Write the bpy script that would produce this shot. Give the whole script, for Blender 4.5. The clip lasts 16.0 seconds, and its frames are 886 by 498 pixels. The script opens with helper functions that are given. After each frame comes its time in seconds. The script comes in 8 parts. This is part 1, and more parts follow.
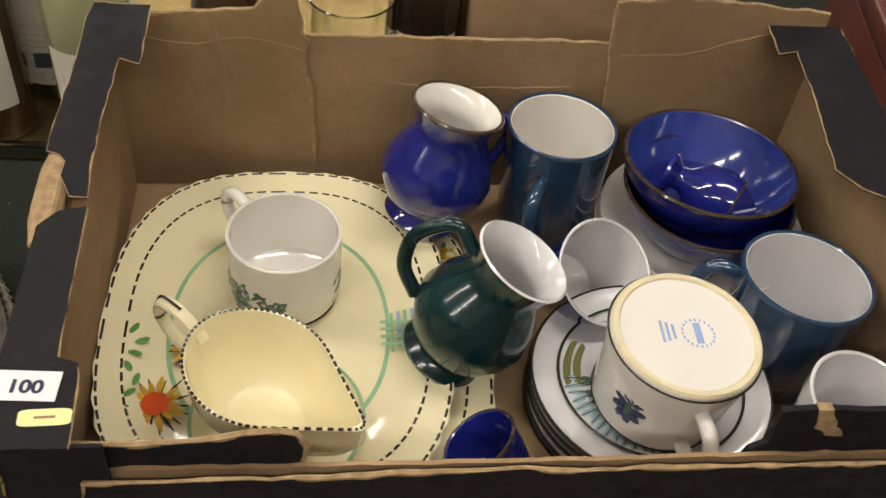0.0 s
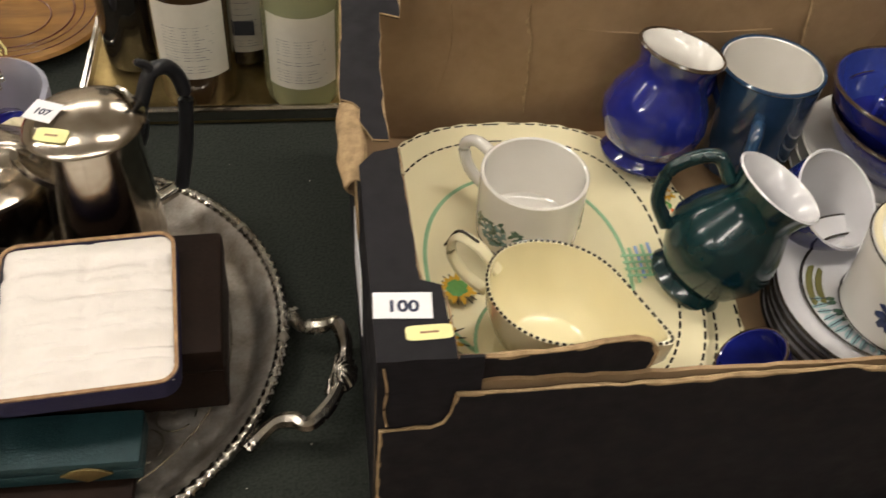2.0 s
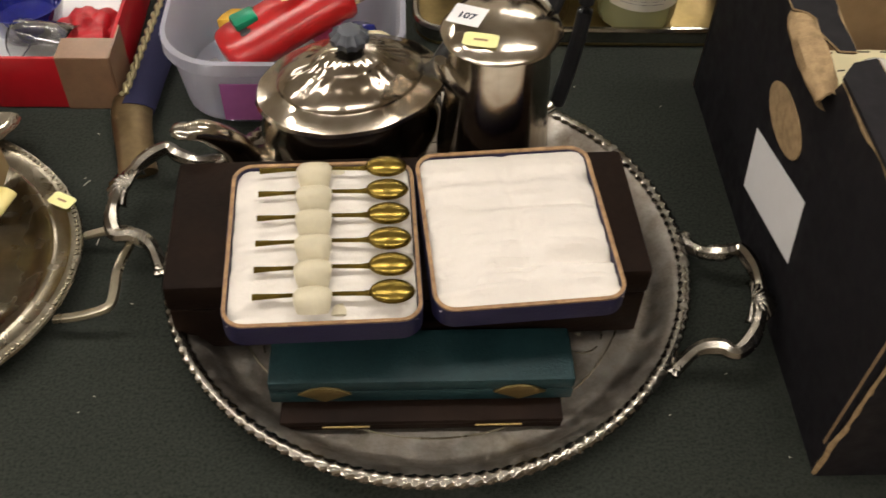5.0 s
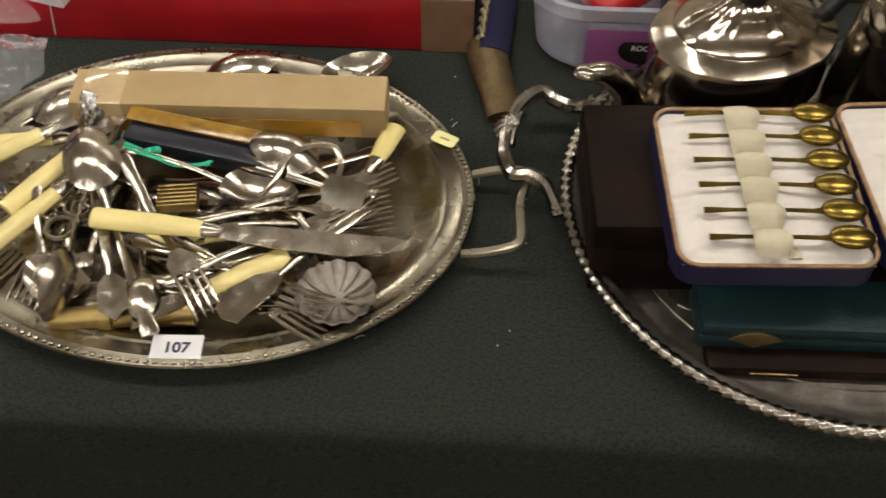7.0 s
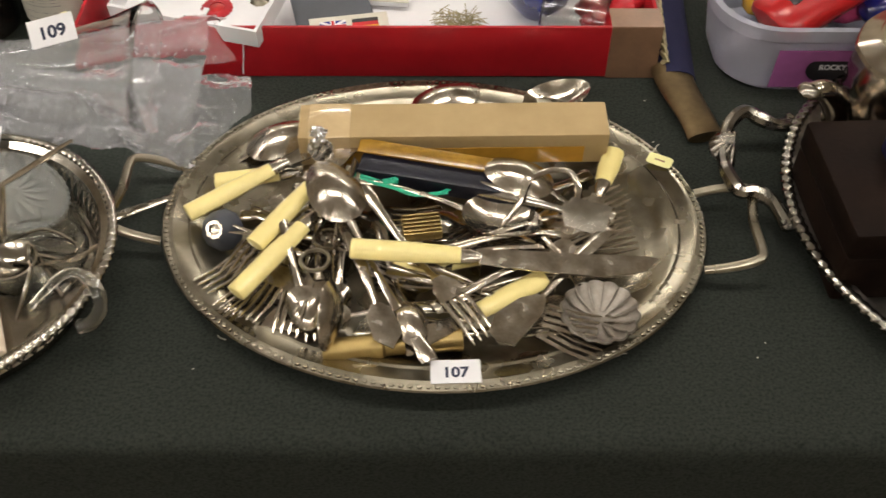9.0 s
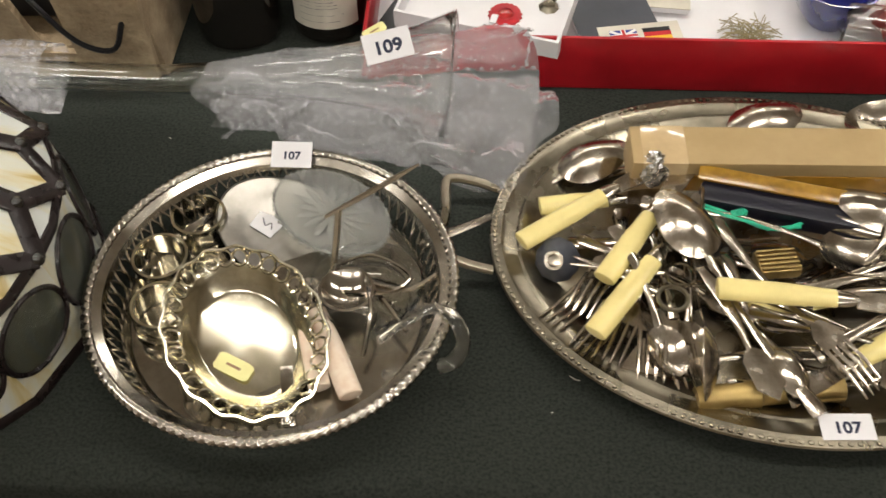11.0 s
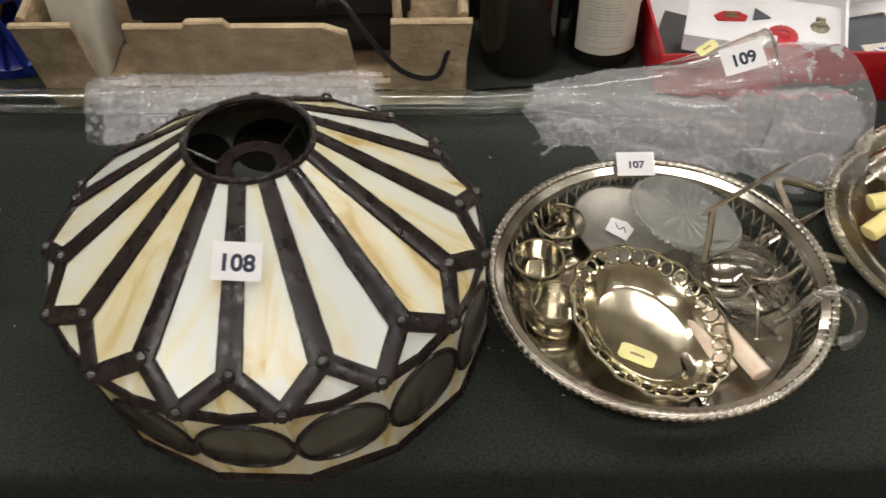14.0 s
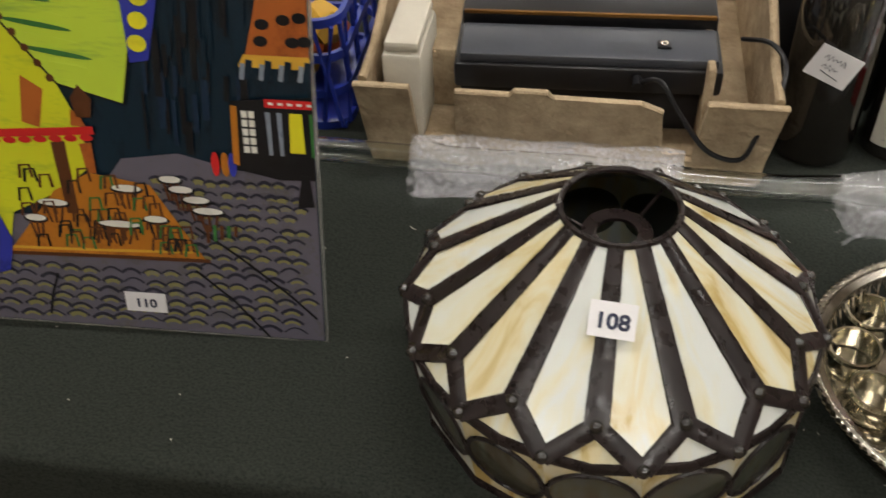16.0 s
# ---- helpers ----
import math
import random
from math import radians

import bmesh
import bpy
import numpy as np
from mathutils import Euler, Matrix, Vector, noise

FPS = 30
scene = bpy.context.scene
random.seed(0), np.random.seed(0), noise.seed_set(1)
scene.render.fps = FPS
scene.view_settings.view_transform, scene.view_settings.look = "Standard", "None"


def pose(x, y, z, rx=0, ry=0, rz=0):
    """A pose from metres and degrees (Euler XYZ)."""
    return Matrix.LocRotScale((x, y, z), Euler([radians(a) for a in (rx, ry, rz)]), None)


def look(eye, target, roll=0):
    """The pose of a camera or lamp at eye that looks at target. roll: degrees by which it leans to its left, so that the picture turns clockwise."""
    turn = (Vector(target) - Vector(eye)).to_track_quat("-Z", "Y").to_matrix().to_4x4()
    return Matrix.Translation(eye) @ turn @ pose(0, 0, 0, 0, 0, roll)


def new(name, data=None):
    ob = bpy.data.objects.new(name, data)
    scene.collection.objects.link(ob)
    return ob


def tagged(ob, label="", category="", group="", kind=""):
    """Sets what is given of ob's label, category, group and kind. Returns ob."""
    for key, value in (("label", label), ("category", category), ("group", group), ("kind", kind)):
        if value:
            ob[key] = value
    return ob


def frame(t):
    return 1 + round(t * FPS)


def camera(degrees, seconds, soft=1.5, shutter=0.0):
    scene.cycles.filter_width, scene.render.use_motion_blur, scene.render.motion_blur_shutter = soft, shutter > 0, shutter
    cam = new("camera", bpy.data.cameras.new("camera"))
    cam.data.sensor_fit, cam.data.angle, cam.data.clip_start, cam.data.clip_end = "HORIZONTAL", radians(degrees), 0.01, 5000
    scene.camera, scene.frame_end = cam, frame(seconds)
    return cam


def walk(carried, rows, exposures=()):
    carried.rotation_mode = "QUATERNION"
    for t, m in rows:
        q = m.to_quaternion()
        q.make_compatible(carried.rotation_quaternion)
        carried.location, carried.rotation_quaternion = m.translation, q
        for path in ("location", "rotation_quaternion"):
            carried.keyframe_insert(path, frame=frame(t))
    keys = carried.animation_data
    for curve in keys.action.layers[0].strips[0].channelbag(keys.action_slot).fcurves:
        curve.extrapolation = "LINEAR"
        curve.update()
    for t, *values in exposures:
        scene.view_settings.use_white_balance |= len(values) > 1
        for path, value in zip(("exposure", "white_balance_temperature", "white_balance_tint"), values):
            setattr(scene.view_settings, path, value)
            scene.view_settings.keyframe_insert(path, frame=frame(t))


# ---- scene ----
cam = camera(48.7, 16.0, 1.5, 0.33)
PATH = [
    (0, (0.081, 0.161, 0.699), (0.326, 1.543, -0.726), 7.4),
    (0.5, (0.033, 0.156, 0.695), (0.317, 1.532, -0.728), 8.0),
    (1, (-0.023, 0.142, 0.699), (0.267, 1.516, -0.725), 7.3),
    (1.5, (-0.08, 0.125, 0.694), (0.188, 1.503, -0.731), 5.9),
    (2, (-0.135, 0.123, 0.688), (0.108, 1.481, -0.761), 5.1),
    (2.5, (-0.201, 0.119, 0.68), (0.002, 1.474, -0.778), 4.2),
    (3, (-0.271, 0.118, 0.675), (-0.104, 1.473, -0.787), 3.8),
    (3.2, (-0.297, 0.118, 0.67), (-0.138, 1.469, -0.796), 3.9),
    (5.3, (-0.441, 0.142, 0.618), (-0.367, 1.448, -0.895), 2.3),
    (5.5, (-0.474, 0.141, 0.611), (-0.414, 1.444, -0.905), 1.9),
    (6, (-0.526, 0.133, 0.598), (-0.554, 1.426, -0.927), 0.1),
    (6.5, (-0.577, 0.128, 0.593), (-0.65, 1.415, -0.936), -0.2),
    (7, (-0.657, 0.119, 0.602), (-0.721, 1.397, -0.936), 0.2),
    (7.5, (-0.726, 0.116, 0.603), (-0.78, 1.406, -0.925), 0.1),
    (8, (-0.77, 0.115, 0.603), (-0.809, 1.419, -0.913), 0.3),
    (8.5, (-0.816, 0.109, 0.605), (-0.835, 1.419, -0.906), 0.1),
    (9, (-0.874, 0.096, 0.608), (-0.876, 1.427, -0.884), 0.0),
    (9.5, (-0.935, 0.092, 0.607), (-0.945, 1.43, -0.879), -0.1),
    (10, (-0.993, 0.096, 0.606), (-1.06, 1.426, -0.886), -0.8),
    (10.2, (-1.022, 0.109, 0.608), (-1.106, 1.423, -0.897), -1.0),
    (12.3, (-1.26, 0.182, 0.603), (-1.232, 1.457, -0.938), 0.6),
    (12.5, (-1.283, 0.171, 0.604), (-1.247, 1.462, -0.923), 0.4),
    (13, (-1.347, 0.138, 0.609), (-1.288, 1.469, -0.883), 0.2),
    (13.5, (-1.4, 0.105, 0.612), (-1.356, 1.463, -0.856), -0.2),
    (14, (-1.443, 0.081, 0.617), (-1.435, 1.459, -0.833), -0.5),
    (14.5, (-1.478, 0.072, 0.622), (-1.523, 1.454, -0.823), -0.6),
    (15, (-1.509, 0.066, 0.624), (-1.617, 1.455, -0.812), -0.9),
    (15.5, (-1.553, 0.058, 0.634), (-1.741, 1.472, -0.767), -2.0),
    (16, (-1.598, 0.039, 0.647), (-1.864, 1.493, -0.701), -2.4),
]
EXPOSURES = [(0.0, -0.37, 6500, 10), (1.5, -0.36, 6500, 10), (3.0, -0.47, 6550, 10), (5.5, -0.52, 6500, 10), (7.0, -0.74, 6450, 10), (8.0, -0.62, 6450, 10), (9.0, -0.63, 6450, 10), (10.0, -0.59, 6450, 10), (12.5, -0.69, 6250, 10), (13.0, -0.68, 6200, 10), (14.5, -0.62, 6260, 10), (16.0, -0.63, 6290, 10)]
walk(cam, [(t, look(eye, target, roll)) for t, eye, target, roll in PATH], EXPOSURES)

# ---- light: strip lights under the ceiling of a plain hall ----
world = bpy.data.worlds.new("hall_air")
scene.world = world
world.use_nodes = True
world.node_tree.nodes["Background"].inputs[0].default_value = (1.0, 0.93, 0.82, 1)
world.node_tree.nodes["Background"].inputs[1].default_value = 0.02


def strip_lamp(x, y, z, length, turn, watts):
    data = bpy.data.lights.new("strip_light_glow", "AREA")
    data.shape, data.size, data.size_y = "RECTANGLE", length, 0.12
    data.energy, data.color = watts, (1.0, 0.945, 0.87)
    ob = new("strip_light_glow", data)
    ob.matrix_world = pose(x, y, z, 0, 0, turn)


LAMPS = [(x, y) for x in (-3.0, -1.2, 0.6) for y in (-1.1, 0.85, 3.7)]
for lx, ly in LAMPS:
    strip_lamp(lx, ly, 2.10, 1.25, 0, 15.0)


# ---- materials ----
def material(name, color, rough=0.5, metal=0.0, var=0.0, scale=40.0, bump=0.0, bump_scale=200.0, color2=None, spec=0.5,
             coat=0.0, lo=0.45, hi=0.95, trans=0.0, ior=1.45, alpha=1.0, rough_var=0.0, detail=4.0, stretch=(1, 1, 1), distance=0.0006):
    m = bpy.data.materials.new(name)
    m.use_nodes = True
    nt = m.node_tree
    b = nt.nodes["Principled BSDF"]
    b.inputs["Base Color"].default_value = (*color, 1)
    b.inputs["Roughness"].default_value = rough
    b.inputs["Metallic"].default_value = metal
    b.inputs["Specular IOR Level"].default_value = spec
    b.inputs["Coat Weight"].default_value = coat
    b.inputs["Coat Roughness"].default_value = 0.06
    b.inputs["Transmission Weight"].default_value = trans
    b.inputs["IOR"].default_value = ior
    b.inputs["Alpha"].default_value = alpha
    tc = nt.nodes.new("ShaderNodeTexCoord")
    mp = nt.nodes.new("ShaderNodeMapping")
    mp.inputs["Scale"].default_value = stretch
    nt.links.new(tc.outputs["Object"], mp.inputs["Vector"])

    def tex(sc):
        n = nt.nodes.new("ShaderNodeTexNoise")
        n.inputs["Scale"].default_value = sc
        n.inputs["Detail"].default_value = detail
        nt.links.new(mp.outputs["Vector"], n.inputs["Vector"])
        return n
    if var > 0 or color2:
        n = tex(scale)
        n2 = tex(scale * 7.3)
        add = nt.nodes.new("ShaderNodeMath")
        add.operation = "MULTIPLY_ADD"
        add.inputs[1].default_value = 0.4
        nt.links.new(n2.outputs["Fac"], add.inputs[0])
        nt.links.new(n.outputs["Fac"], add.inputs[2])
        ramp = nt.nodes.new("ShaderNodeValToRGB")
        c2 = color2 or tuple(c * (1 - var) for c in color)
        ramp.color_ramp.elements[0].position, ramp.color_ramp.elements[1].position = lo, hi
        ramp.color_ramp.elements[0].color, ramp.color_ramp.elements[1].color = (*c2, 1), (*color, 1)
        nt.links.new(add.outputs[0], ramp.inputs["Fac"])
        nt.links.new(ramp.outputs["Color"], b.inputs["Base Color"])
    if rough_var > 0:
        n = tex(scale * 1.7)
        mr = nt.nodes.new("ShaderNodeMapRange")
        mr.inputs["From Min"].default_value, mr.inputs["From Max"].default_value = 0.3, 0.7
        mr.inputs["To Min"].default_value, mr.inputs["To Max"].default_value = max(0.02, rough - rough_var), rough + rough_var
        nt.links.new(n.outputs["Fac"], mr.inputs["Value"])
        nt.links.new(mr.outputs["Result"], b.inputs["Roughness"])
    if bump > 0:
        n = tex(bump_scale)
        bp = nt.nodes.new("ShaderNodeBump")
        bp.inputs["Strength"].default_value, bp.inputs["Distance"].default_value = bump, distance
        nt.links.new(n.outputs["Fac"], bp.inputs["Height"])
        nt.links.new(bp.outputs["Normal"], b.inputs["Normal"])
    return m


CLOTH = material("green_baize", (0.031, 0.0345, 0.029), 0.95, color2=(0.007, 0.009, 0.0075), lo=0.36, hi=0.80, scale=420, bump=1.0, bump_scale=800, spec=0.12)
SILVER = material("silver_plate", (0.56, 0.525, 0.46), 0.17, 1.0, color2=(0.27, 0.245, 0.205), scale=16, rough_var=0.08, bump=0.12, bump_scale=60)
TARNISH = material("tarnished_silver", (0.36, 0.325, 0.25), 0.28, 1.0, color2=(0.17, 0.150, 0.11), scale=13, rough_var=0.10, bump=0.15, bump_scale=150)
DARK_SILVER = material("dark_polished_silver", (0.59, 0.54, 0.46), 0.17, 1.0, color2=(0.29, 0.24, 0.185), scale=12, rough_var=0.08, bump=0.25, bump_scale=70)
RIM_SILVER = material("worn_silver_rim", (0.36, 0.335, 0.29), 0.22, 1.0, color2=(0.19, 0.17, 0.145), scale=18, rough_var=0.08)
WELL_SILVER = material("dull_engraved_silver", (0.43, 0.395, 0.35), 0.52, 1.0, color2=(0.24, 0.205, 0.17), scale=55, rough_var=0.12, bump=0.6, bump_scale=170)
STEEL = material("cutlery_steel", (0.62, 0.57, 0.49), 0.20, 1.0, color2=(0.33, 0.285, 0.225), scale=50, rough_var=0.09, bump=0.12, bump_scale=90)
GILT = material("gilt_silver", (0.74, 0.70, 0.555), 0.15, 1.0, color2=(0.50, 0.46, 0.34), scale=28, rough_var=0.06)
BRASS = material("old_brass", (0.44, 0.325, 0.13), 0.42, 1.0, color2=(0.25, 0.18, 0.08), scale=20, rough_var=0.1)
SPOON_GOLD = material("dark_gilt", (0.30, 0.215, 0.045), 0.26, 1.0, color2=(0.10, 0.07, 0.02), scale=70)
BONE = material("ivory_coloured_handle", (0.84, 0.71, 0.29), 0.32, var=0.12, scale=40, coat=0.2)
PEARL = material("pearl_handle", (0.64, 0.44, 0.31), 0.2, color2=(0.84, 0.76, 0.62), scale=26, coat=0.5)
BLACK_CARD = material("black_printed_card", (0.011, 0.010, 0.012), 0.6, color2=(0.075, 0.055, 0.042), lo=0.32, hi=0.43, scale=30, stretch=(1, 1, 2.4), bump=0.5, bump_scale=90, spec=0.18, rough_var=0.15)
KRAFT = material("brown_corrugated_card", (0.34, 0.228, 0.128), 0.85, color2=(0.235, 0.15, 0.08), scale=9, bump=0.5, bump_scale=60, spec=0.2, distance=0.0015)
KRAFT_EDGE = material("torn_card_edge", (0.42, 0.29, 0.16), 0.9, var=0.5, scale=120, bump=0.8, bump_scale=300, spec=0.1)
CREAM = material("cream_glaze", (0.84, 0.76, 0.49), 0.16, var=0.05, scale=9, coat=0.6)
CREAM_DARK = material("black_rim_paint", (0.03, 0.025, 0.02), 0.2)
MINT = material("mint_paint", (0.34, 0.58, 0.33), 0.18, var=0.3, scale=40)
WHITE_GLAZE = material("white_glaze", (0.78, 0.75, 0.69), 0.12, var=0.04, scale=12, coat=0.7)
GREY_WHITE = material("pale_grey_glaze", (0.66, 0.65, 0.66), 0.12, var=0.06, scale=14, coat=0.7)
COBALT = material("cobalt_glaze", (0.012, 0.018, 0.20), 0.09, color2=(0.008, 0.012, 0.12), scale=22, coat=0.9)
COBALT_IN = material("cobalt_inside_glaze", (0.028, 0.048, 0.26), 0.12, color2=(0.016, 0.028, 0.17), scale=22, coat=0.9)
DENIM = material("slate_blue_glaze", (0.024, 0.058, 0.115), 0.12, color2=(0.013, 0.034, 0.072), scale=18, coat=0.9)
BOTTLE_GREEN = material("dark_green_glaze", (0.005, 0.030, 0.031), 0.2, color2=(0.003, 0.016, 0.02), scale=18, coat=0.35)
RIM_BROWN = material("brown_rim_glaze", (0.075, 0.048, 0.03), 0.2, var=0.6, scale=90, coat=0.6)
RAW_CLAY = material("unglazed_foot", (0.72, 0.64, 0.42), 0.8, var=0.15, scale=60)
TEAL_PRINT = material("peacock_print", (0.06, 0.11, 0.075), 0.2, color2=(0.17, 0.16, 0.05), lo=0.42, hi=0.58, scale=120, coat=0.5)
BLUE_PRINT = material("blue_print", (0.17, 0.26, 0.26), 0.2, color2=(0.07, 0.12, 0.10), lo=0.4, hi=0.6, scale=120, coat=0.5)
INK = material("dark_ink", (0.015, 0.02, 0.05), 0.5)
ORANGE_PAINT = material("orange_flower_paint", (0.75, 0.10, 0.02), 0.25)
YELLOW_PAINT = material("yellow_flower_paint", (0.62, 0.36, 0.04), 0.25)
GREEN_PAINT = material("leaf_green_paint", (0.12, 0.30, 0.08), 0.25)
SKY_PAINT = material("pale_blue_paint", (0.28, 0.38, 0.62), 0.25)
PAPER = material("white_paper", (0.80, 0.79, 0.80), 0.7, var=0.05, scale=30)
YELLOW_STICKER = material("pale_yellow_sticker", (0.82, 0.78, 0.36), 0.7, var=0.08, scale=60)
SATIN = material("white_satin", (0.74, 0.69, 0.63), 0.5, var=0.08, scale=22, bump=0.6, bump_scale=60, distance=0.004)
SATIN_BAND = material("cream_satin_band", (0.60, 0.54, 0.39), 0.5, var=0.15, scale=40, bump=0.4, bump_scale=90, distance=0.002)
GOLD_EDGE = material("gilt_edge_paper", (0.44, 0.27, 0.13), 0.4, color2=(0.17, 0.09, 0.05), scale=150)
NAVY_LEATHER = material("navy_leathercloth", (0.012, 0.010, 0.045), 0.5, bump=0.4, bump_scale=600)
BLACK_LEATHER = material("black_leathercloth", (0.017, 0.0095, 0.0065), 0.55, color2=(0.007, 0.004, 0.003), scale=22, bump=0.4, bump_scale=300, spec=0.07)
GREEN_LEATHER = material("green_leathercloth", (0.012, 0.037, 0.041), 0.5, color2=(0.006, 0.019, 0.022), scale=28, bump=0.7, bump_scale=500, spec=0.3)
RED_CARD = material("red_card", (0.46, 0.010, 0.018), 0.38, var=0.3, scale=12, bump=0.1, bump_scale=60, coat=0.2)
BROWN_TAPE = material("brown_tape", (0.26, 0.15, 0.09), 0.3, var=0.25, scale=40)
RED_PLASTIC = material("red_plastic", (0.42, 0.010, 0.011), 0.28, var=0.15, scale=30, coat=0.2)
GREEN_PLASTIC = material("green_plastic", (0.0, 0.20, 0.10), 0.3)
BLACK_PLASTIC = material("black_plastic", (0.016, 0.016, 0.018), 0.35, var=0.3, scale=30)
GREY_PLASTIC = material("grey_plastic", (0.06, 0.065, 0.08), 0.4, var=0.2, scale=30)
TUB_PLASTIC = material("clear_tub_plastic", (0.68, 0.68, 0.77), 0.32, trans=0.62, ior=1.1, var=0.05, scale=20)
PINK_LABEL = material("magenta_label", (0.42, 0.13, 0.36), 0.4, var=0.25, scale=15)
GLASS = material("clear_glass", (0.95, 0.97, 0.95), 0.03, trans=1.0, ior=1.5, coat=0.8)
FROST = material("frosted_glass", (0.80, 0.81, 0.78), 0.25, trans=0.86, ior=1.3, bump=0.3, bump_scale=150)
WRAP = material("bubble_wrap", (0.95, 0.94, 0.96), 0.07, trans=0.89, ior=1.15, bump=0.35, bump_scale=55, distance=0.004)
WRAP_ROLL = material("wound_bubble_wrap", (0.95, 0.94, 0.96), 0.1, trans=0.83, ior=1.15, bump=0.5, bump_scale=70, distance=0.004)
DARK_GLASS = material("dark_bottle_glass", (0.012, 0.010, 0.008), 0.06, coat=0.8)
WINE_GLASS = material("brown_bottle_glass", (0.05, 0.028, 0.012), 0.06, coat=0.8)
PALE_GLASS = material("pale_bottle_liquid", (0.55, 0.55, 0.33), 0.08, trans=0.6, ior=1.2, coat=0.5)
LABEL = material("bottle_label", (0.66, 0.62, 0.52), 0.6, var=0.12, scale=25)
PULP = material("moulded_pulp", (0.50, 0.39, 0.25), 0.95, color2=(0.30, 0.22, 0.135), scale=40, bump=1.0, bump_scale=110, distance=0.004)
BLUE_CRATE = material("blue_crate_plastic", (0.015, 0.035, 0.30), 0.35, var=0.15, scale=20)
ORANGE = material("orange_toy", (0.75, 0.17, 0.02), 0.4, var=0.2, scale=40)
PINK = material("pink_toy", (0.65, 0.08, 0.22), 0.4, var=0.2, scale=40)
WOOD = material("turned_golden_wood", (0.22, 0.11, 0.026), 0.5, color2=(0.11, 0.048, 0.010), scale=6, stretch=(1, 7, 1), spec=0.2)
RED_WOOD = material("red_brown_wood", (0.12, 0.03, 0.018), 0.3, color2=(0.07, 0.015, 0.01), scale=10, stretch=(1, 8, 1), coat=0.3)
LEAD = material("dark_lead_came", (0.020, 0.013, 0.0125), 0.30, 0.0, color2=(0.010, 0.007, 0.0065), scale=45, bump=0.4, bump_scale=110, spec=0.42, rough_var=0.14, distance=0.0012)

def opal_glass():
    """Cream streaky glass; streaks run along each piece, and pieces differ."""
    m = material("cream_opal_glass", (0.86, 0.86, 0.76), 0.27, coat=0.08, bump=0.12, bump_scale=40)
    nt = m.node_tree
    b = nt.nodes["Principled BSDF"]
    tc, inf = nt.nodes.new("ShaderNodeTexCoord"), nt.nodes.new("ShaderNodeObjectInfo")
    shift, mp = nt.nodes.new("ShaderNodeVectorMath"), nt.nodes.new("ShaderNodeMapping")
    mul = nt.nodes.new("ShaderNodeMath")
    mul.operation = "MULTIPLY"
    mul.inputs[1].default_value = 7.0
    mp.inputs["Scale"].default_value = (38, 12, 24)
    nt.links.new(inf.outputs["Random"], mul.inputs[0])
    nt.links.new(tc.outputs["Object"], shift.inputs[0])
    nt.links.new(mul.outputs[0], shift.inputs[1])
    nt.links.new(shift.outputs[0], mp.inputs["Vector"])
    n = nt.nodes.new("ShaderNodeTexNoise")
    n.inputs["Scale"].default_value, n.inputs["Detail"].default_value, n.inputs["Distortion"].default_value = 1.0, 5.0, 1.2
    nt.links.new(mp.outputs[0], n.inputs["Vector"])
    mr = nt.nodes.new("ShaderNodeMath")
    mr.operation = "MULTIPLY_ADD"
    mr.inputs[1].default_value, mr.inputs[2].default_value = 0.30, -0.17
    nt.links.new(inf.outputs["Random"], mr.inputs[0])
    add = nt.nodes.new("ShaderNodeMath")
    nt.links.new(n.outputs["Fac"], add.inputs[0])
    nt.links.new(mr.outputs[0], add.inputs[1])
    ramp = nt.nodes.new("ShaderNodeValToRGB")
    e = ramp.color_ramp.elements
    e[0].position, e[0].color = 0.22, (0.50, 0.37, 0.14, 1)
    e[1].position, e[1].color = 0.60, (0.68, 0.71, 0.67, 1)
    for pos, c in ((0.33, (0.66, 0.58, 0.34, 1)), (0.44, (0.69, 0.67, 0.51, 1))):
        e.new(pos).color = c
    nt.links.new(add.outputs[0], ramp.inputs["Fac"])
    nt.links.new(ramp.outputs["Color"], b.inputs["Base Color"])
    return m


OPAL = opal_glass()
SMOKE = material("dark_olive_glass", (0.17, 0.18, 0.155), 0.16, var=0.3, scale=20, coat=0.4, trans=0.8, ior=1.3)
VELVET = material("navy_velvet", (0.008, 0.008, 0.038), 0.9, bump=0.5, bump_scale=500)
CORD = material("gilt_cord", (0.42, 0.36, 0.20), 0.5, 0.5, var=0.4, scale=200)
PLASTER = material("hall_wall_paint", (0.66, 0.60, 0.50), 0.85, var=0.1, scale=2)
CEILING = material("hall_ceiling_paint", (0.82, 0.79, 0.72), 0.9, var=0.1, scale=2)
CARPET = material("hall_carpet", (0.26, 0.21, 0.165), 0.95, var=0.3, scale=30)
AGED_BRASS = material("aged_brass", (0.24, 0.17, 0.085), 0.42, 0.9, color2=(0.12, 0.085, 0.045), scale=25, rough_var=0.1)
TUBE_GLOW = bpy.data.materials.new("fluorescent_tube")
TUBE_GLOW.use_nodes = True
TUBE_GLOW.node_tree.nodes["Principled BSDF"].inputs["Emission Color"].default_value = (1.0, 0.945, 0.87, 1)
TUBE_GLOW.node_tree.nodes["Principled BSDF"].inputs["Emission Strength"].default_value = 36.0
TUBE_WHITE = material("lamp_housing", (0.8, 0.8, 0.78), 0.4, var=0.03, scale=5)


# ---- helpers ----
def link_mesh(name, bm, mat, smooth=True, sharp=38):
    me = bpy.data.meshes.new(name)
    bmesh.ops.recalc_face_normals(bm, faces=bm.faces)
    bm.to_mesh(me)
    bm.free()
    me.materials.append(mat)
    if smooth:
        me.polygons.foreach_set("use_smooth", [True] * len(me.polygons))
        me.set_sharp_from_angle(angle=radians(sharp))
    return new(name, me)


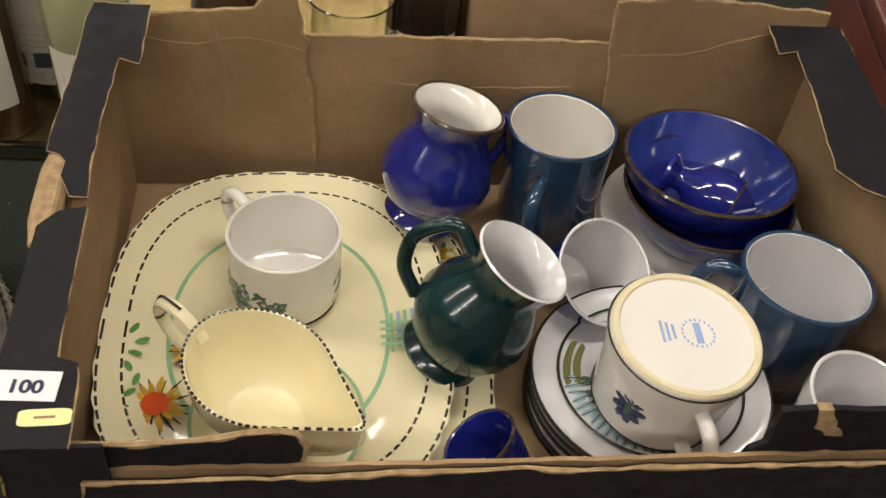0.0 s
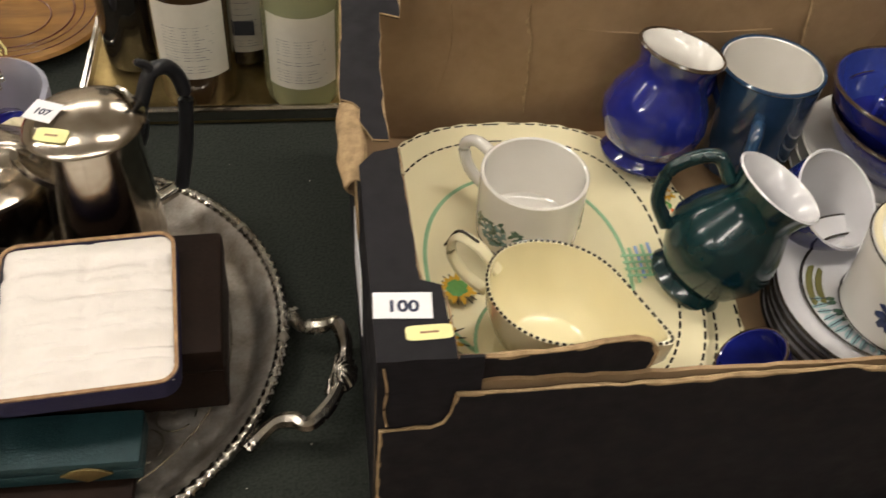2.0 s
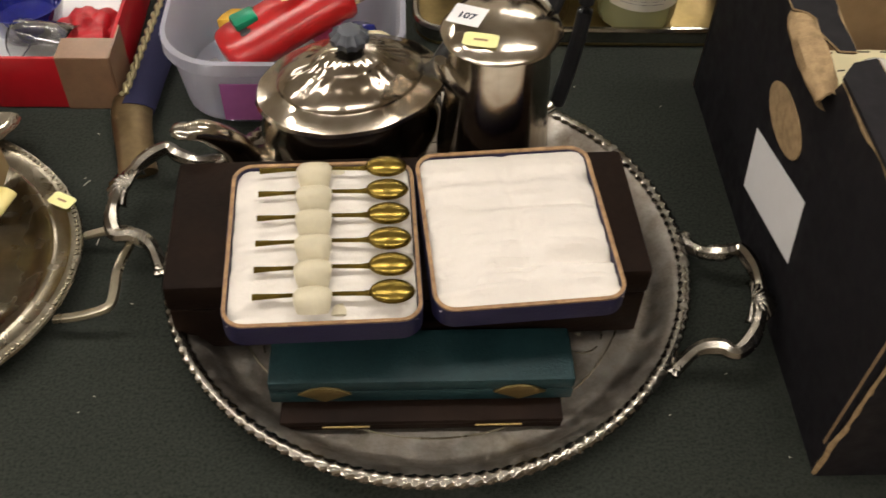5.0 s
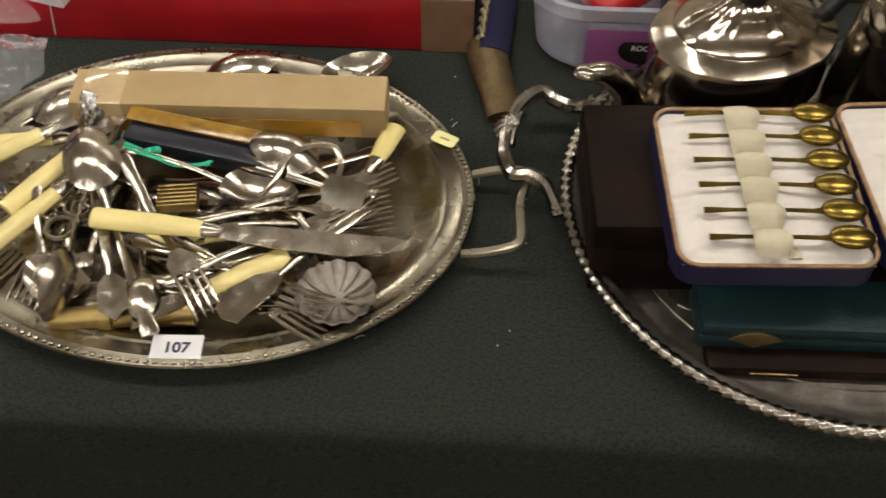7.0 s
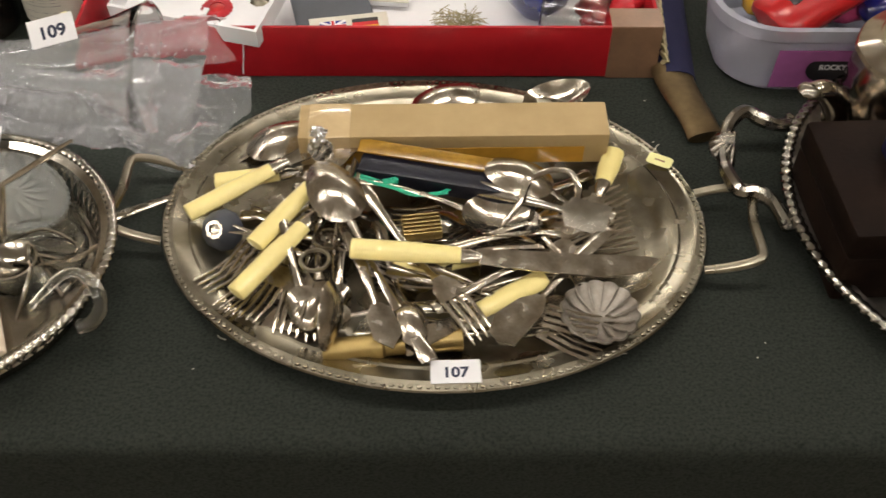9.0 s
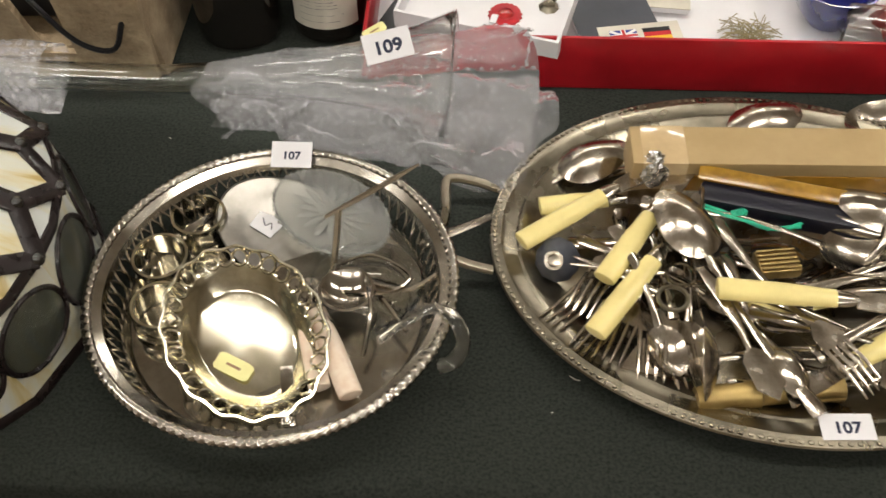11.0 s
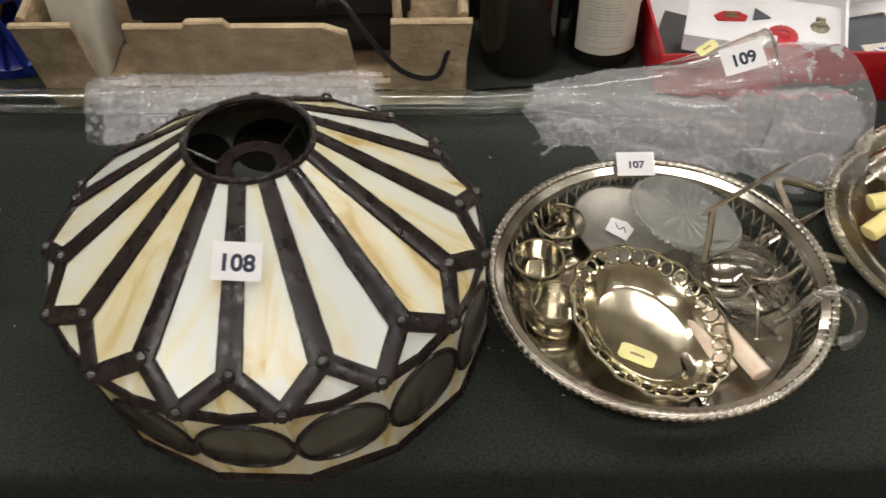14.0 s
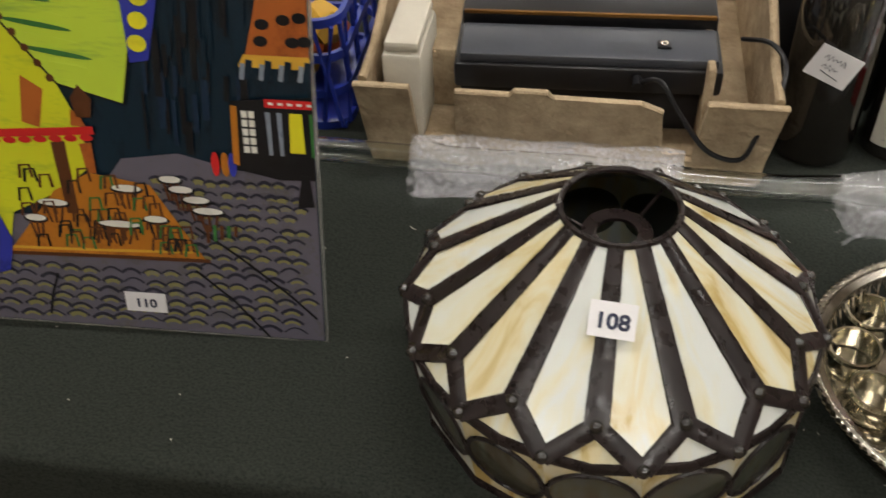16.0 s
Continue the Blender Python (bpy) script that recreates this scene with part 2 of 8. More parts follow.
def part(name, bm, mat, parent, label="", m=None, smooth=True, sharp=38):
    ob = link_mesh(name, bm, mat, smooth, sharp)
    ob.parent = parent
    if m is not None:
        ob.matrix_basis = m
    if label:
        ob["label"] = label
    return ob


def thing(name, label, category, m, group="", kind=""):
    ob = new(name)
    ob.empty_display_size = 0.02
    ob.matrix_basis = m
    return tagged(ob, label, category, group, kind)


def solid(name, bm, mat, label, category, m=None, group="", kind="", smooth=True, sharp=38):
    ob = link_mesh(name, bm, mat, smooth, sharp)
    if m is not None:
        ob.matrix_basis = m
    return tagged(ob, label, category, group, kind)


def lathe(profile, seg=48, sx=1.0, sy=1.0, bm=None, wave=None, close=True):
    """Turn a profile of (radius, height) round the z axis."""
    bm = bm or bmesh.new()
    rings = []
    for r, z in profile:
        if r < 1e-6:
            rings.append([bm.verts.new((0, 0, z))])
            continue
        ring = []
        for i in range(seg):
            a = 2 * math.pi * i / seg
            k = 1.0 + (wave(a, r, z) if wave else 0.0)
            ring.append(bm.verts.new((r * sx * k * math.cos(a), r * sy * k * math.sin(a), z)))
        rings.append(ring)
    for a, b in zip(rings, rings[1:]):
        if len(a) == 1 and len(b) == 1:
            continue
        for i in range(seg):
            j = (i + 1) % seg
            if len(a) == 1:
                bm.faces.new((a[0], b[j], b[i]))
            elif len(b) == 1:
                bm.faces.new((a[i], a[j], b[0]))
            else:
                bm.faces.new((a[i], a[j], b[j], b[i]))
    return bm


def sweep(points, radius, seg=8, bm=None, flat=1.0, up=(0, 0, 1)):
    """A tube along points; radius is a number or one for each point; flat squeezes it along up."""
    bm = bm or bmesh.new()
    pts = [Vector(p) for p in points]
    rad = radius if isinstance(radius, (list, tuple)) else [radius] * len(pts)
    rings = []
    for i, p in enumerate(pts):
        d = (pts[min(i + 1, len(pts) - 1)] - pts[max(i - 1, 0)]).normalized()
        u = Vector(up)
        side = d.cross(u)
        if side.length < 1e-4:
            side = d.cross(Vector((0.3, 1, 0.1)))
        side.normalize()
        w = side.cross(d).normalized()
        rings.append([bm.verts.new(p + rad[i] * (math.cos(2 * math.pi * k / seg) * side + flat * math.sin(2 * math.pi * k / seg) * w)) for k in range(seg)])
    for a, b in zip(rings, rings[1:]):
        for k in range(seg):
            bm.faces.new((a[k], a[(k + 1) % seg], b[(k + 1) % seg], b[k]))
    bm.faces.new(rings[0][::-1])
    bm.faces.new(rings[-1])
    return bm


def smooth_line(points, steps=6):
    """Catmull-Rom points through the given ones."""
    p = [Vector(q) for q in points]
    p = [2 * p[0] - p[1]] + p + [2 * p[-1] - p[-2]]
    out = []
    for i in range(1, len(p) - 2):
        for s in range(steps):
            t = s / steps
            out.append(0.5 * (2 * p[i] + (p[i + 1] - p[i - 1]) * t + (2 * p[i - 1] - 5 * p[i] + 4 * p[i + 1] - p[i + 2]) * t * t
                              + (3 * p[i] - p[i - 1] - 3 * p[i + 1] + p[i + 2]) * t * t * t))
    out.append(p[-2])
    return out


def block(sx, sy, sz, bevel=0.0, at=(0, 0, 0), bm=None, segments=2, rot=None):
    """A block that stands on its base at the given place."""
    b = bmesh.new()
    bmesh.ops.create_cube(b, size=1.0)
    bmesh.ops.scale(b, vec=(sx, sy, sz), verts=b.verts)
    if bevel > 0:
        bmesh.ops.bevel(b, geom=b.edges[:], offset=bevel, segments=segments, affect="EDGES", profile=0.5)
    bmesh.ops.translate(b, vec=(0, 0, sz / 2), verts=b.verts)
    if rot is not None:
        bmesh.ops.transform(b, matrix=rot, verts=b.verts)
    bmesh.ops.translate(b, vec=at, verts=b.verts)
    if bm is None:
        return b
    merge(bm, b)
    return bm


def merge(bm, other, m=None):
    if m is not None:
        bmesh.ops.transform(other, matrix=m, verts=other.verts)
    me = bpy.data.meshes.new("tmp")
    other.to_mesh(me)
    other.free()
    bm.from_mesh(me)
    bpy.data.meshes.remove(me)
    return bm


def slab(outline, z0, z1, bm=None):
    """A flat plate with the given outline."""
    bm = bm or bmesh.new()
    lo = [bm.verts.new((x, y, z0)) for x, y in outline]
    hi = [bm.verts.new((x, y, z1)) for x, y in outline]
    n = len(outline)
    bm.faces.new(lo[::-1])
    bm.faces.new(hi)
    for i in range(n):
        bm.faces.new((lo[i], lo[(i + 1) % n], hi[(i + 1) % n], hi[i]))
    return bm


def beads(count, place, size, bm=None, sub=1):
    """Small knobs: place(i) gives a matrix for each, size its half axes."""
    base = bmesh.new()
    bmesh.ops.create_icosphere(base, subdivisions=sub, radius=1.0)
    co = [v.co.copy() for v in base.verts]
    faces = [[v.index for v in f.verts] for f in base.faces]
    base.free()
    bm = bm or bmesh.new()
    for i in range(count):
        m = place(i) @ Matrix.Diagonal((*size, 1))
        vs = [bm.verts.new(m @ c) for c in co]
        for f in faces:
            bm.faces.new([vs[k] for k in f])
    return bm


def text_mesh(body, size):
    cu = bpy.data.curves.new("lettering", "FONT")
    cu.body, cu.size, cu.align_x, cu.align_y, cu.extrude = body, 1.0, "CENTER", "CENTER", 0.005
    cu.offset = 0.035
    ob = bpy.data.objects.new("lettering", cu)
    me = bpy.data.meshes.new_from_object(ob)
    bm = bmesh.new()
    bm.from_mesh(me)
    bmesh.ops.scale(bm, vec=(size, size, size), verts=bm.verts)
    bpy.data.objects.remove(ob)
    return bm


def ticket(number, m, w=0.037, h=0.021, hand=False):
    t = thing("lot_ticket", "small white paper lot ticket printed " + number, "ticket", m, "lot tickets")
    part("paper", block(w, h, 0.0004, 0.0), PAPER, t)
    part("number", text_mesh(number, h * (0.42 if hand else 0.60)), INK, t, m=pose(0, -h * 0.06, 0.0006) @ Matrix.Diagonal((1.08, 1, 1, 1)))
    return t


def sticker(m, w=0.028, h=0.014, name="price_sticker"):
    t = thing(name, "small pale yellow price sticker with faded print", "sticker", m, "yellow stickers")
    bm = bmesh.new()
    out = []
    for i in range(24):
        a = 2 * math.pi * i / 24
        c, s = math.cos(a), math.sin(a)
        out.append((w / 2 * math.copysign(abs(c) ** 0.35, c) * (1 + 0.02 * (i % 2)), h / 2 * math.copysign(abs(s) ** 0.35, s)))
    part("paper", slab(out, 0, 0.0003, bm), YELLOW_STICKER, t)
    part("faded_print", block(w * 0.4, h * 0.14, 0.0001, 0, at=(0, 0, 0.0003)), GOLD_EDGE, t)
    return t


# ---- hall and table ----
solid("floor", block(9, 8, 0.1, at=(-0.8, 0.8, -0.86)), CARPET, "dark carpeted hall floor", "floor", kind="structure", smooth=False)
solid("ceiling", block(9, 8, 0.1, at=(-0.8, 0.8, 2.2)), CEILING, "plain hall ceiling above the tables", "ceiling", kind="structure", smooth=False)
for nm, sx, sy, wx, wy in (("wall_north", 9, 0.1, -0.8, 4.85), ("wall_south", 9, 0.1, -0.8, -3.25), ("wall_east", 0.1, 8, 3.75, 0.8), ("wall_west", 0.1, 8, -5.35, 0.8)):
    solid(nm, block(sx, sy, 2.96, at=(wx, wy, -0.76)), PLASTER, "plain painted hall wall", "wall", kind="structure", smooth=False)
for lx, ly in LAMPS:
    lamp = thing("strip_light", "white ceiling strip light housing", "light", pose(lx, ly, 2.12), "ceiling strip lights")
    part("housing", block(1.35, 0.08, 0.075, 0.01), TUBE_WHITE, lamp)
    for ty in (-0.062, 0.062):
        part("fluorescent_tube", sweep([(-0.6, ty, 0.01), (0.6, ty, 0.01)], 0.014, 12), TUBE_GLOW, lamp)

TABLE_L, TABLE_R, FRONT, BACK = -3.0, 1.2, 0.452, 1.75
table = thing("display_table", "long trestle table draped in dark green baize", "table", pose(0, 0, 0))
part("tabletop", block(TABLE_R - TABLE_L - 0.02, BACK - FRONT - 0.02, 0.03, 0.004, at=((TABLE_L + TABLE_R) / 2, (FRONT + BACK) / 2, -0.034)), RED_WOOD, table)
for lx in (TABLE_L + 0.2, -0.9, TABLE_R - 0.2):
    for ly in (FRONT + 0.15, BACK - 0.15):
        part("leg", block(0.05, 0.05, 0.728, 0.004, at=(lx, ly, -0.76)), RED_WOOD, table)


def baize():
    """The cloth: flat on the top, rounded over the front edge and hanging in faint folds."""
    prof = [(BACK, 0.0)] + [(BACK - (BACK - FRONT - 0.012) * i / 40, 0.0) for i in range(1, 41)]
    prof += [(FRONT - 0.002 + 0.014 * (1 - math.sin(a)) * 1.0, -0.014 * (1 - math.cos(a))) for a in (0.5, 0.9, 1.3)]
    prof += [(FRONT - 0.003, -0.02 - 0.66 * i / 14) for i in range(15)]
    n = 150
    bm = bmesh.new()
    rows = []
    for k, (y, z) in enumerate(prof):
        row = []
        for i in range(n + 1):
            x = TABLE_L + (TABLE_R - TABLE_L) * i / n
            fall = max(0.0, -z - 0.03)
            wob = 0.02 * fall * math.sin(x * 9 + 1.3 * math.sin(x * 3.1)) * 2
            lift = 0.0008 * noise.noise((x * 3, y * 3, 0)) if z == 0 else 0
            row.append(bm.verts.new((x, y - abs(wob) - fall * 0.02, z + lift)))
        rows.append(row)
    for a, b in zip(rows, rows[1:]):
        for i in range(n):
            bm.faces.new((a[i], a[i + 1], b[i + 1], b[i]))
    return bm


cloth = solid("tablecloth", baize(), CLOTH, "dark green baize cloth with flecks of lint", "cloth")
rng = random.Random(4)
bm = bmesh.new()
for i in range(110):
    x, y = rng.uniform(-2.1, 0.0), rng.uniform(FRONT + 0.02, 0.95)
    a, s = rng.uniform(0, 3.14), rng.choice((0.0006, 0.0006, 0.001, 0.004))
    dx, dy = math.cos(a) * s, math.sin(a) * s
    sweep([(x - dx, y - dy, 0.0013), (x, y + dx * 0.3, 0.0016), (x + dx, y + dy, 0.0013)], 0.00035, 4, bm)
tagged(part("lint", bm, LABEL, cloth, "scattered pale lint flecks"), kind="stuff")


# ---- trays ----
def oval(a, b, ang):
    return a * math.cos(ang), b * math.sin(ang)


def rope_rim(a, b, z, count, size, lean=0.6):
    def place(i):
        t = 2 * math.pi * i / count
        x, y = oval(a, b, t)
        head = math.atan2(b * math.cos(t), -a * math.sin(t))
        return pose(x, y, z, 0, 0, math.degrees(head + lean))
    return beads(count, place, size)


def twisted_rim(r0, z, r, count, slant=3.0):
    """A round rope: ridges wind about the ring."""
    bm = bmesh.new()
    n, k = count * 6, 12
    rings = []
    for i in range(n):
        t = 2 * math.pi * i / n
        ring = []
        for j in range(k):
            p = 2 * math.pi * j / k
            q = r * (1 + 0.12 * math.cos(count * t + slant * p))
            ring.append(bm.verts.new(((r0 + q * math.cos(p)) * math.cos(t), (r0 + q * math.cos(p)) * math.sin(t), z + 0.85 * q * math.sin(p))))
        rings.append(ring)
    for a, b in zip(rings, rings[1:] + rings[:1]):
        for j in range(k):
            bm.faces.new((a[j], a[(j + 1) % k], b[(j + 1) % k], b[j]))
    return bm


TRAY1 = pose(-0.378, 0.662, 0.0, 0, 0, -14)
tray = thing("round_serving_tray", "large round silver plated tray with gadrooned rim and engraved centre", "tray", TRAY1)
R1 = 0.2065
part("dish", lathe([(0, 0.004), (R1 - 0.03, 0.004), (R1 - 0.022, 0.007), (R1 - 0.012, 0.022), (R1, 0.026), (R1 + 0.003, 0.024), (R1 - 0.008, 0.018), (R1 - 0.018, 0.003), (R1 - 0.03, 0.0005), (0, 0.0005)], 96), WELL_SILVER, tray)
part("rope_rim", twisted_rim(R1, 0.025, 0.0050, 136), RIM_SILVER, tray, "bright gadrooned rope rim")


def engraving(radius):
    """Raised scrolls round the well of a tray."""
    bm = bmesh.new()
    for k in range(22):
        a = 2 * math.pi * k / 22
        for s in (1, -1):
            pts = []
            for i in range(15):
                t = i / 14
                ang = t * 5.2
                rr = 0.018 * (1 - t * 0.8)
                pts.append(pose(0, 0, 0, 0, 0, math.degrees(a)) @ Vector((radius + rr * math.cos(ang), s * (0.004 + rr * math.sin(ang)), 0.0044)))
            sweep(pts, 0.0007, 4, bm)
    for rr in (radius + 0.026, radius - 0.03):
        sweep([(rr * math.cos(2 * math.pi * i / 90), rr * math.sin(2 * math.pi * i / 90), 0.0044) for i in range(91)], 0.0008, 4, bm)
    return bm


part("engraved_band", engraving(0.135), TARNISH, tray, "engraved scrolling band")


def shell_handle(side):
    """A scrolled loop with a fan shell at its middle, reaching out along +x."""
    bm = bmesh.new()
    loop = smooth_line([(-0.0040, -0.066, 0.018), (0.0122, -0.05, 0.028), (0.0293, -0.048, 0.034), (0.0415, -0.052, 0.036), (0.0537, -0.034, 0.037), (0.0586, -0.012, 0.037),
                        (0.0586, 0.012, 0.037), (0.0537, 0.034, 0.037), (0.0415, 0.052, 0.036), (0.0293, 0.048, 0.034), (0.0122, 0.05, 0.028), (-0.0040, 0.066, 0.018)], 5)
    n = len(loop)
    sweep(loop, [0.0056 + 0.0012 * abs(math.cos(6 * math.pi * i / n)) for i in range(n)], 8, bm)
    for y in (-0.066, 0.066):
        beads(5, lambda i: pose(-0.003 + 0.003 * math.cos(i * 1.25), y + 0.006 * math.sin(i * 1.25), 0.022), (0.004, 0.004, 0.004), bm)
    return bm


def shell():
    """A fluted fan."""
    bm = bmesh.new()
    rows = []
    for j in range(7):
        f = j / 6
        row = []
        for i in range(55):
            a = radians(-100 + 200 * i / 54)
            ridge = 0.0026 * f * abs(math.cos(4.5 * math.pi * (i / 54 - 0.5) * 2))
            r = 0.0200 * f * (1 + 0.06 * abs(math.cos(4.5 * math.pi * (i / 54 - 0.5) * 2)))
            row.append(bm.verts.new((0.051 + r * math.cos(a), r * math.sin(a), 0.040 + ridge + 0.006 * math.sin(math.pi * f) - 0.005 * f)))
        rows.append(row)
    for p, q in zip(rows[1:], rows[2:]):
        for i in range(54):
            bm.faces.new((p[i], p[i + 1], q[i + 1], q[i]))
    bm.faces.new(rows[1][::-1])
    for v in rows[0]:
        bm.verts.remove(v)
    low = bmesh.ops.extrude_face_region(bm, geom=bm.faces[:])
    bmesh.ops.translate(bm, vec=(0, 0, -0.003), verts=[v for v in low["geom"] if isinstance(v, bmesh.types.BMVert)])
    return bm


for side, turn in ((1, 0), (-1, 180)):
    h = part("handle", shell_handle(side), RIM_SILVER, tray, "scrolled cast handle", m=pose(0, 0, 0, 0, 0, turn) @ pose(R1, 0, 0) @ Matrix.Diagonal((0.95, 1, 1, 1)))
    part("shell_ornament", shell(), RIM_SILVER, h, "fluted shell ornament")

TRAY2 = pose(-0.883, 0.660, 0.0, 0, 0, -4)
A2, B2 = 0.224, 0.175
tray = thing("oval_serving_tray", "oval tarnished silver tray with beaded rim and loop handles", "tray", TRAY2)


def oval_dish(a, b, prof, seg=110):
    """prof: (inset from the rim, height)."""
    bm = bmesh.new()
    rings = []
    for d, z in prof:
        if d is None:
            rings.append([bm.verts.new((0, 0, z))])
        else:
            rings.append([bm.verts.new(((a - d) * math.cos(2 * math.pi * i / seg), (b - d) * math.sin(2 * math.pi * i / seg), z)) for i in range(seg)])
    for p, q in zip(rings, rings[1:]):
        for i in range(seg):
            j = (i + 1) % seg
            if len(p) == 1:
                bm.faces.new((p[0], q[i], q[j]))
            elif len(q) == 1:
                bm.faces.new((p[i], p[j], q[0]))
            else:
                bm.faces.new((p[i], p[j], q[j], q[i]))
    return bm


part("dish", oval_dish(A2, B2, [(None, 0.004), (0.10, 0.004), (0.05, 0.005), (0.036, 0.009), (0.026, 0.017), (0.022, 0.0182), (0.020, 0.0172), (0.010, 0.0195), (0.008, 0.0208), (0.0, 0.020),
                                    (-0.001, 0.0185), (0.02, 0.015), (0.04, 0.004), (0.055, 0.0005), (None, 0.0005)]), TARNISH, tray)
part("beaded_rim", rope_rim(A2 - 0.003, B2 - 0.003, 0.0208, 210, (0.0026, 0.0022, 0.0016), 0.0), TARNISH, tray, "fine beaded rim")
for turn in (0, 180):
    part("handle", sweep(smooth_line([(-0.004, -0.043, 0.016), (0.014, -0.044, 0.022), (0.034, -0.041, 0.028), (0.040, -0.032, 0.029), (0.037, 0.0, 0.030), (0.040, 0.032, 0.029), (0.034, 0.041, 0.028), (0.014, 0.044, 0.022), (-0.004, 0.043, 0.016)], 5),
                             0.0042, 8, flat=0.8), TARNISH, tray, "plain loop handle", m=pose(0, 0, 0, 0, 0, turn) @ pose(A2, 0, 0))

TRAY3 = pose(-1.268, 0.5985, 0.0, 0, 0, 0)
R3 = 0.130
basket = thing("gallery_tray", "round silver plated gallery tray with pierced side and rope rim", "tray", TRAY3)
part("dish", lathe([(0, 0.006), (R3 - 0.020, 0.006), (R3 - 0.016, 0.010), (R3 - 0.0145, 0.010), (R3 - 0.016, 0.002), (R3 - 0.02, 0.0005), (0, 0.0005)], 96), SILVER, basket)
bm = bmesh.new()
for q in (1, -1):
    sweep([((R3 - 0.0155 + 0.009 * t * t) * math.cos(q * 0.0436 * math.sin(math.pi * t)), (R3 - 0.0155 + 0.009 * t * t) * math.sin(q * 0.0436 * math.sin(math.pi * t)), 0.009 + 0.025 * t) for t in (0, 0.25, 0.5, 0.75, 1)], 0.0011, 5, bm)
loop = part("gallery_loop", bm, SILVER, basket)
for k in range(1, 72):
    o = new("gallery_loop", loop.data)
    o.parent, o.matrix_basis = basket, pose(0, 0, 0, 0, 0, 5 * k)
part("rim", lathe([(R3 - 0.0085, 0.032), (R3 - 0.006, 0.037), (R3 + 0.003, 0.041), (R3 + 0.005, 0.039), (R3 - 0.003, 0.034), (R3 - 0.0085, 0.032)], 96), SILVER, basket)
part("rope_rim", twisted_rim(R3 + 0.004, 0.0400, 0.0038, 124), SILVER, basket)

# ---- cardboard box ----
BX0, BX1, BY0, BY1 = -0.106, 0.545, 0.474, 0.906
BFLOOR, TH = 0.030, 0.006
box = thing("cardboard_box", "open cardboard box, black outside and plain brown inside, with torn edges", "box", pose(0, 0, 0))


def ragged(pts, seed, amp=0.0012, step=0.011):
    """Roughen the line between the given (u, v) corners."""
    r = random.Random(seed)
    out = []
    for (a, b), (c, d) in zip(pts, pts[1:]):
        n = max(1, int(math.hypot(c - a, d - b) / step))
        for i in range(n):
            t = i / n
            out.append((a + (c - a) * t + r.uniform(-amp, amp) * (0 < i), b + (d - b) * t + r.uniform(-amp, amp) * (0 < i)))
    out.append(pts[-1])
    return out


def panel(name, top, u0, u1, base, m, mat, depth, label="", seed=1, edge=True):
    """A wall panel in its own plane: u along, v up, thickness along z. top: its upper outline from u0 to u1."""
    up = ragged(top, seed)
    outline = [(u0, base), (u1, base)] + up[::-1]
    ob = part(name, slab(outline, 0, depth), mat, box, label, m=m, smooth=False)
    if edge:
        line = [(u, v, depth / 2) for u, v in up]
        part("card_edge", sweep(line, [depth * (0.58 + 0.4 * noise.noise((i * 0.7, seed, 0.3))) for i in range(len(line))], 6, up=(0, 0, 1)), KRAFT_EDGE, ob, "raw brown corrugated edge")
    return ob


def wall_m(ox, oy, direction):
    """Upright plane: x of the panel along direction ('x' or 'y'), y of the panel up."""
    if direction == "x":
        return Matrix(((1, 0, 0, ox), (0, 0, 1, oy), (0, 1, 0, 0), (0, 0, 0, 1)))
    return Matrix(((0, 0, 1, ox), (1, 0, 0, oy), (0, 1, 0, 0), (0, 0, 0, 1)))


W, D = BX1 - BX0, BY1 - BY0
part("base", block(W - 0.002, D - 0.002, BFLOOR, 0.0, at=((BX0 + BX1) / 2, (BY0 + BY1) / 2, 0.0)), KRAFT, box, smooth=False)
# front wall, low, with a dip
front_top = [(0, 0.002), (0.003, 0.12), (0.003, 0.147), (0.036, 0.148), (0.044, 0.153), (0.048, 0.163), (0.051, 0.184), (0.18, 0.184), (0.26, 0.188), (0.31, 0.190), (0.325, 0.186), (W - 0.16, 0.185), (W - 0.02, 0.185), (W, 0.18)]
panel("front_wall", front_top, 0, W, 0.0, wall_m(BX0, BY0 - 0.0045, "x"), BLACK_CARD, 0.003, "black printed outside", 3)
panel("front_lining", [(0, 0.186), (W, 0.186)], 0, W, BFLOOR, wall_m(BX0, BY0 + 0.0035, "x"), KRAFT, 0.003, "brown inside lining", 4, False)
panel("front_tab", [(0.0, 0.207), (0.06, 0.205), (0.105, 0.208), (0.130, 0.214), (0.150, 0.216), (0.160, 0.213), (0.166, 0.202), (0.162, 0.180)], 0.0, 0.166, 0.175, wall_m(BX0 + 0.012, BY0 + 0.007, "x"), BLACK_CARD, 0.004, "folded black corner flap", 5)
tab = panel("front_tab", [(0.0, 0.178), (0.002, 0.188), (0.012, 0.196), (0.010, 0.229), (0.030, 0.231), (0.10, 0.226), (0.19, 0.212)], 0.0, 0.19, 0.175, wall_m(BX1 - 0.198, BY0 + 0.007, "x"), BLACK_CARD, 0.004, "folded black corner flap", 6, False)
part("torn_patch", slab(ragged([(0.032, 0.2315), (0.036, 0.212), (0.046, 0.204), (0.058, 0.203), (0.050, 0.213), (0.042, 0.231)], 15, 0.0015, 0.005), -0.001, 0.0052), KRAFT_EDGE, tab, "bare brown torn patch")
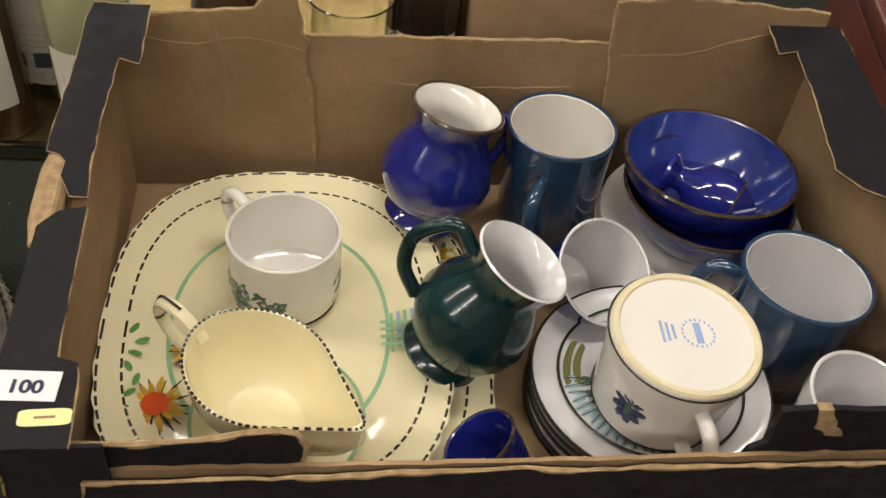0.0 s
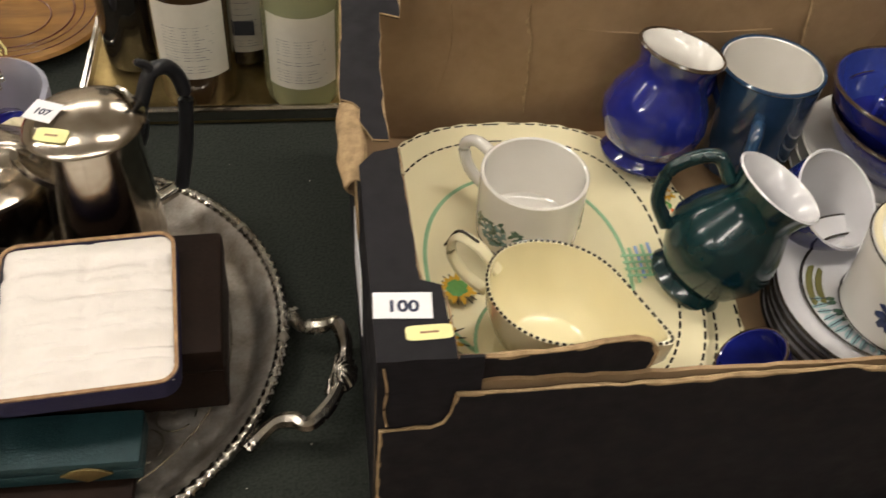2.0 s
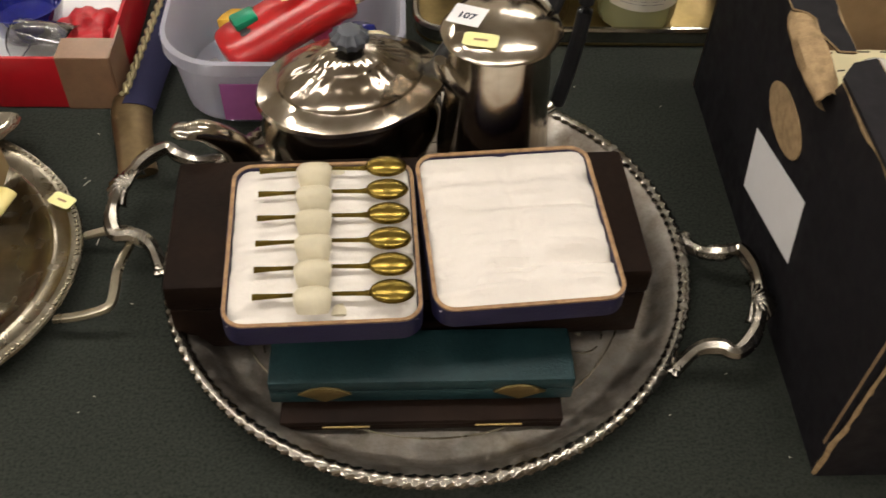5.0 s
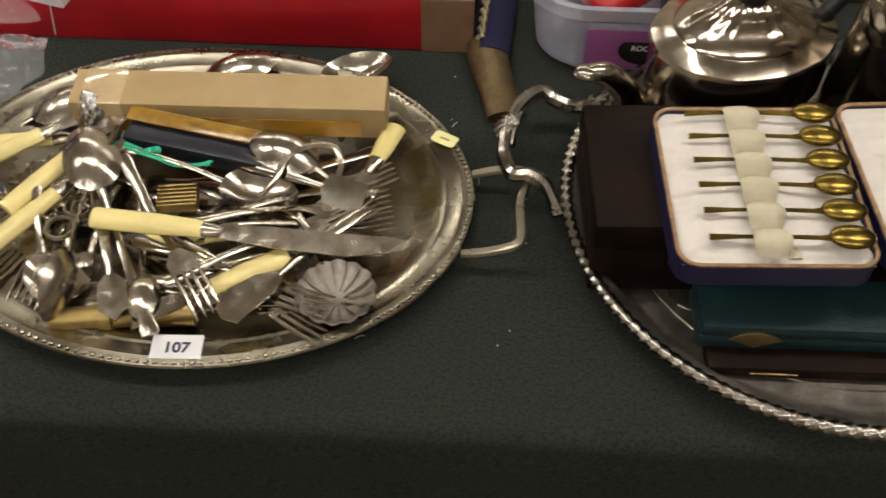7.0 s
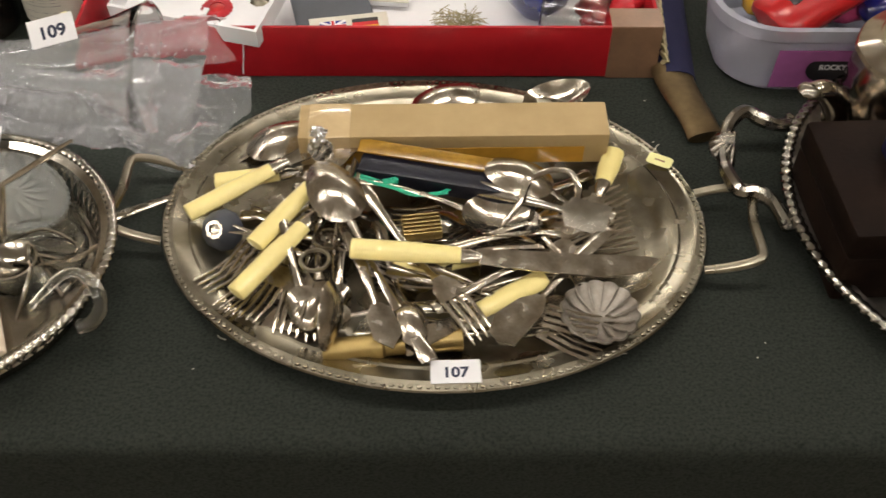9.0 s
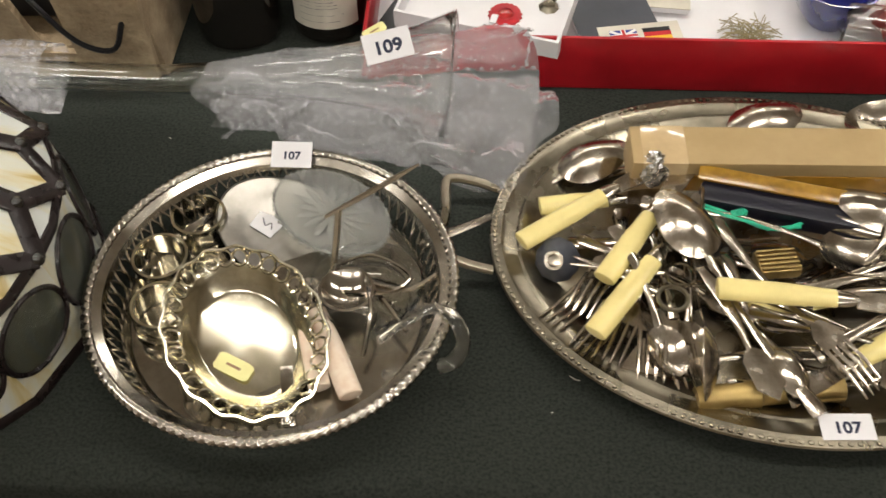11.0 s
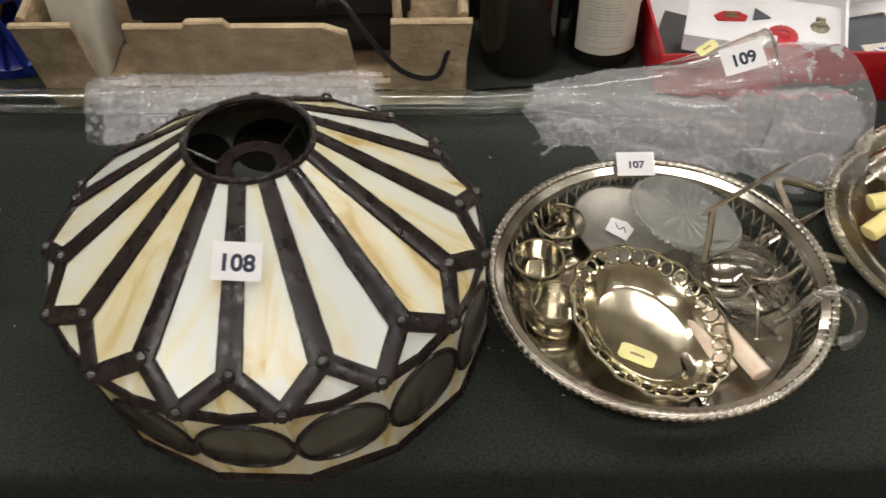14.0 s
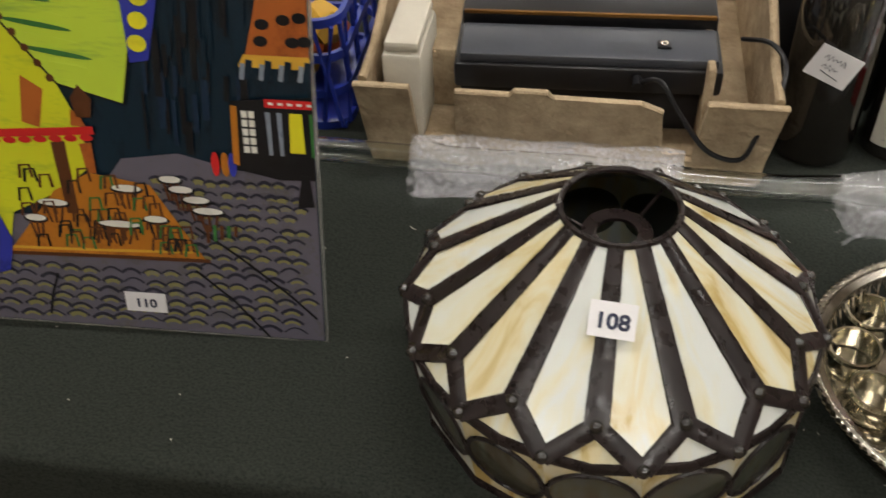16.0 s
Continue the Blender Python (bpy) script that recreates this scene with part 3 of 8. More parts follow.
# back wall with two overlapping flaps
panel("back_wall", [(0, 0.205), (W * 0.5, 0.204), (W, 0.206)], 0, W, 0.0, wall_m(BX0, BY1 - 0.004, "x"), KRAFT, 0.004, "", 7)
panel("back_flap", [(0, 0.220), (0.045, 0.224), (0.128, 0.232), (0.138, 0.243), (0.163, 0.243), (0.167, 0.208), (0.173, 0.20), (0.169, 0.17), (0.176, 0.150), (0.1785, 0.06)], 0.0, 0.1785, 0.047, wall_m(BX0 + 0.001, BY1 - 0.0085, "x"), KRAFT, 0.004, "overlapping inner flap", 8)
panel("back_flap", [(0, 0.060), (0.002, 0.145), (-0.006, 0.215), (-0.008, 0.250), (0.05, 0.256), (0.130, 0.252), (0.19, 0.245)], 0.0, 0.195, 0.055, wall_m(BX1 - 0.197, BY1 - 0.0085, "x"), KRAFT, 0.004, "overlapping inner flap", 9)
for k, pts in enumerate((((0.21, 0.160), (0.30, 0.152), (0.42, 0.156)), ((0.02, 0.205), (0.07, 0.196), (0.12, 0.204), (0.17, 0.192)), ((0.46, 0.196), (0.52, 0.200), (0.56, 0.214), (0.60, 0.226)), ((0.50, 0.10), (0.53, 0.15), (0.535, 0.20)), ((0.09, 0.09), (0.10, 0.15), (0.094, 0.22)))):
    fy = BY1 - (0.0042 if 0.20 < pts[0][0] < 0.43 else 0.0086)
    path = [Vector((BX0 + q.x, fy, q.y + 0.0015 * noise.noise((q.x * 90, k, 0.5)))) for q in smooth_line([(a, b, 0) for a, b in pts], 7)]
    part("fold_crease", sweep(path, [0.0003 + 0.0007 * abs(noise.noise((i * 0.4, k, 2.5))) for i in range(len(path))], 5), KRAFT, box, "crease in the card")
# side walls: low at the front, stepped up behind a torn hand hole
side_top = [(0, 0.217), (0.172, 0.214), (0.180, 0.196), (0.205, 0.186), (0.228, 0.196), (0.240, 0.208), (0.25, 0.209), (D, 0.226)]
CAP_LEFT = [(-0.109, 0.900), (-0.063, 0.899), (-0.064, 0.825), (-0.080, 0.831), (-0.084, 0.770), (-0.085, 0.714), (-0.083, 0.683), (-0.095, 0.684), (-0.104, 0.703), (-0.103, 0.717), (-0.108, 0.724), (-0.1175, 0.728), (-0.1175, 0.751), (-0.1125, 0.83), (-0.1125, 0.879)]
CAP_RIGHT = [(0.552, 0.900), (0.484, 0.900), (0.482, 0.860), (0.500, 0.864), (0.497, 0.80), (0.487, 0.72), (0.503, 0.700), (0.532, 0.684), (0.541, 0.705), (0.545, 0.722), (0.555, 0.728), (0.556, 0.76), (0.553, 0.83)]
for ox, off, cap in ((BX0, 1, CAP_LEFT), (BX1 - 0.003, -1, CAP_RIGHT)):
    panel("side_wall", side_top, 0, D, 0.0, wall_m(ox, BY0, "y"), BLACK_CARD, 0.003, "black printed outside", 11)
    panel("side_lining", [(a, b - 0.003) for a, b in side_top], 0.008, D - 0.012, BFLOOR, wall_m(ox + off * 0.0035, BY0, "y"), KRAFT, 0.003, "brown inside lining", 12, False)
    # folded black rim over the top of the wall
    ax = ox + 0.0015 + off * 0.010
    front_cap = slab(ragged([(ax - off * 0.012, BY0 - 0.004), (ax + off * 0.037, BY0 - 0.004), (ax + off * 0.033, BY0 + 0.055), (ax + off * 0.020, BY0 + 0.060), (ax + off * 0.016, BY0 + 0.189), (ax - off * 0.002, BY0 + 0.184), (ax - off * 0.013, BY0 + 0.170)], 61 + off, 0.0008, 0.012), 0, 0.0032)
    tip = part("corner_cap", front_cap, BLACK_CARD, box, "folded black top rim", m=Matrix.Translation((0, 0, 0.2190)), smooth=False)
    outline = ragged(cap + cap[:1], 21 + off, 0.0009, 0.009)
    back = part("corner_cap", slab(outline[:-1], 0, 0.003), BLACK_CARD, box, "folded black top rim with torn edge", m=Matrix.Translation((0, 0.66, 0.2075)) @ pose(0, 0, 0, 5.5) @ Matrix.Translation((0, -0.66, 0)), smooth=False)
    part("card_edge", sweep([(x, y, 0.0021) for x, y in outline], [0.0009 + 0.0007 * noise.noise((i * 0.8, off, 0.3)) for i in range(len(outline))], 5), KRAFT_EDGE, back, "pale torn paper edge")
    seam = [(ax + off * 0.0372, BY0 - 0.0035, 0.0022), (ax + off * 0.034, BY0 + 0.05, 0.0022), (ax + off * 0.021, BY0 + 0.060, 0.0022), (ax + off * 0.017, BY0 + 0.188, 0.0022)]
    part("card_edge", sweep(smooth_line(seam, 8), [0.0006 + 0.0006 * abs(noise.noise((i * 0.9, off, 4.3))) for i in range(25)], 5), KRAFT_EDGE, tip, "scuffed pale edge")
    # torn brown paper where the hand hole has pulled out
    tear = bmesh.new()
    n = 14
    rows = []
    for i in range(n + 1):
        f = i / n
        row = []
        for j in range(9):
            a = radians(-60 + 235 * j / 8)
            q = 0.0105 * (0.75 + 0.35 * math.sin(math.pi * f)) * (1 + 0.3 * noise.noise((f * 4, j * 0.5, off * 2.0)))
            row.append(tear.verts.new((ox + 0.0015 - off * (0.006 + q * math.sin(a)), BY0 + 0.172 + 0.085 * f + 0.004 * noise.noise((j * 0.6, f * 3, 1.5)), 0.199 + 0.010 * f + q * math.cos(a) * 0.9)))
        rows.append(row)
    for p, q in zip(rows, rows[1:]):
        for j in range(8):
            tear.faces.new((p[j], p[j + 1], q[j + 1], q[j]))
    low = bmesh.ops.extrude_face_region(tear, geom=tear.faces[:])
    bmesh.ops.translate(tear, vec=(off * 0.0014, 0, -0.0012), verts=[v for v in low["geom"] if isinstance(v, bmesh.types.BMVert)])
    part("torn_edge", tear, KRAFT_EDGE, box, "crumpled torn brown card")
    part("corner_post", block(0.066, 0.003, 0.214, 0.001, at=(ox + 0.0015 + off * 0.0315, BY0 + 0.0005, 0.004)), BLACK_CARD, box, "folded black corner")
part("card_edge", sweep(smooth_line([(BX0 + 0.004, BY0 - 0.0025, 0.213), (BX0 + 0.0065, BY0 - 0.0025, 0.19), (BX0 + 0.005, BY0 - 0.0025, 0.17), (BX0 + 0.007, BY0 - 0.0025, 0.152)], 6), [0.0008 + 0.0008 * abs(noise.noise((i * 0.7, 5, 0.3))) for i in range(19)], 5), KRAFT_EDGE, box, "scuffed corner edge")
part("address_label", block(0.0006, 0.115, 0.055, 0.0, at=(BX0 - 0.0005, BY0 + 0.195, 0.052), rot=pose(0, 0, 0, -14)), PAPER, box, "blank white delivery label")
bm = lathe([(0.0, 0.0), (0.04, 0.0), (0.04, 0.001), (0.0, 0.001)], 24, 0.5, 1.0)
part("hand_hole", bm, KRAFT_EDGE, box, "oval hand hole showing crumpled paper", m=Matrix.Translation((BX0 - 0.0003, BY0 + 0.225, 0.135)) @ pose(0, 0, 0, 0, -90, 0))
ticket("100", pose(-0.0875, 0.5125, 0.2226, 0, 0, -3), 0.037, 0.021)
sticker(pose(-0.073, 0.4905, 0.2226, 0, 0, 2), 0.029, 0.0115)

# ---- stained glass lamp shade ----
SX, SY = -1.5685, 0.584
SHADE = pose(SX, SY, 0.0, 0, 0, -92.5)
shade = thing("leaded_glass_lampshade", "domed leaded lampshade with cream opal glass panels and dark oval border", "lampshade", SHADE)
NP = 15
STEP = 2 * math.pi / NP
ZT, RT = 0.197, 0.043
ZK, RK = 0.124, 0.1405
ZA, RA = 0.1045, 0.1595
ZB, RB = 0.004, 0.1575


LEAN = Vector((-0.0145, 0.0065, 0.0))  # the skirt sits a little askew under the crown


def cone_pt(r, ang, z):
    return Vector((r * math.cos(ang), r * math.sin(ang), z))


def facet(pts, parent, name, mat, thick=0.0025, label=""):
    """A plate in a frame of its own: x across, y along the slope, z outward."""
    c = sum(pts, Vector()) / len(pts)
    n = sum(((a - c).cross(b - c) for a, b in zip(pts, pts[1:] + pts[:1])), Vector()).normalized()
    if n.dot(Vector((c.x, c.y, 0.02))) < 0:
        n = -n
    x = Vector((-c.y, c.x, 0)).normalized()
    y = n.cross(x).normalized()
    x = y.cross(n)
    m = Matrix((x, y, n)).transposed().to_4x4()
    m.translation = c
    inv = m.inverted()
    flat = [inv @ q for q in pts]
    return part(name, slab([(q.x, q.y) for q in flat], -thick, 0.0), mat, parent, label, m=m, smooth=False), m


def came(points, w, seed, h=0.0017, step=0.004):
    """Hand-soldered flat lead: a low ribbon with a wandering edge and lumps."""
    pts = [Vector(q) for q in points]
    line = []
    for a, b in zip(pts, pts[1:]):
        k = max(1, int((b - a).length / step))
        line += [a.lerp(b, i / k) for i in range(k)]
    line.append(pts[-1])
    bm = bmesh.new()
    rings = []
    total = len(line) - 1
    for i, q in enumerate(line):
        d = (line[min(i + 1, total)] - line[max(i - 1, 0)]).normalized()
        up = Vector((q.x, q.y, 0)).normalized() + Vector((0, 0, 0.25 if q.z < ZA else 1.3))
        side = d.cross(up).normalized()
        up = side.cross(d).normalized()
        f = i / total
        ww = w[0] + (w[1] - w[0]) * f
        row = []
        for j, (u, v) in enumerate(((-1, -0.5), (-0.93, 0.45), (-0.55, 0.9), (0, 1.0), (0.55, 0.9), (0.93, 0.45), (1, -0.5))):
            wob = 1 + 0.06 * noise.noise((i * 0.45, j * 0.9, seed * 3.7))
            lift = 1 + 0.22 * noise.noise((i * 0.35, j * 0.6, seed * 5.1 + 9))
            row.append(bm.verts.new(q + side * u * ww * wob + up * h * v * (lift if v > 0 else 1)))
        rings.append(row)
    for a, b in zip(rings, rings[1:]):
        for j in range(7):
            bm.faces.new((a[j], a[(j + 1) % 7], b[(j + 1) % 7], b[j]))
    bm.faces.new(rings[0][::-1])
    bm.faces.new(rings[-1])
    return bm


stud = None
for k in range(NP):
    a0 = STEP * k
    am, ap = a0 + STEP / 2, a0 - STEP / 2
    top0, top1 = cone_pt(RT, a0, ZT), cone_pt(RT, a0 + STEP, ZT)
    k0, k1 = cone_pt(RK, a0, ZK), cone_pt(RK, a0 + STEP, ZK)
    low, prev = cone_pt(RA, am, ZA), cone_pt(RA, ap, ZA)
    facet([top0.lerp(k0, 0.015), k0, low, k1, top1.lerp(k1, 0.015)], shade, "glass_panel", OPAL)
    mid = cone_pt(RA * math.cos(STEP / 2) + 0.0012, a0, ZA - 0.005)
    facet([k0, prev, mid, low], shade, "lower_glass", OPAL)
    part("lead_strip", came([top0, k0], (0.0058, 0.0088), k), LEAD, shade)
    part("lead_zigzag", came([k0, low], (0.0070, 0.0070), k + 20), LEAD, shade)
    part("lead_zigzag", came([low, k1], (0.0070, 0.0070), k + 40), LEAD, shade)
    part("lead_rim", came([prev, mid, low], (0.0044, 0.0044), k + 60), LEAD, shade)
    for q in (k0, low):
        place = Matrix.Translation(q + Vector((q.x, q.y, 0.12)) * 0.008)
        if stud is None:
            stud = part("lead_stud", lathe([(0, 0.0036), (0.0024, 0.0031), (0.0042, 0.0016), (0.0050, -0.001), (0, -0.001)], 16), DARK_GLASS, shade, "glossy dark solder stud", m=place @ pose(0, 0, 0, 0, 40, math.degrees(a0)))
        else:
            o = new("lead_stud", stud.data)
            o.parent, o.matrix_basis = shade, place @ pose(0, 0, 0, 0, 40, math.degrees(a0 if q is k0 else am))
    b0, b1 = cone_pt(RB, ap, ZB) + LEAN, cone_pt(RB, am, ZB) + LEAN
    border, fm = facet([prev, b0, b1, low, mid], shade, "border_panel", OPAL)
    om = fm @ Matrix.Translation((0, -0.006, 0))
    part("border_oval", lathe([(0, 0.0022), (0.9, 0.0016), (1.0, 0.0), (1.0, -0.0034), (0, -0.0034)], 28, 0.0318, 0.0325), SMOKE, shade, "dark olive glass oval", m=om)
    part("oval_lead", sweep([(0.0320 * math.cos(2 * math.pi * i / 28), 0.0328 * math.sin(2 * math.pi * i / 28), 0.0008) for i in range(29)], [0.0021 + 0.0005 * noise.noise((i * 0.7, k, 1)) for i in range(29)], 6), LEAD, shade, m=om)
    part("bottom_lead", came([b0, b1], (0.0058, 0.0058), k + 80, 0.002), LEAD, shade)
part("lead_ring", sweep([cone_pt(RT, 2 * math.pi * i / 48, ZT) for i in range(49)], [0.0026 + 0.0005 * noise.noise((i * 0.8, 3, 1)) for i in range(49)], 7), LEAD, shade)
slope = math.degrees(math.atan2(ZT - ZK, RK - RT))
part("fitter_ring", lathe([(0.026, 0.170), (0.026, 0.173), (0.015, 0.173), (0.015, 0.170), (0.026, 0.170)], 32), LEAD, shade, "dark metal fitter ring")
for a in (0.4, 2.5, 4.6):
    part("fitter_arm", sweep([(0.025 * math.cos(a), 0.025 * math.sin(a), 0.1715), (0.052 * math.cos(a), 0.052 * math.sin(a), ZT - 0.012)], 0.0012, 5), LEAD, shade)
TA, TR = radians(-90.5), 0.086
ticket("108", Matrix.Translation((SX + TR * math.cos(TA), SY + TR * math.sin(TA), ZT - (TR - RT) * (ZT - ZK) / (RK - RT) + 0.0046)) @ pose(0, 0, 0, slope, 0, -5), 0.032, 0.0245)


# ---- crockery in the cardboard box ----
def cup_shell(outer, wall=0.0035, floor_z=None):
    """Outline of an open vessel: outer profile up, then the inside down."""
    inner = [(max(r - wall, 0.0), z) for r, z in outer]
    fz = (outer[0][1] + 0.005) if floor_z is None else floor_z
    inner = [(r, max(z, fz)) for r, z in inner if z > fz]
    r0 = inner[0][0]
    return [(0, outer[0][1])] + outer, [(outer[-1][0], outer[-1][1]), (outer[-1][0] - wall * 0.5, outer[-1][1] + 0.0012)] + inner[::-1] + [(r0 * 0.85, fz), (0, fz)]


def loop_handle(points, r, flat=0.6, up=(0, 0, 1), seg=10):
    return sweep(smooth_line(points, 6), r, seg, flat=flat, up=up)


def vessel(name, label, category, m, outer, mat_out, mat_in, wall=0.0035, rim=None, handle=None, handle_r=0.005, seg=56, sx=1.0, sy=1.0, floor_z=None):
    t = thing(name, label, category, m)
    o, i = cup_shell(outer, wall, floor_z)
    part("body", lathe(o, seg, sx, sy), mat_out, t)
    part("inside", lathe(i, seg, sx, sy), mat_in, t, "glazed inside")
    if rim:
        rr, rz = outer[-1]
        part("rim", sweep([((rr - wall * 0.3) * sx * math.cos(2 * math.pi * k / seg), (rr - wall * 0.3) * sy * math.sin(2 * math.pi * k / seg), rz) for k in range(seg + 1)], wall * 0.55, 6), rim, t, "darker glazed rim")
    if handle:
        part("handle", loop_handle(handle, handle_r, 1.0), mat_out, t)
    return t


def super_oval(a, b, n, count=160):
    out = []
    for k in range(count):
        t = 2 * math.pi * k / count
        c, s = math.cos(t), math.sin(t)
        out.append((a * math.copysign(abs(c) ** (2 / n), c), b * math.copysign(abs(s) ** (2 / n), s)))
    return out


def platter(m, a, b, label):
    t = thing("serving_platter", label, "platter", m, "matching cream tableware")
    bm = bmesh.new()
    rings = []
    for k, z in ((0.0, 0.004), (0.45, 0.004), (0.66, 0.005), (0.72, 0.008), (0.80, 0.0125), (0.97, 0.0165), (1.0, 0.0165), (0.99, 0.0135), (0.8, 0.009), (0.68, 0.001), (0.0, 0.0)):
        if k == 0:
            rings.append([bm.verts.new((0, 0, z))])
        else:
            pts = super_oval(a * k, b * k, 2.0 + 0.75 * k)
            rings.append([bm.verts.new((x * (1 + (0.006 * math.cos(i * math.pi / 2) if k > 0.98 else 0)), y * (1 + (0.006 * math.cos(i * math.pi / 2) if k > 0.98 else 0)), z)) for i, (x, y) in enumerate(pts)])
    for p, q in zip(rings, rings[1:]):
        n = max(len(p), len(q))
        for i in range(n):
            j = (i + 1) % n
            if len(p) == 1:
                bm.faces.new((p[0], q[i], q[j]))
            elif len(q) == 1:
                bm.faces.new((p[i], p[j], q[0]))
            else:
                bm.faces.new((p[i], p[j], q[j], q[i]))
    part("plate", bm, CREAM, t)
    dash = bmesh.new()
    for k, z in ((0.985, 0.0168), (0.86, 0.0143)):
        pts = super_oval(a * k, b * k, 2.0 + 0.75 * k, 240)
        for i in range(0, 240, 3):
            p, q = pts[i], pts[(i + 2) % 240]
            sweep([(p[0], p[1], z), (q[0], q[1], z)], 0.0011, 4, dash, flat=0.4)
    tagged(part("dashed_line", dash, CREAM_DARK, t, "black painted dashes"), kind="stuff")
    line = super_oval(a * 0.63, b * 0.63, 2.2, 90)
    part("mint_line", sweep([(x, y, 0.0048) for x, y in line + line[:1]], 0.0022, 5, flat=0.2), MINT, t, "mint green painted line")
    return t


low_platter = platter(pose(0.074, 0.690, 0.031, 0, 0, 2), 0.149, 0.186, "large cream platter with black dashed rim under another")
top_platter = platter(pose(0.046, 0.699, 0.0435, 0, 0, 0), 0.145, 0.185, "large cream platter with dashed rim and painted flowers")


def petals(parent, x, y, z, n, r, mat, w, name="painted_petals", seed=1):
    rr = random.Random(seed)
    bm = bmesh.new()
    for k in range(n):
        a = 2 * math.pi * k / n + rr.uniform(-0.15, 0.15)
        L = r * rr.uniform(0.75, 1.1)
        sweep([(x + 0.35 * L * math.cos(a), y + 0.35 * L * math.sin(a), z), (x + 0.7 * L * math.cos(a), y + 0.7 * L * math.sin(a), z), (x + L * math.cos(a), y + L * math.sin(a), z)], [w * 0.5, w, w * 0.4], 5, bm, flat=0.15)
    return part(name, bm, mat, parent)


for fx, fy, fr in ((-0.093, -0.082, 0.028), (-0.068, -0.03, 0.02), (-0.098, -0.13, 0.022)):
    petals(top_platter, fx, fy, 0.0115, 18, fr, CREAM_DARK, 0.0012, "flower_lines", 3)
    petals(top_platter, fx, fy, 0.012, 14, fr * 0.9, YELLOW_PAINT, 0.003, "flower_petals", 4)
    part("flower_centre", beads(9, lambda i: Matrix.Translation((fx + 0.006 * math.cos(i * 2.4) * (i > 0), fy + 0.006 * math.sin(i * 2.4) * (i > 0), 0.0125)), (fr * 0.22, fr * 0.22, 0.0008)), ORANGE_PAINT if fr != 0.02 else GREEN_PAINT, top_platter)
for fx, fy, mt in ((0.131, 0.062, ORANGE_PAINT), (0.128, 0.092, YELLOW_PAINT), (0.135, 0.034, YELLOW_PAINT)):
    petals(low_platter, fx, fy, 0.0158, 12, 0.013, CREAM_DARK, 0.0009, "flower_lines", 7)
    petals(low_platter, fx, fy, 0.0161, 10, 0.0115, mt, 0.0024, "flower_petals", 8)
    part("painted_leaf", beads(3, lambda i: pose(fx + 0.009 * math.cos(2.1 * i), fy + 0.014 * math.sin(2.1 * i), 0.0160, 0, 0, 70 * i), (0.005, 0.0024, 0.0006)), GREEN_PAINT, low_platter)
for k in range(7):
    part("painted_leaf", beads(1, lambda i: pose(-0.118 + 0.004 * (k % 3), -0.055 + 0.013 * k - 0.03, 0.0135, 0, 0, 40 * k), (0.007, 0.0032, 0.0006)), GREEN_PAINT, top_platter)
for k in range(4):
    part("plaid_stroke", block(0.0028, 0.042 - 0.003 * k, 0.0005, 0, at=(0.094 + 0.006 * k, -0.012 + 0.003 * k, 0.0118 + 0.0004 * k)), SKY_PAINT if k % 2 else MINT, top_platter)
    part("plaid_stroke", block(0.036, 0.0028, 0.0005, 0, at=(0.102, -0.026 + 0.008 * k, 0.0135)), MINT, top_platter)

# white teacup with a green print
cup = vessel("breakfast_cup", "large white china cup with green peacock print and black foot line", "cup", pose(0.050, 0.738, 0.048), [(0.036, 0.0), (0.0425, 0.003), (0.0465, 0.012), (0.0475, 0.032), (0.0475, 0.076)], WHITE_GLAZE, WHITE_GLAZE, 0.003, floor_z=0.008,
             handle=[(-0.028, 0.036, 0.064), (-0.043, 0.053, 0.068), (-0.052, 0.064, 0.054), (-0.046, 0.056, 0.032), (-0.029, 0.037, 0.020)], handle_r=0.0055)
part("foot_line", sweep([(0.0437 * math.cos(2 * math.pi * k / 48), 0.0437 * math.sin(2 * math.pi * k / 48), 0.005) for k in range(49)], 0.0012, 5), CREAM_DARK, cup, "black painted line")


def wrap_print(parent, r, z, a0, a1, h, mat, seed, count=26):
    """Leaf shapes on the outside of a cup."""
    rr = random.Random(seed)
    bm = bmesh.new()
    for k in range(count):
        a = rr.uniform(a0, a1)
        zz = z + rr.uniform(-h, h) * (1 - abs(2 * (a - a0) / (a1 - a0) - 1) * 0.6)
        beads(1, lambda i: Matrix.Translation((r * math.cos(a), r * math.sin(a), zz)) @ pose(0, 0, 0, 0, 0, math.degrees(a)) @ pose(0, 0, 0, rr.uniform(-70, 70)), (0.0007, 0.0046, 0.0020), bm)
    return part("printed_leaves", bm, mat, parent)


wrap_print(cup, 0.0474, 0.032, radians(190), radians(270), 0.016, TEAL_PRINT, 5, 60)
wrap_print(cup, 0.0475, 0.030, radians(200), radians(262), 0.014, BLUE_PRINT, 8, 36)
wrap_print(cup, 0.0474, 0.036, radians(330), radians(350), 0.012, TEAL_PRINT, 6, 12)


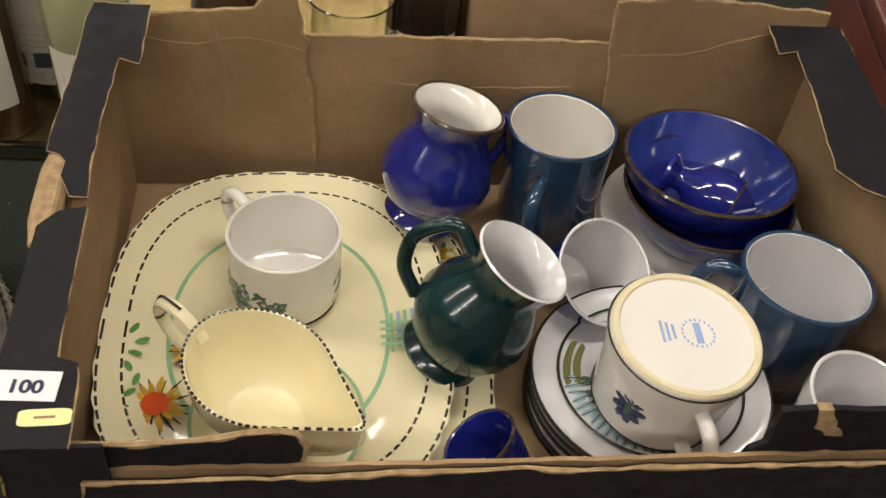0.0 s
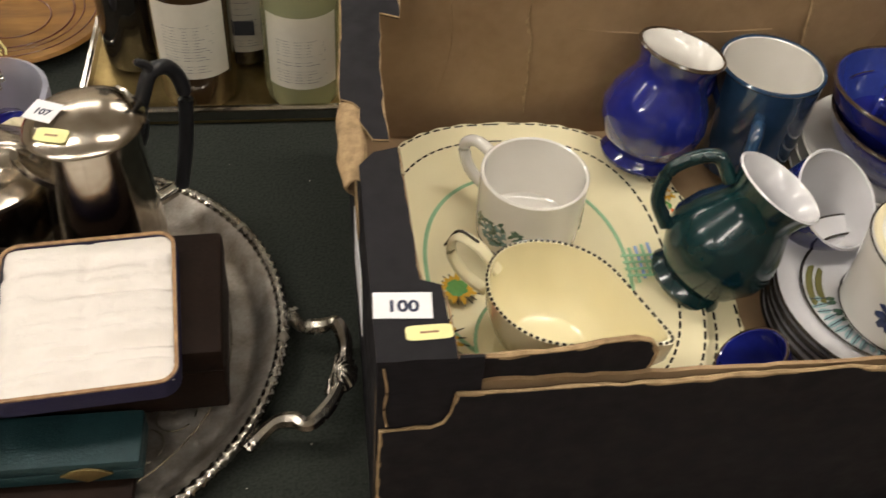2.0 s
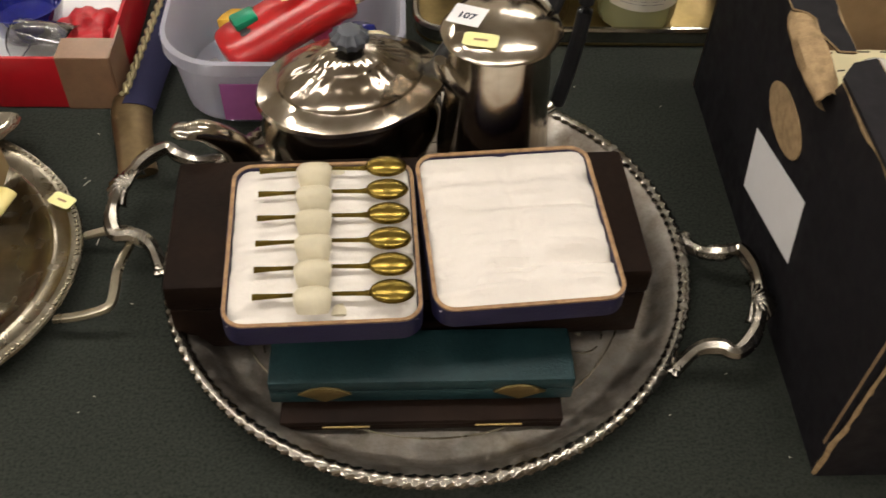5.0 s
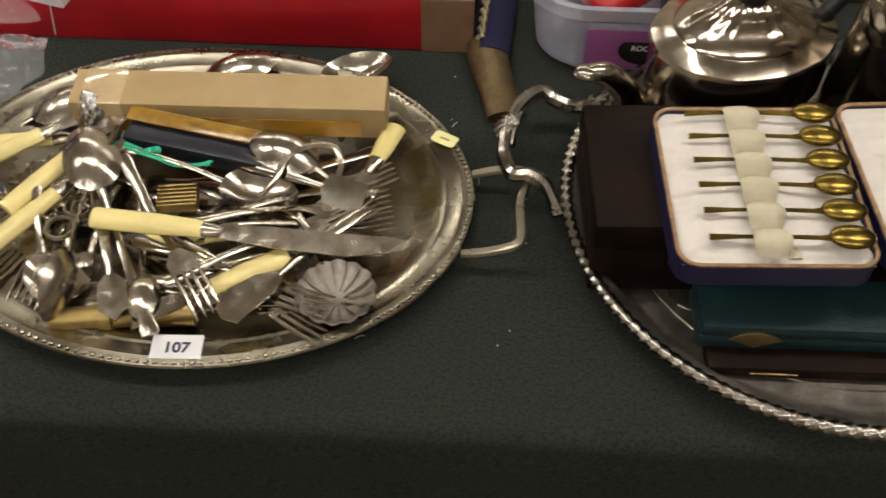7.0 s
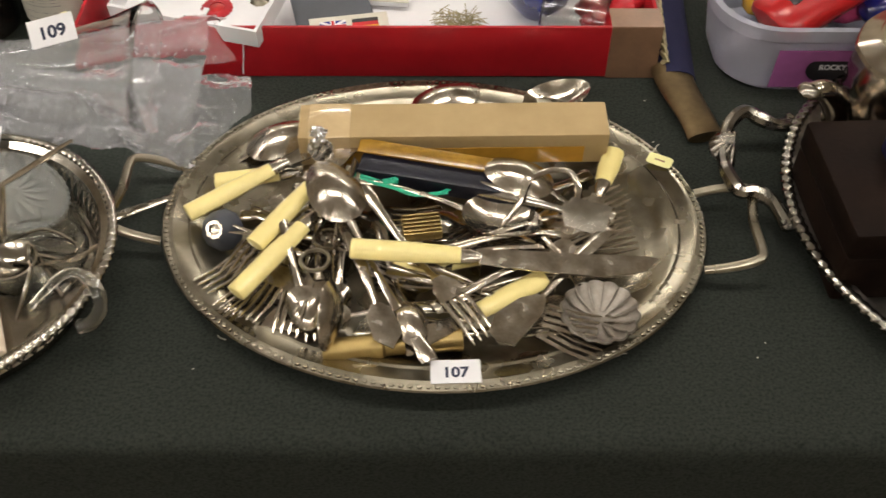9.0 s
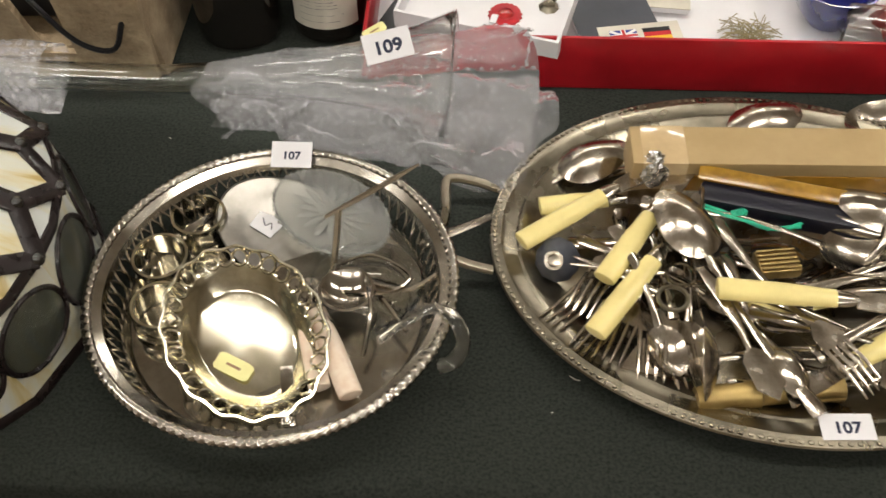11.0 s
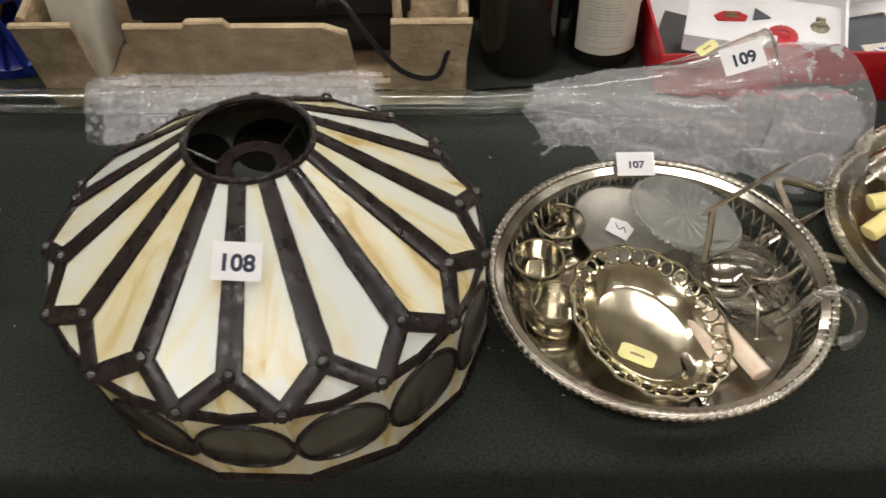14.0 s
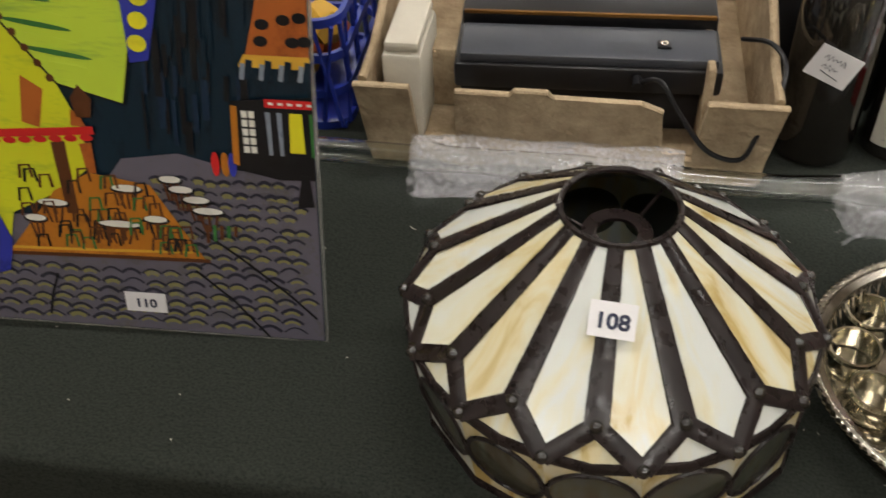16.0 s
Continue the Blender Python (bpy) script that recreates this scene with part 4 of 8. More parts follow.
def gravy_boat(m):
    t = thing("gravy_boat", "cream gravy boat with black dashed rim and looped handle", "gravy boat", m, "matching cream tableware")
    seg = 72

    def ring(k, z, lift=0.0):
        out = []
        for i in range(seg):
            a = 2 * math.pi * i / seg
            c, s = math.cos(a), math.sin(a)
            x, y = 0.056 * k * c, 0.047 * k * s
            spout = max(0.0, c) ** 5 * k ** 2
            y *= 1 - 0.45 * spout
            x += 0.036 * spout
            zz = z + lift * (0.004 * max(0.0, c) ** 4 + 0.004 * max(0.0, -c) ** 4 - 0.003)
            out.append((x, y, zz))
        return out
    prof = [(0.50, 0.0, 0), (0.52, 0.004, 0), (0.6, 0.008, 0), (0.86, 0.03, 0.3), (0.98, 0.055, 0.6), (1.0, 0.078, 1.0)]
    rings = [ring(*p) for p in prof]
    inner = [ring(0.955, 0.0785, 1.0), ring(0.93, 0.055, 0.6), ring(0.8, 0.03, 0.3), ring(0.55, 0.012, 0), ring(0.48, 0.0105, 0)]

    def skin(rs, cap_first, cap_last):
        bm = bmesh.new()
        vs = [[bm.verts.new(p) for p in r] for r in rs]
        for a, b in zip(vs, vs[1:]):
            for i in range(seg):
                bm.faces.new((a[i], a[(i + 1) % seg], b[(i + 1) % seg], b[i]))
        if cap_first:
            bm.faces.new(vs[0][::-1])
        if cap_last:
            bm.faces.new(vs[-1])
        return bm
    part("body", skin(rings, True, False), CREAM, t)
    part("inside", skin([rings[-1]] + inner, False, True), CREAM, t, "plain cream inside")
    lip = ring(0.985, 0.0792, 1.0)
    bm = bmesh.new()
    for i in range(seg):
        p, q = Vector(lip[i]), Vector(lip[(i + 1) % seg])
        sweep([p, p.lerp(q, 0.55)], 0.0011, 5, bm)
    tagged(part("dashed_line", bm, CREAM_DARK, t, "black painted dashes"), kind="stuff")
    part("handle", loop_handle([(-0.05, 0, 0.066), (-0.068, 0, 0.084), (-0.086, 0, 0.086), (-0.092, 0, 0.066), (-0.08, 0, 0.045), (-0.058, 0, 0.036)], 0.0055), CREAM, t)
    part("handle_line", sweep(smooth_line([(-0.068, 0, 0.0895), (-0.086, 0, 0.0918), (-0.0975, 0, 0.068)], 5), 0.0012, 5), CREAM_DARK, t, "grey painted stroke")
    return t


boat = gravy_boat(pose(0.040, 0.588, 0.070, 4, 0, -37))
vessel("sauce_bowl", "cream bowl with mint line beneath the gravy boat", "bowl", pose(0.048, 0.592, 0.0475), [(0.03, 0), (0.034, 0.004), (0.055, 0.014), (0.066, 0.0225)], CREAM, CREAM, 0.003, rim=MINT)

JUG = [(0.035, 0.0), (0.037, 0.004), (0.034, 0.009), (0.031, 0.012), (0.040, 0.022), (0.0495, 0.040), (0.0515, 0.053), (0.046, 0.072), (0.036, 0.090), (0.0335, 0.099), (0.036, 0.109), (0.0415, 0.120)]
vessel("cobalt_jug", "cobalt blue stoneware jug with white inside and brown rim", "jug", pose(0.174, 0.824, 0.0615, -7, 12, 0), JUG, COBALT, WHITE_GLAZE, 0.0035, rim=RIM_BROWN, handle=[(0.032, 0.012, 0.104), (0.048, 0.022, 0.108), (0.062, 0.028, 0.085), (0.048, 0.020, 0.050)])
vessel("green_jug", "dark green stoneware jug with white inside, tipped over the plates", "jug", pose(0.178, 0.664, 0.0555, -1, 27, 0), [(r * 0.98, z * 1.03) for r, z in JUG], BOTTLE_GREEN, GREY_WHITE, 0.0035,
       handle=[(-0.032, 0.012, 0.104), (-0.052, 0.024, 0.114), (-0.070, 0.032, 0.085), (-0.064, 0.028, 0.055), (-0.044, 0.018, 0.038)], handle_r=0.0062)
MUG = [(0.040, 0.0), (0.044, 0.004), (0.0475, 0.033), (0.0490, 0.077), (0.0505, 0.123)]
vessel("stoneware_mug", "slate blue stoneware mug with white inside", "mug", pose(0.2965, 0.848, 0.033, -1, 1, 0), [(r, z * 0.955) for r, z in MUG], DENIM, WHITE_GLAZE, 0.0038, rim=DENIM, handle=[(-0.020, -0.044, 0.088), (-0.032, -0.068, 0.088), (-0.036, -0.076, 0.062), (-0.032, -0.068, 0.034), (-0.018, -0.042, 0.024)], handle_r=0.007)
vessel("stoneware_mug", "slate blue stoneware mug with pale speckled inside", "mug", pose(0.470, 0.667, 0.031, -2, 2, 0), [(r * 1.07, z * 0.91) for r, z in MUG], DENIM, GREY_WHITE, 0.0038, rim=DENIM, handle=[(-0.044, 0.014, 0.094), (-0.066, 0.022, 0.10), (-0.078, 0.026, 0.078), (-0.068, 0.022, 0.045), (-0.046, 0.014, 0.032)], handle_r=0.007)
for k in range(3):
    vessel("side_plate", "pale glazed plate under blue bowls", "plate", pose(0.434 + 0.002 * k, 0.806 - 0.001 * k, 0.033 + 0.015 * k), [(0.054, 0.0), (0.064, 0.002), (0.083, 0.010), (0.097, 0.0165)], COBALT if k == 0 else WHITE_GLAZE, WHITE_GLAZE, 0.003)
BOWL = [(0.034, 0.0), (0.037, 0.005), (0.060, 0.018), (0.074, 0.038), (0.079, 0.056)]
vessel("cobalt_bowl", "cobalt blue stoneware bowl with brown rim", "bowl", pose(0.431, 0.798, 0.066, 1, 1, 0), BOWL, COBALT, COBALT, 0.0035, rim=RIM_BROWN)
vessel("cobalt_bowl", "cobalt blue stoneware bowl nested in another", "bowl", pose(0.426, 0.803, 0.093, -3, 2, 0), BOWL, COBALT, COBALT_IN, 0.0035, rim=RIM_BROWN)
EGG = [(0.017, 0.0), (0.018, 0.003), (0.009, 0.010), (0.010, 0.016), (0.021, 0.028), (0.0235, 0.045), (0.022, 0.056)]
vessel("egg_cup", "small cobalt egg cup lying in the bowl", "egg cup", pose(0.392, 0.812, 0.131, 0, 97, -35), [(r * 1.22, z * 1.18) for r, z in EGG], COBALT, COBALT, 0.0025, rim=RIM_BROWN)
vessel("egg_cup", "small cobalt egg cup tipped beside the plates", "egg cup", pose(0.222, 0.548, 0.050, -14, -36, 0), [(0.020, 0.0), (0.023, 0.004), (0.026, 0.016), (0.028, 0.030), (0.030, 0.044)], COBALT, COBALT, 0.0025, rim=RIM_BROWN)
vessel("white_lined_cup", "cobalt cup with white inside, tipped on its side", "cup", pose(0.293, 0.738, 0.056, 30, 22, 0), [(0.026, 0.0), (0.030, 0.004), (0.038, 0.03), (0.043, 0.055), (0.0465, 0.073)], COBALT, GREY_WHITE, 0.0028)
vessel("white_lined_cup", "pale cup with speckled grey inside", "cup", pose(0.466, 0.557, 0.072, 8, 4, 0), [(0.022, 0.0), (0.026, 0.004), (0.034, 0.03), (0.039, 0.055), (0.0415, 0.075)], GREY_WHITE, GREY_WHITE, 0.003)
for k in range(7):
    t = vessel("dinner_plate", "grey stoneware plate with dark band in a stack", "plate", pose(0.3455 + 0.0015 * math.sin(k * 2.1), 0.622 + 0.002 * math.cos(k * 1.7), 0.031 + 0.0062 * k), [(0.054, 0.0), (0.062, 0.001), (0.083, 0.006), (0.0985, 0.0095)], DENIM if k < 6 else GREY_WHITE, GREY_WHITE, 0.0028, rim=CREAM_DARK)
plate_top = t
part("dark_band", sweep([(0.0755 * math.cos(2 * math.pi * k / 72), 0.0755 * math.sin(2 * math.pi * k / 72), 0.0081) for k in range(73)], 0.0014, 5, flat=0.4), CREAM_DARK, plate_top, "dark green painted band")
# printed spray: a fan of pale blue petals with olive tips, and an olive leaf beside it
petal, tipb, vein = bmesh.new(), bmesh.new(), bmesh.new()
for k in range(17):
    a = radians(178 + 6.2 * k)
    L = 0.0085 + 0.0022 * math.sin(k * 1.9)
    m = pose(0.0645 * math.cos(a), 0.0645 * math.sin(a), 0.0062, 0, 0, math.degrees(a) + 9 * math.sin(k * 2.3))
    beads(1, lambda i: m, (L, 0.0031, 0.0006), petal)
    beads(1, lambda i: m @ Matrix.Translation((-0.011, 0.0005, 0.0001)), (0.0048, 0.0026, 0.0006), tipb)
    sweep([m @ Vector((-0.009, 0, 0.0007)), m @ Vector((0.007, 0.0006, 0.0007))], 0.0004, 4, vein)
part("printed_petals", petal, material("pale_blue_print", (0.30, 0.44, 0.45), 0.2, color2=(0.14, 0.25, 0.27), lo=0.4, hi=0.6, scale=160, coat=0.5), plate_top, "pale blue printed petals")
part("printed_tips", tipb, TEAL_PRINT, plate_top, "olive printed tips")
part("printed_veins", vein, INK, plate_top, "dark printed veins")
olive = bmesh.new()
for k in range(15):
    a = radians(146 + 2.6 * k)
    for s, q in ((1, 0.068), (-1, 0.060)):
        beads(1, lambda i: pose(q * math.cos(a), q * math.sin(a), 0.0062, 0, 0, math.degrees(a) + 90 - s * 38), (0.0058 - 0.0002 * abs(k - 8), 0.0022, 0.0006), olive)
part("printed_leaf", olive, material("olive_print", (0.16, 0.15, 0.05), 0.2, color2=(0.06, 0.09, 0.035), lo=0.42, hi=0.58, scale=180, coat=0.5), plate_top, "olive printed leaf")
# cup lying upside down on the stack
t = thing("breakfast_cup", "white china cup turned upside down, maker's stamp on its base", "cup", pose(0.343, 0.601, 0.0785, 3, 2, 0) @ Matrix.Diagonal((1.1, 1.1, 1.0, 1)))
part("body", lathe([(0.0455, 0.0), (0.0465, 0.004), (0.0475, 0.03), (0.0505, 0.062), (0.0525, 0.080), (0.0515, 0.084)], 56), WHITE_GLAZE, t)
part("foot_ring", lathe([(0.0515, 0.084), (0.0500, 0.0862), (0.0465, 0.0862), (0.0455, 0.0845)], 56), RAW_CLAY, t, "unglazed foot ring")
part("underside", lathe([(0.0455, 0.0845), (0.03, 0.084), (0, 0.084)], 56), WHITE_GLAZE, t)
part("foot_line", sweep([(0.0524 * math.cos(2 * math.pi * k / 56), 0.0524 * math.sin(2 * math.pi * k / 56), 0.081) for k in range(57)], 0.001, 5), CREAM_DARK, t)
for k in range(3):
    part("stamp_line", block(0.0018, 0.018 - 0.003 * k, 0.0001, 0, at=(-0.017 + 0.004 * k, 0.001, 0.0843)), SKY_PAINT, t)
bm = bmesh.new()
for k in range(20):
    a = 2 * math.pi * k / 20
    block(0.0012, 0.0022, 0.0001, 0, at=(0.008 + 0.011 * math.cos(a), 0.011 * math.sin(a), 0.0843), bm=bm)
part("stamp_ring", bm, SKY_PAINT, t)
part("stamp_bar", block(0.005, 0.017, 0.0001, 0, at=(0.008, 0, 0.0843)), SKY_PAINT, t)
part("handle", loop_handle([(0.004, -0.044, 0.016), (0.008, -0.066, 0.012), (0.010, -0.074, 0.032), (0.008, -0.066, 0.055), (0.004, -0.046, 0.062)], 0.0055, 1.0), WHITE_GLAZE, t)
flower = bmesh.new()
for k in range(9):
    a, zz = radians(222 + 9 * math.cos(k * 0.7)), 0.040 + 0.012 * math.sin(k * 0.7)
    beads(1, lambda i: Matrix.Translation((0.0484 * math.cos(a), 0.0484 * math.sin(a), zz)) @ pose(0, 0, 0, 0, 0, math.degrees(a)) @ pose(0, 0, 0, 40 * k), (0.0012, 0.0068, 0.0042), flower)
part("printed_flower", flower, material("navy_print", (0.04, 0.055, 0.15), 0.2, color2=(0.02, 0.03, 0.06), scale=140, coat=0.5), t, "dark blue printed flower")
part("flower_heart", beads(5, lambda i: Matrix.Translation((0.0490 * math.cos(radians(222)), 0.0490 * math.sin(radians(222)), 0.034 + 0.003 * i)) @ pose(0, 0, 0, 0, 0, 222), (0.0012, 0.0026, 0.002)), TEAL_PRINT, t, "olive printed centre")
part("rim_line", sweep([(0.0462 * math.cos(2 * math.pi * k / 56), 0.0462 * math.sin(2 * math.pi * k / 56), 0.003) for k in range(57)], 0.0011, 5), CREAM_DARK, t, "dark painted line")


# ---- things on the round tray ----
def rounded(w, d, r, seg=6):
    out = []
    for cx, cy, a0 in ((w / 2 - r, d / 2 - r, 0), (-w / 2 + r, d / 2 - r, 90), (-w / 2 + r, -d / 2 + r, 180), (w / 2 - r, -d / 2 + r, 270)):
        for i in range(seg + 1):
            a = radians(a0 + 90 * i / seg)
            out.append((cx + r * math.cos(a), cy + r * math.sin(a)))
    return out


def ring_slab(w, d, r, t, z0, z1):
    """A rounded frame of thickness t."""
    bm = bmesh.new()
    o, i = rounded(w, d, r), rounded(w - 2 * t, d - 2 * t, max(r - t, 0.002))
    n = len(o)
    vs = [[bm.verts.new((x, y, z)) for x, y in p] for p, z in ((o, z0), (o, z1), (i, z1), (i, z0))]
    for a, b in zip(vs, vs[1:] + vs[:1]):
        for k in range(n):
            bm.faces.new((a[k], a[(k + 1) % n], b[(k + 1) % n], b[k]))
    return bm


def cushion(w, d, r, z, amp, creases, seed):
    """Padded satin, with creases."""
    bm = bmesh.new()
    n = 44
    rr = random.Random(seed)
    lines = [(rr.uniform(-d / 2, d / 2), rr.uniform(-0.12, 0.12), rr.uniform(0.3, 1)) for _ in range(creases)]
    grid = []
    for j in range(n + 1):
        row = []
        for i in range(n + 1):
            x, y = (i / n - 0.5) * w, (j / n - 0.5) * d
            e = min(1.0, 10 * min(0.5 - abs(i / n - 0.5), 0.5 - abs(j / n - 0.5)))
            h = amp * (0.6 + 0.4 * math.sin(math.pi * i / n) * math.sin(math.pi * j / n)) * e
            for y0, sl, k in lines:
                dd = (y - y0 - sl * x) / 0.004
                h -= 0.0034 * k * math.exp(-dd * dd) * (1 if seed % 2 else abs(x) / w * 2)
            if seed % 2:
                h -= 0.0016 * math.exp(-(x / 0.0045) ** 2)
            h += (0.0034 * noise.noise((x * 24, y * 62, seed)) * (0.35 + 1.3 * abs(x) / w) + 0.0011 * noise.noise((x * 70, y * 150, seed + 5))) * e
            row.append(bm.verts.new((x, y, z + h)))
        grid.append(row)
    for j in range(n):
        for i in range(n):
            bm.faces.new((grid[j][i], grid[j][i + 1], grid[j + 1][i + 1], grid[j + 1][i]))
    return bm


def coffee_spoon():
    bm = bmesh.new()
    sweep([(-0.050, 0, 0.0), (-0.030, 0, 0.001), (0.0, 0, 0.002), (0.024, 0, 0.0015), (0.032, 0, 0.002)], [0.0029, 0.0018, 0.0018, 0.0020, 0.0034], 6, bm, flat=0.7)
    beads(1, lambda i: Matrix.Translation((0.044, 0, 0.003)), (0.0158, 0.0100, 0.0050), bm, sub=3)
    return bm


box_m = pose(-0.396, 0.652, 0.0045, 0, 0, 2.5)
t = thing("canteen_case", "long dark leather cutlery case on the silver tray", "case", box_m)
part("case_body", block(0.355, 0.128, 0.048, 0.003), BLACK_LEATHER, t)
part("lid", block(0.357, 0.130, 0.027, 0.004, at=(0, 0, 0.0485)), BLACK_LEATHER, t, "dark brown leather lid")
for cx in (-0.115, 0.115):
    part("clasp", block(0.012, 0.004, 0.016, 0.001, at=(cx, -0.066, 0.036)), BRASS, t, "small brass clasp")

sc = thing("spoon_case", "open navy presentation case lined in white satin", "case", pose(-0.457, 0.610, 0.0805, 1.5, 0, 2.5))
CW, CD = 0.137, 0.152
base = part("tray_half", ring_slab(CW, CD, 0.016, 0.0035, 0.0, 0.019), NAVY_LEATHER, sc, "navy tray half")
part("bottom", slab(rounded(CW - 0.004, CD - 0.004, 0.014), 0.0, 0.004), NAVY_LEATHER, base)
part("gilt_edge", ring_slab(CW - 0.001, CD - 0.001, 0.0155, 0.0026, 0.019, 0.0203), GOLD_EDGE, base, "gilt paper edge")
part("satin_lining", cushion(CW - 0.008, CD - 0.008, 0.01, 0.0172, 0.0062, 12, 2), SATIN, base)
band = bmesh.new()
sweep([(-0.006, -CD / 2 + 0.006 + (CD - 0.012) * i / 48, 0.0225 + 0.0098 * abs(math.sin(math.pi * 6 * i / 48 + 0.25))) for i in range(49)], [0.0098 + 0.0034 * abs(math.sin(math.pi * 6 * i / 48 + 0.25)) for i in range(49)], 10, band, flat=0.3)
part("satin_band", band, SATIN_BAND, base, "cream satin retaining band")
part("satin_band", sweep([(0.011, -CD / 2 + 0.008 + (CD - 0.016) * i / 20, 0.019) for i in range(21)], 0.005, 6, flat=0.3), SATIN_BAND, base)
lid = part("lid_half", ring_slab(CW, CD, 0.016, 0.0035, 0.0, 0.017), NAVY_LEATHER, sc, "navy lid half", m=pose(CW + 0.004, 0.009, 0.0015, 0, 0, 2.5))
part("bottom", slab(rounded(CW - 0.004, CD - 0.004, 0.014), 0.0, 0.004), NAVY_LEATHER, lid)
part("gilt_edge", ring_slab(CW - 0.001, CD - 0.001, 0.0155, 0.0028, 0.017, 0.0185), GOLD_EDGE, lid, "gilt paper edge")
part("satin_lining", cushion(CW - 0.008, CD - 0.008, 0.01, 0.0152, 0.0062, 16, 3), SATIN, lid)
for k in range(6):
    s = solid("coffee_spoon", coffee_spoon(), SPOON_GOLD, "dark gilt coffee spoon held in satin case", "spoon",
              pose(-0.457, 0.610, 0.0805, 1.5, 0, 2.5) @ pose(0.0035, 0.060 - 0.0235 * k, 0.0278, 0, 0, -1), "coffee spoons")

t = thing("flat_case", "slim black case beneath a green one", "case", pose(-0.386, 0.531, 0.0045, 0, 0, 0.5))
part("case_body", block(0.203, 0.044, 0.006, 0.001), BLACK_LEATHER, t)
part("lid", block(0.204, 0.045, 0.0055, 0.0015, at=(0, 0, 0.0062)), BLACK_LEATHER, t)
for cx in (-0.055, 0.055):
    part("clasp", block(0.034, 0.0015, 0.0016, 0.0003, at=(cx, -0.0231, 0.0055)), BRASS, t)
t = thing("cutlery_case", "dark green leathercloth case with two gilt clasps", "case", pose(-0.386, 0.548, 0.0168, 0, 0, 0.5))
part("case_body", block(0.219, 0.046, 0.013, 0.002), GREEN_LEATHER, t)
part("lid", block(0.220, 0.047, 0.0125, 0.003, at=(0, 0, 0.0133)), GREEN_LEATHER, t)
for cx in (-0.07, 0.07):
    c = part("clasp", slab([(-0.019, 0.0), (-0.008, -0.005), (0, -0.009), (0.008, -0.005), (0.019, 0), (0.010, 0.006), (0, 0.008), (-0.010, 0.006)], 0, 0.0016), BRASS, t, "gilt clasp", m=pose(cx, -0.0237, 0.0135, 90))

pot = thing("silver_teapot", "oval silver plated teapot with domed lid and ebonised knob", "teapot", pose(-0.442, 0.787, 0.0045, 0, 0, 24) @ Matrix.Diagonal((1.04, 1.04, 0.94, 1)))
part("body", lathe([(0, 0.0), (0.048, 0.0), (0.05, 0.004), (0.046, 0.008), (0.060, 0.022), (0.069, 0.050), (0.069, 0.072), (0.064, 0.090), (0.066, 0.094)], 64, 1.1, 0.86, wave=lambda a, r, z: 0.022 * abs(math.cos(4 * a)) * (0.01 < z < 0.088)), DARK_SILVER, pot)
part("shoulder", lathe([(0.066, 0.094), (0.0715, 0.0965), (0.070, 0.100), (0.055, 0.107), (0.054, 0.1085)], 72, 1.1, 0.86, wave=lambda a, r, z: 0.007 * math.cos(12 * a)), DARK_SILVER, pot)
part("lid", lathe([(0.055, 0.1085), (0.053, 0.112), (0.040, 0.121), (0.030, 0.125), (0.028, 0.128), (0.018, 0.135), (0, 0.138)], 72, 1.1, 0.86, wave=lambda a, r, z: 0.03 * math.cos(22 * a) * (0.112 < z < 0.137)), DARK_SILVER, pot)
part("knob", lathe([(0, 0.137), (0.006, 0.137), (0.006, 0.140), (0.014, 0.144), (0.015, 0.150), (0.009, 0.156), (0, 0.157)], 36, wave=lambda a, r, z: 0.09 * math.cos(12 * a) * (r > 0.008)), GREY_PLASTIC, pot, "fluted ebonised knob")
part("spout", sweep(smooth_line([(-0.066, 0, 0.030), (-0.092, 0, 0.042), (-0.104, 0, 0.068), (-0.122, 0, 0.090), (-0.138, 0, 0.095)], 6), [0.017 - 0.0004 * i for i in range(25)], 10), DARK_SILVER, pot)
part("spout_lip", sweep(smooth_line([(-0.132, 0, 0.093), (-0.141, 0, 0.097), (-0.148, 0, 0.096)], 4), [0.0095, 0.0098, 0.0098, 0.0098, 0.0095, 0.009, 0.008, 0.006, 0.004], 10, flat=0.6), SILVER, pot)
part("handle", loop_handle([(0.074, 0, 0.088), (0.095, 0, 0.115), (0.125, 0, 0.128), (0.150, 0, 0.118), (0.148, 0, 0.08), (0.120, 0, 0.045), (0.076, 0, 0.032)], 0.0078, 1.0), BLACK_PLASTIC, pot, "ebonised loop handle")

cp = thing("silver_coffee_pot", "tall tapering silver plated coffee pot with black handle", "coffee pot", pose(-0.322, 0.765, 0.0045, 0, 0, 35) @ Matrix.Diagonal((0.94, 0.94, 0.96, 1)))
part("body", lathe([(0, 0.0), (0.052, 0.0), (0.054, 0.006), (0.050, 0.012), (0.052, 0.05), (0.047, 0.10), (0.044, 0.15), (0.047, 0.168)], 64, 1.0, 0.92, wave=lambda a, r, z: 0.015 * abs(math.cos(4 * a))), DARK_SILVER, cp)
part("lid", lathe([(0.047, 0.168), (0.052, 0.171), (0.050, 0.174), (0.040, 0.180), (0.022, 0.185), (0, 0.187)], 64, 1.0, 0.92, wave=lambda a, r, z: 0.02 * abs(math.cos(4 * a))), DARK_SILVER, cp)
part("hinge", sweep([(0.04, -0.014, 0.181), (0.042, 0.0, 0.183), (0.04, 0.014, 0.181)], 0.003, 6), SILVER, cp)
part("spout", sweep(smooth_line([(-0.04, 0, 0.130), (-0.056, 0, 0.150), (-0.064, 0, 0.168)], 5), [0.014, 0.0135, 0.013, 0.0125, 0.012, 0.0115, 0.011, 0.010, 0.009, 0.008, 0.006], 10, flat=0.7), SILVER, cp)
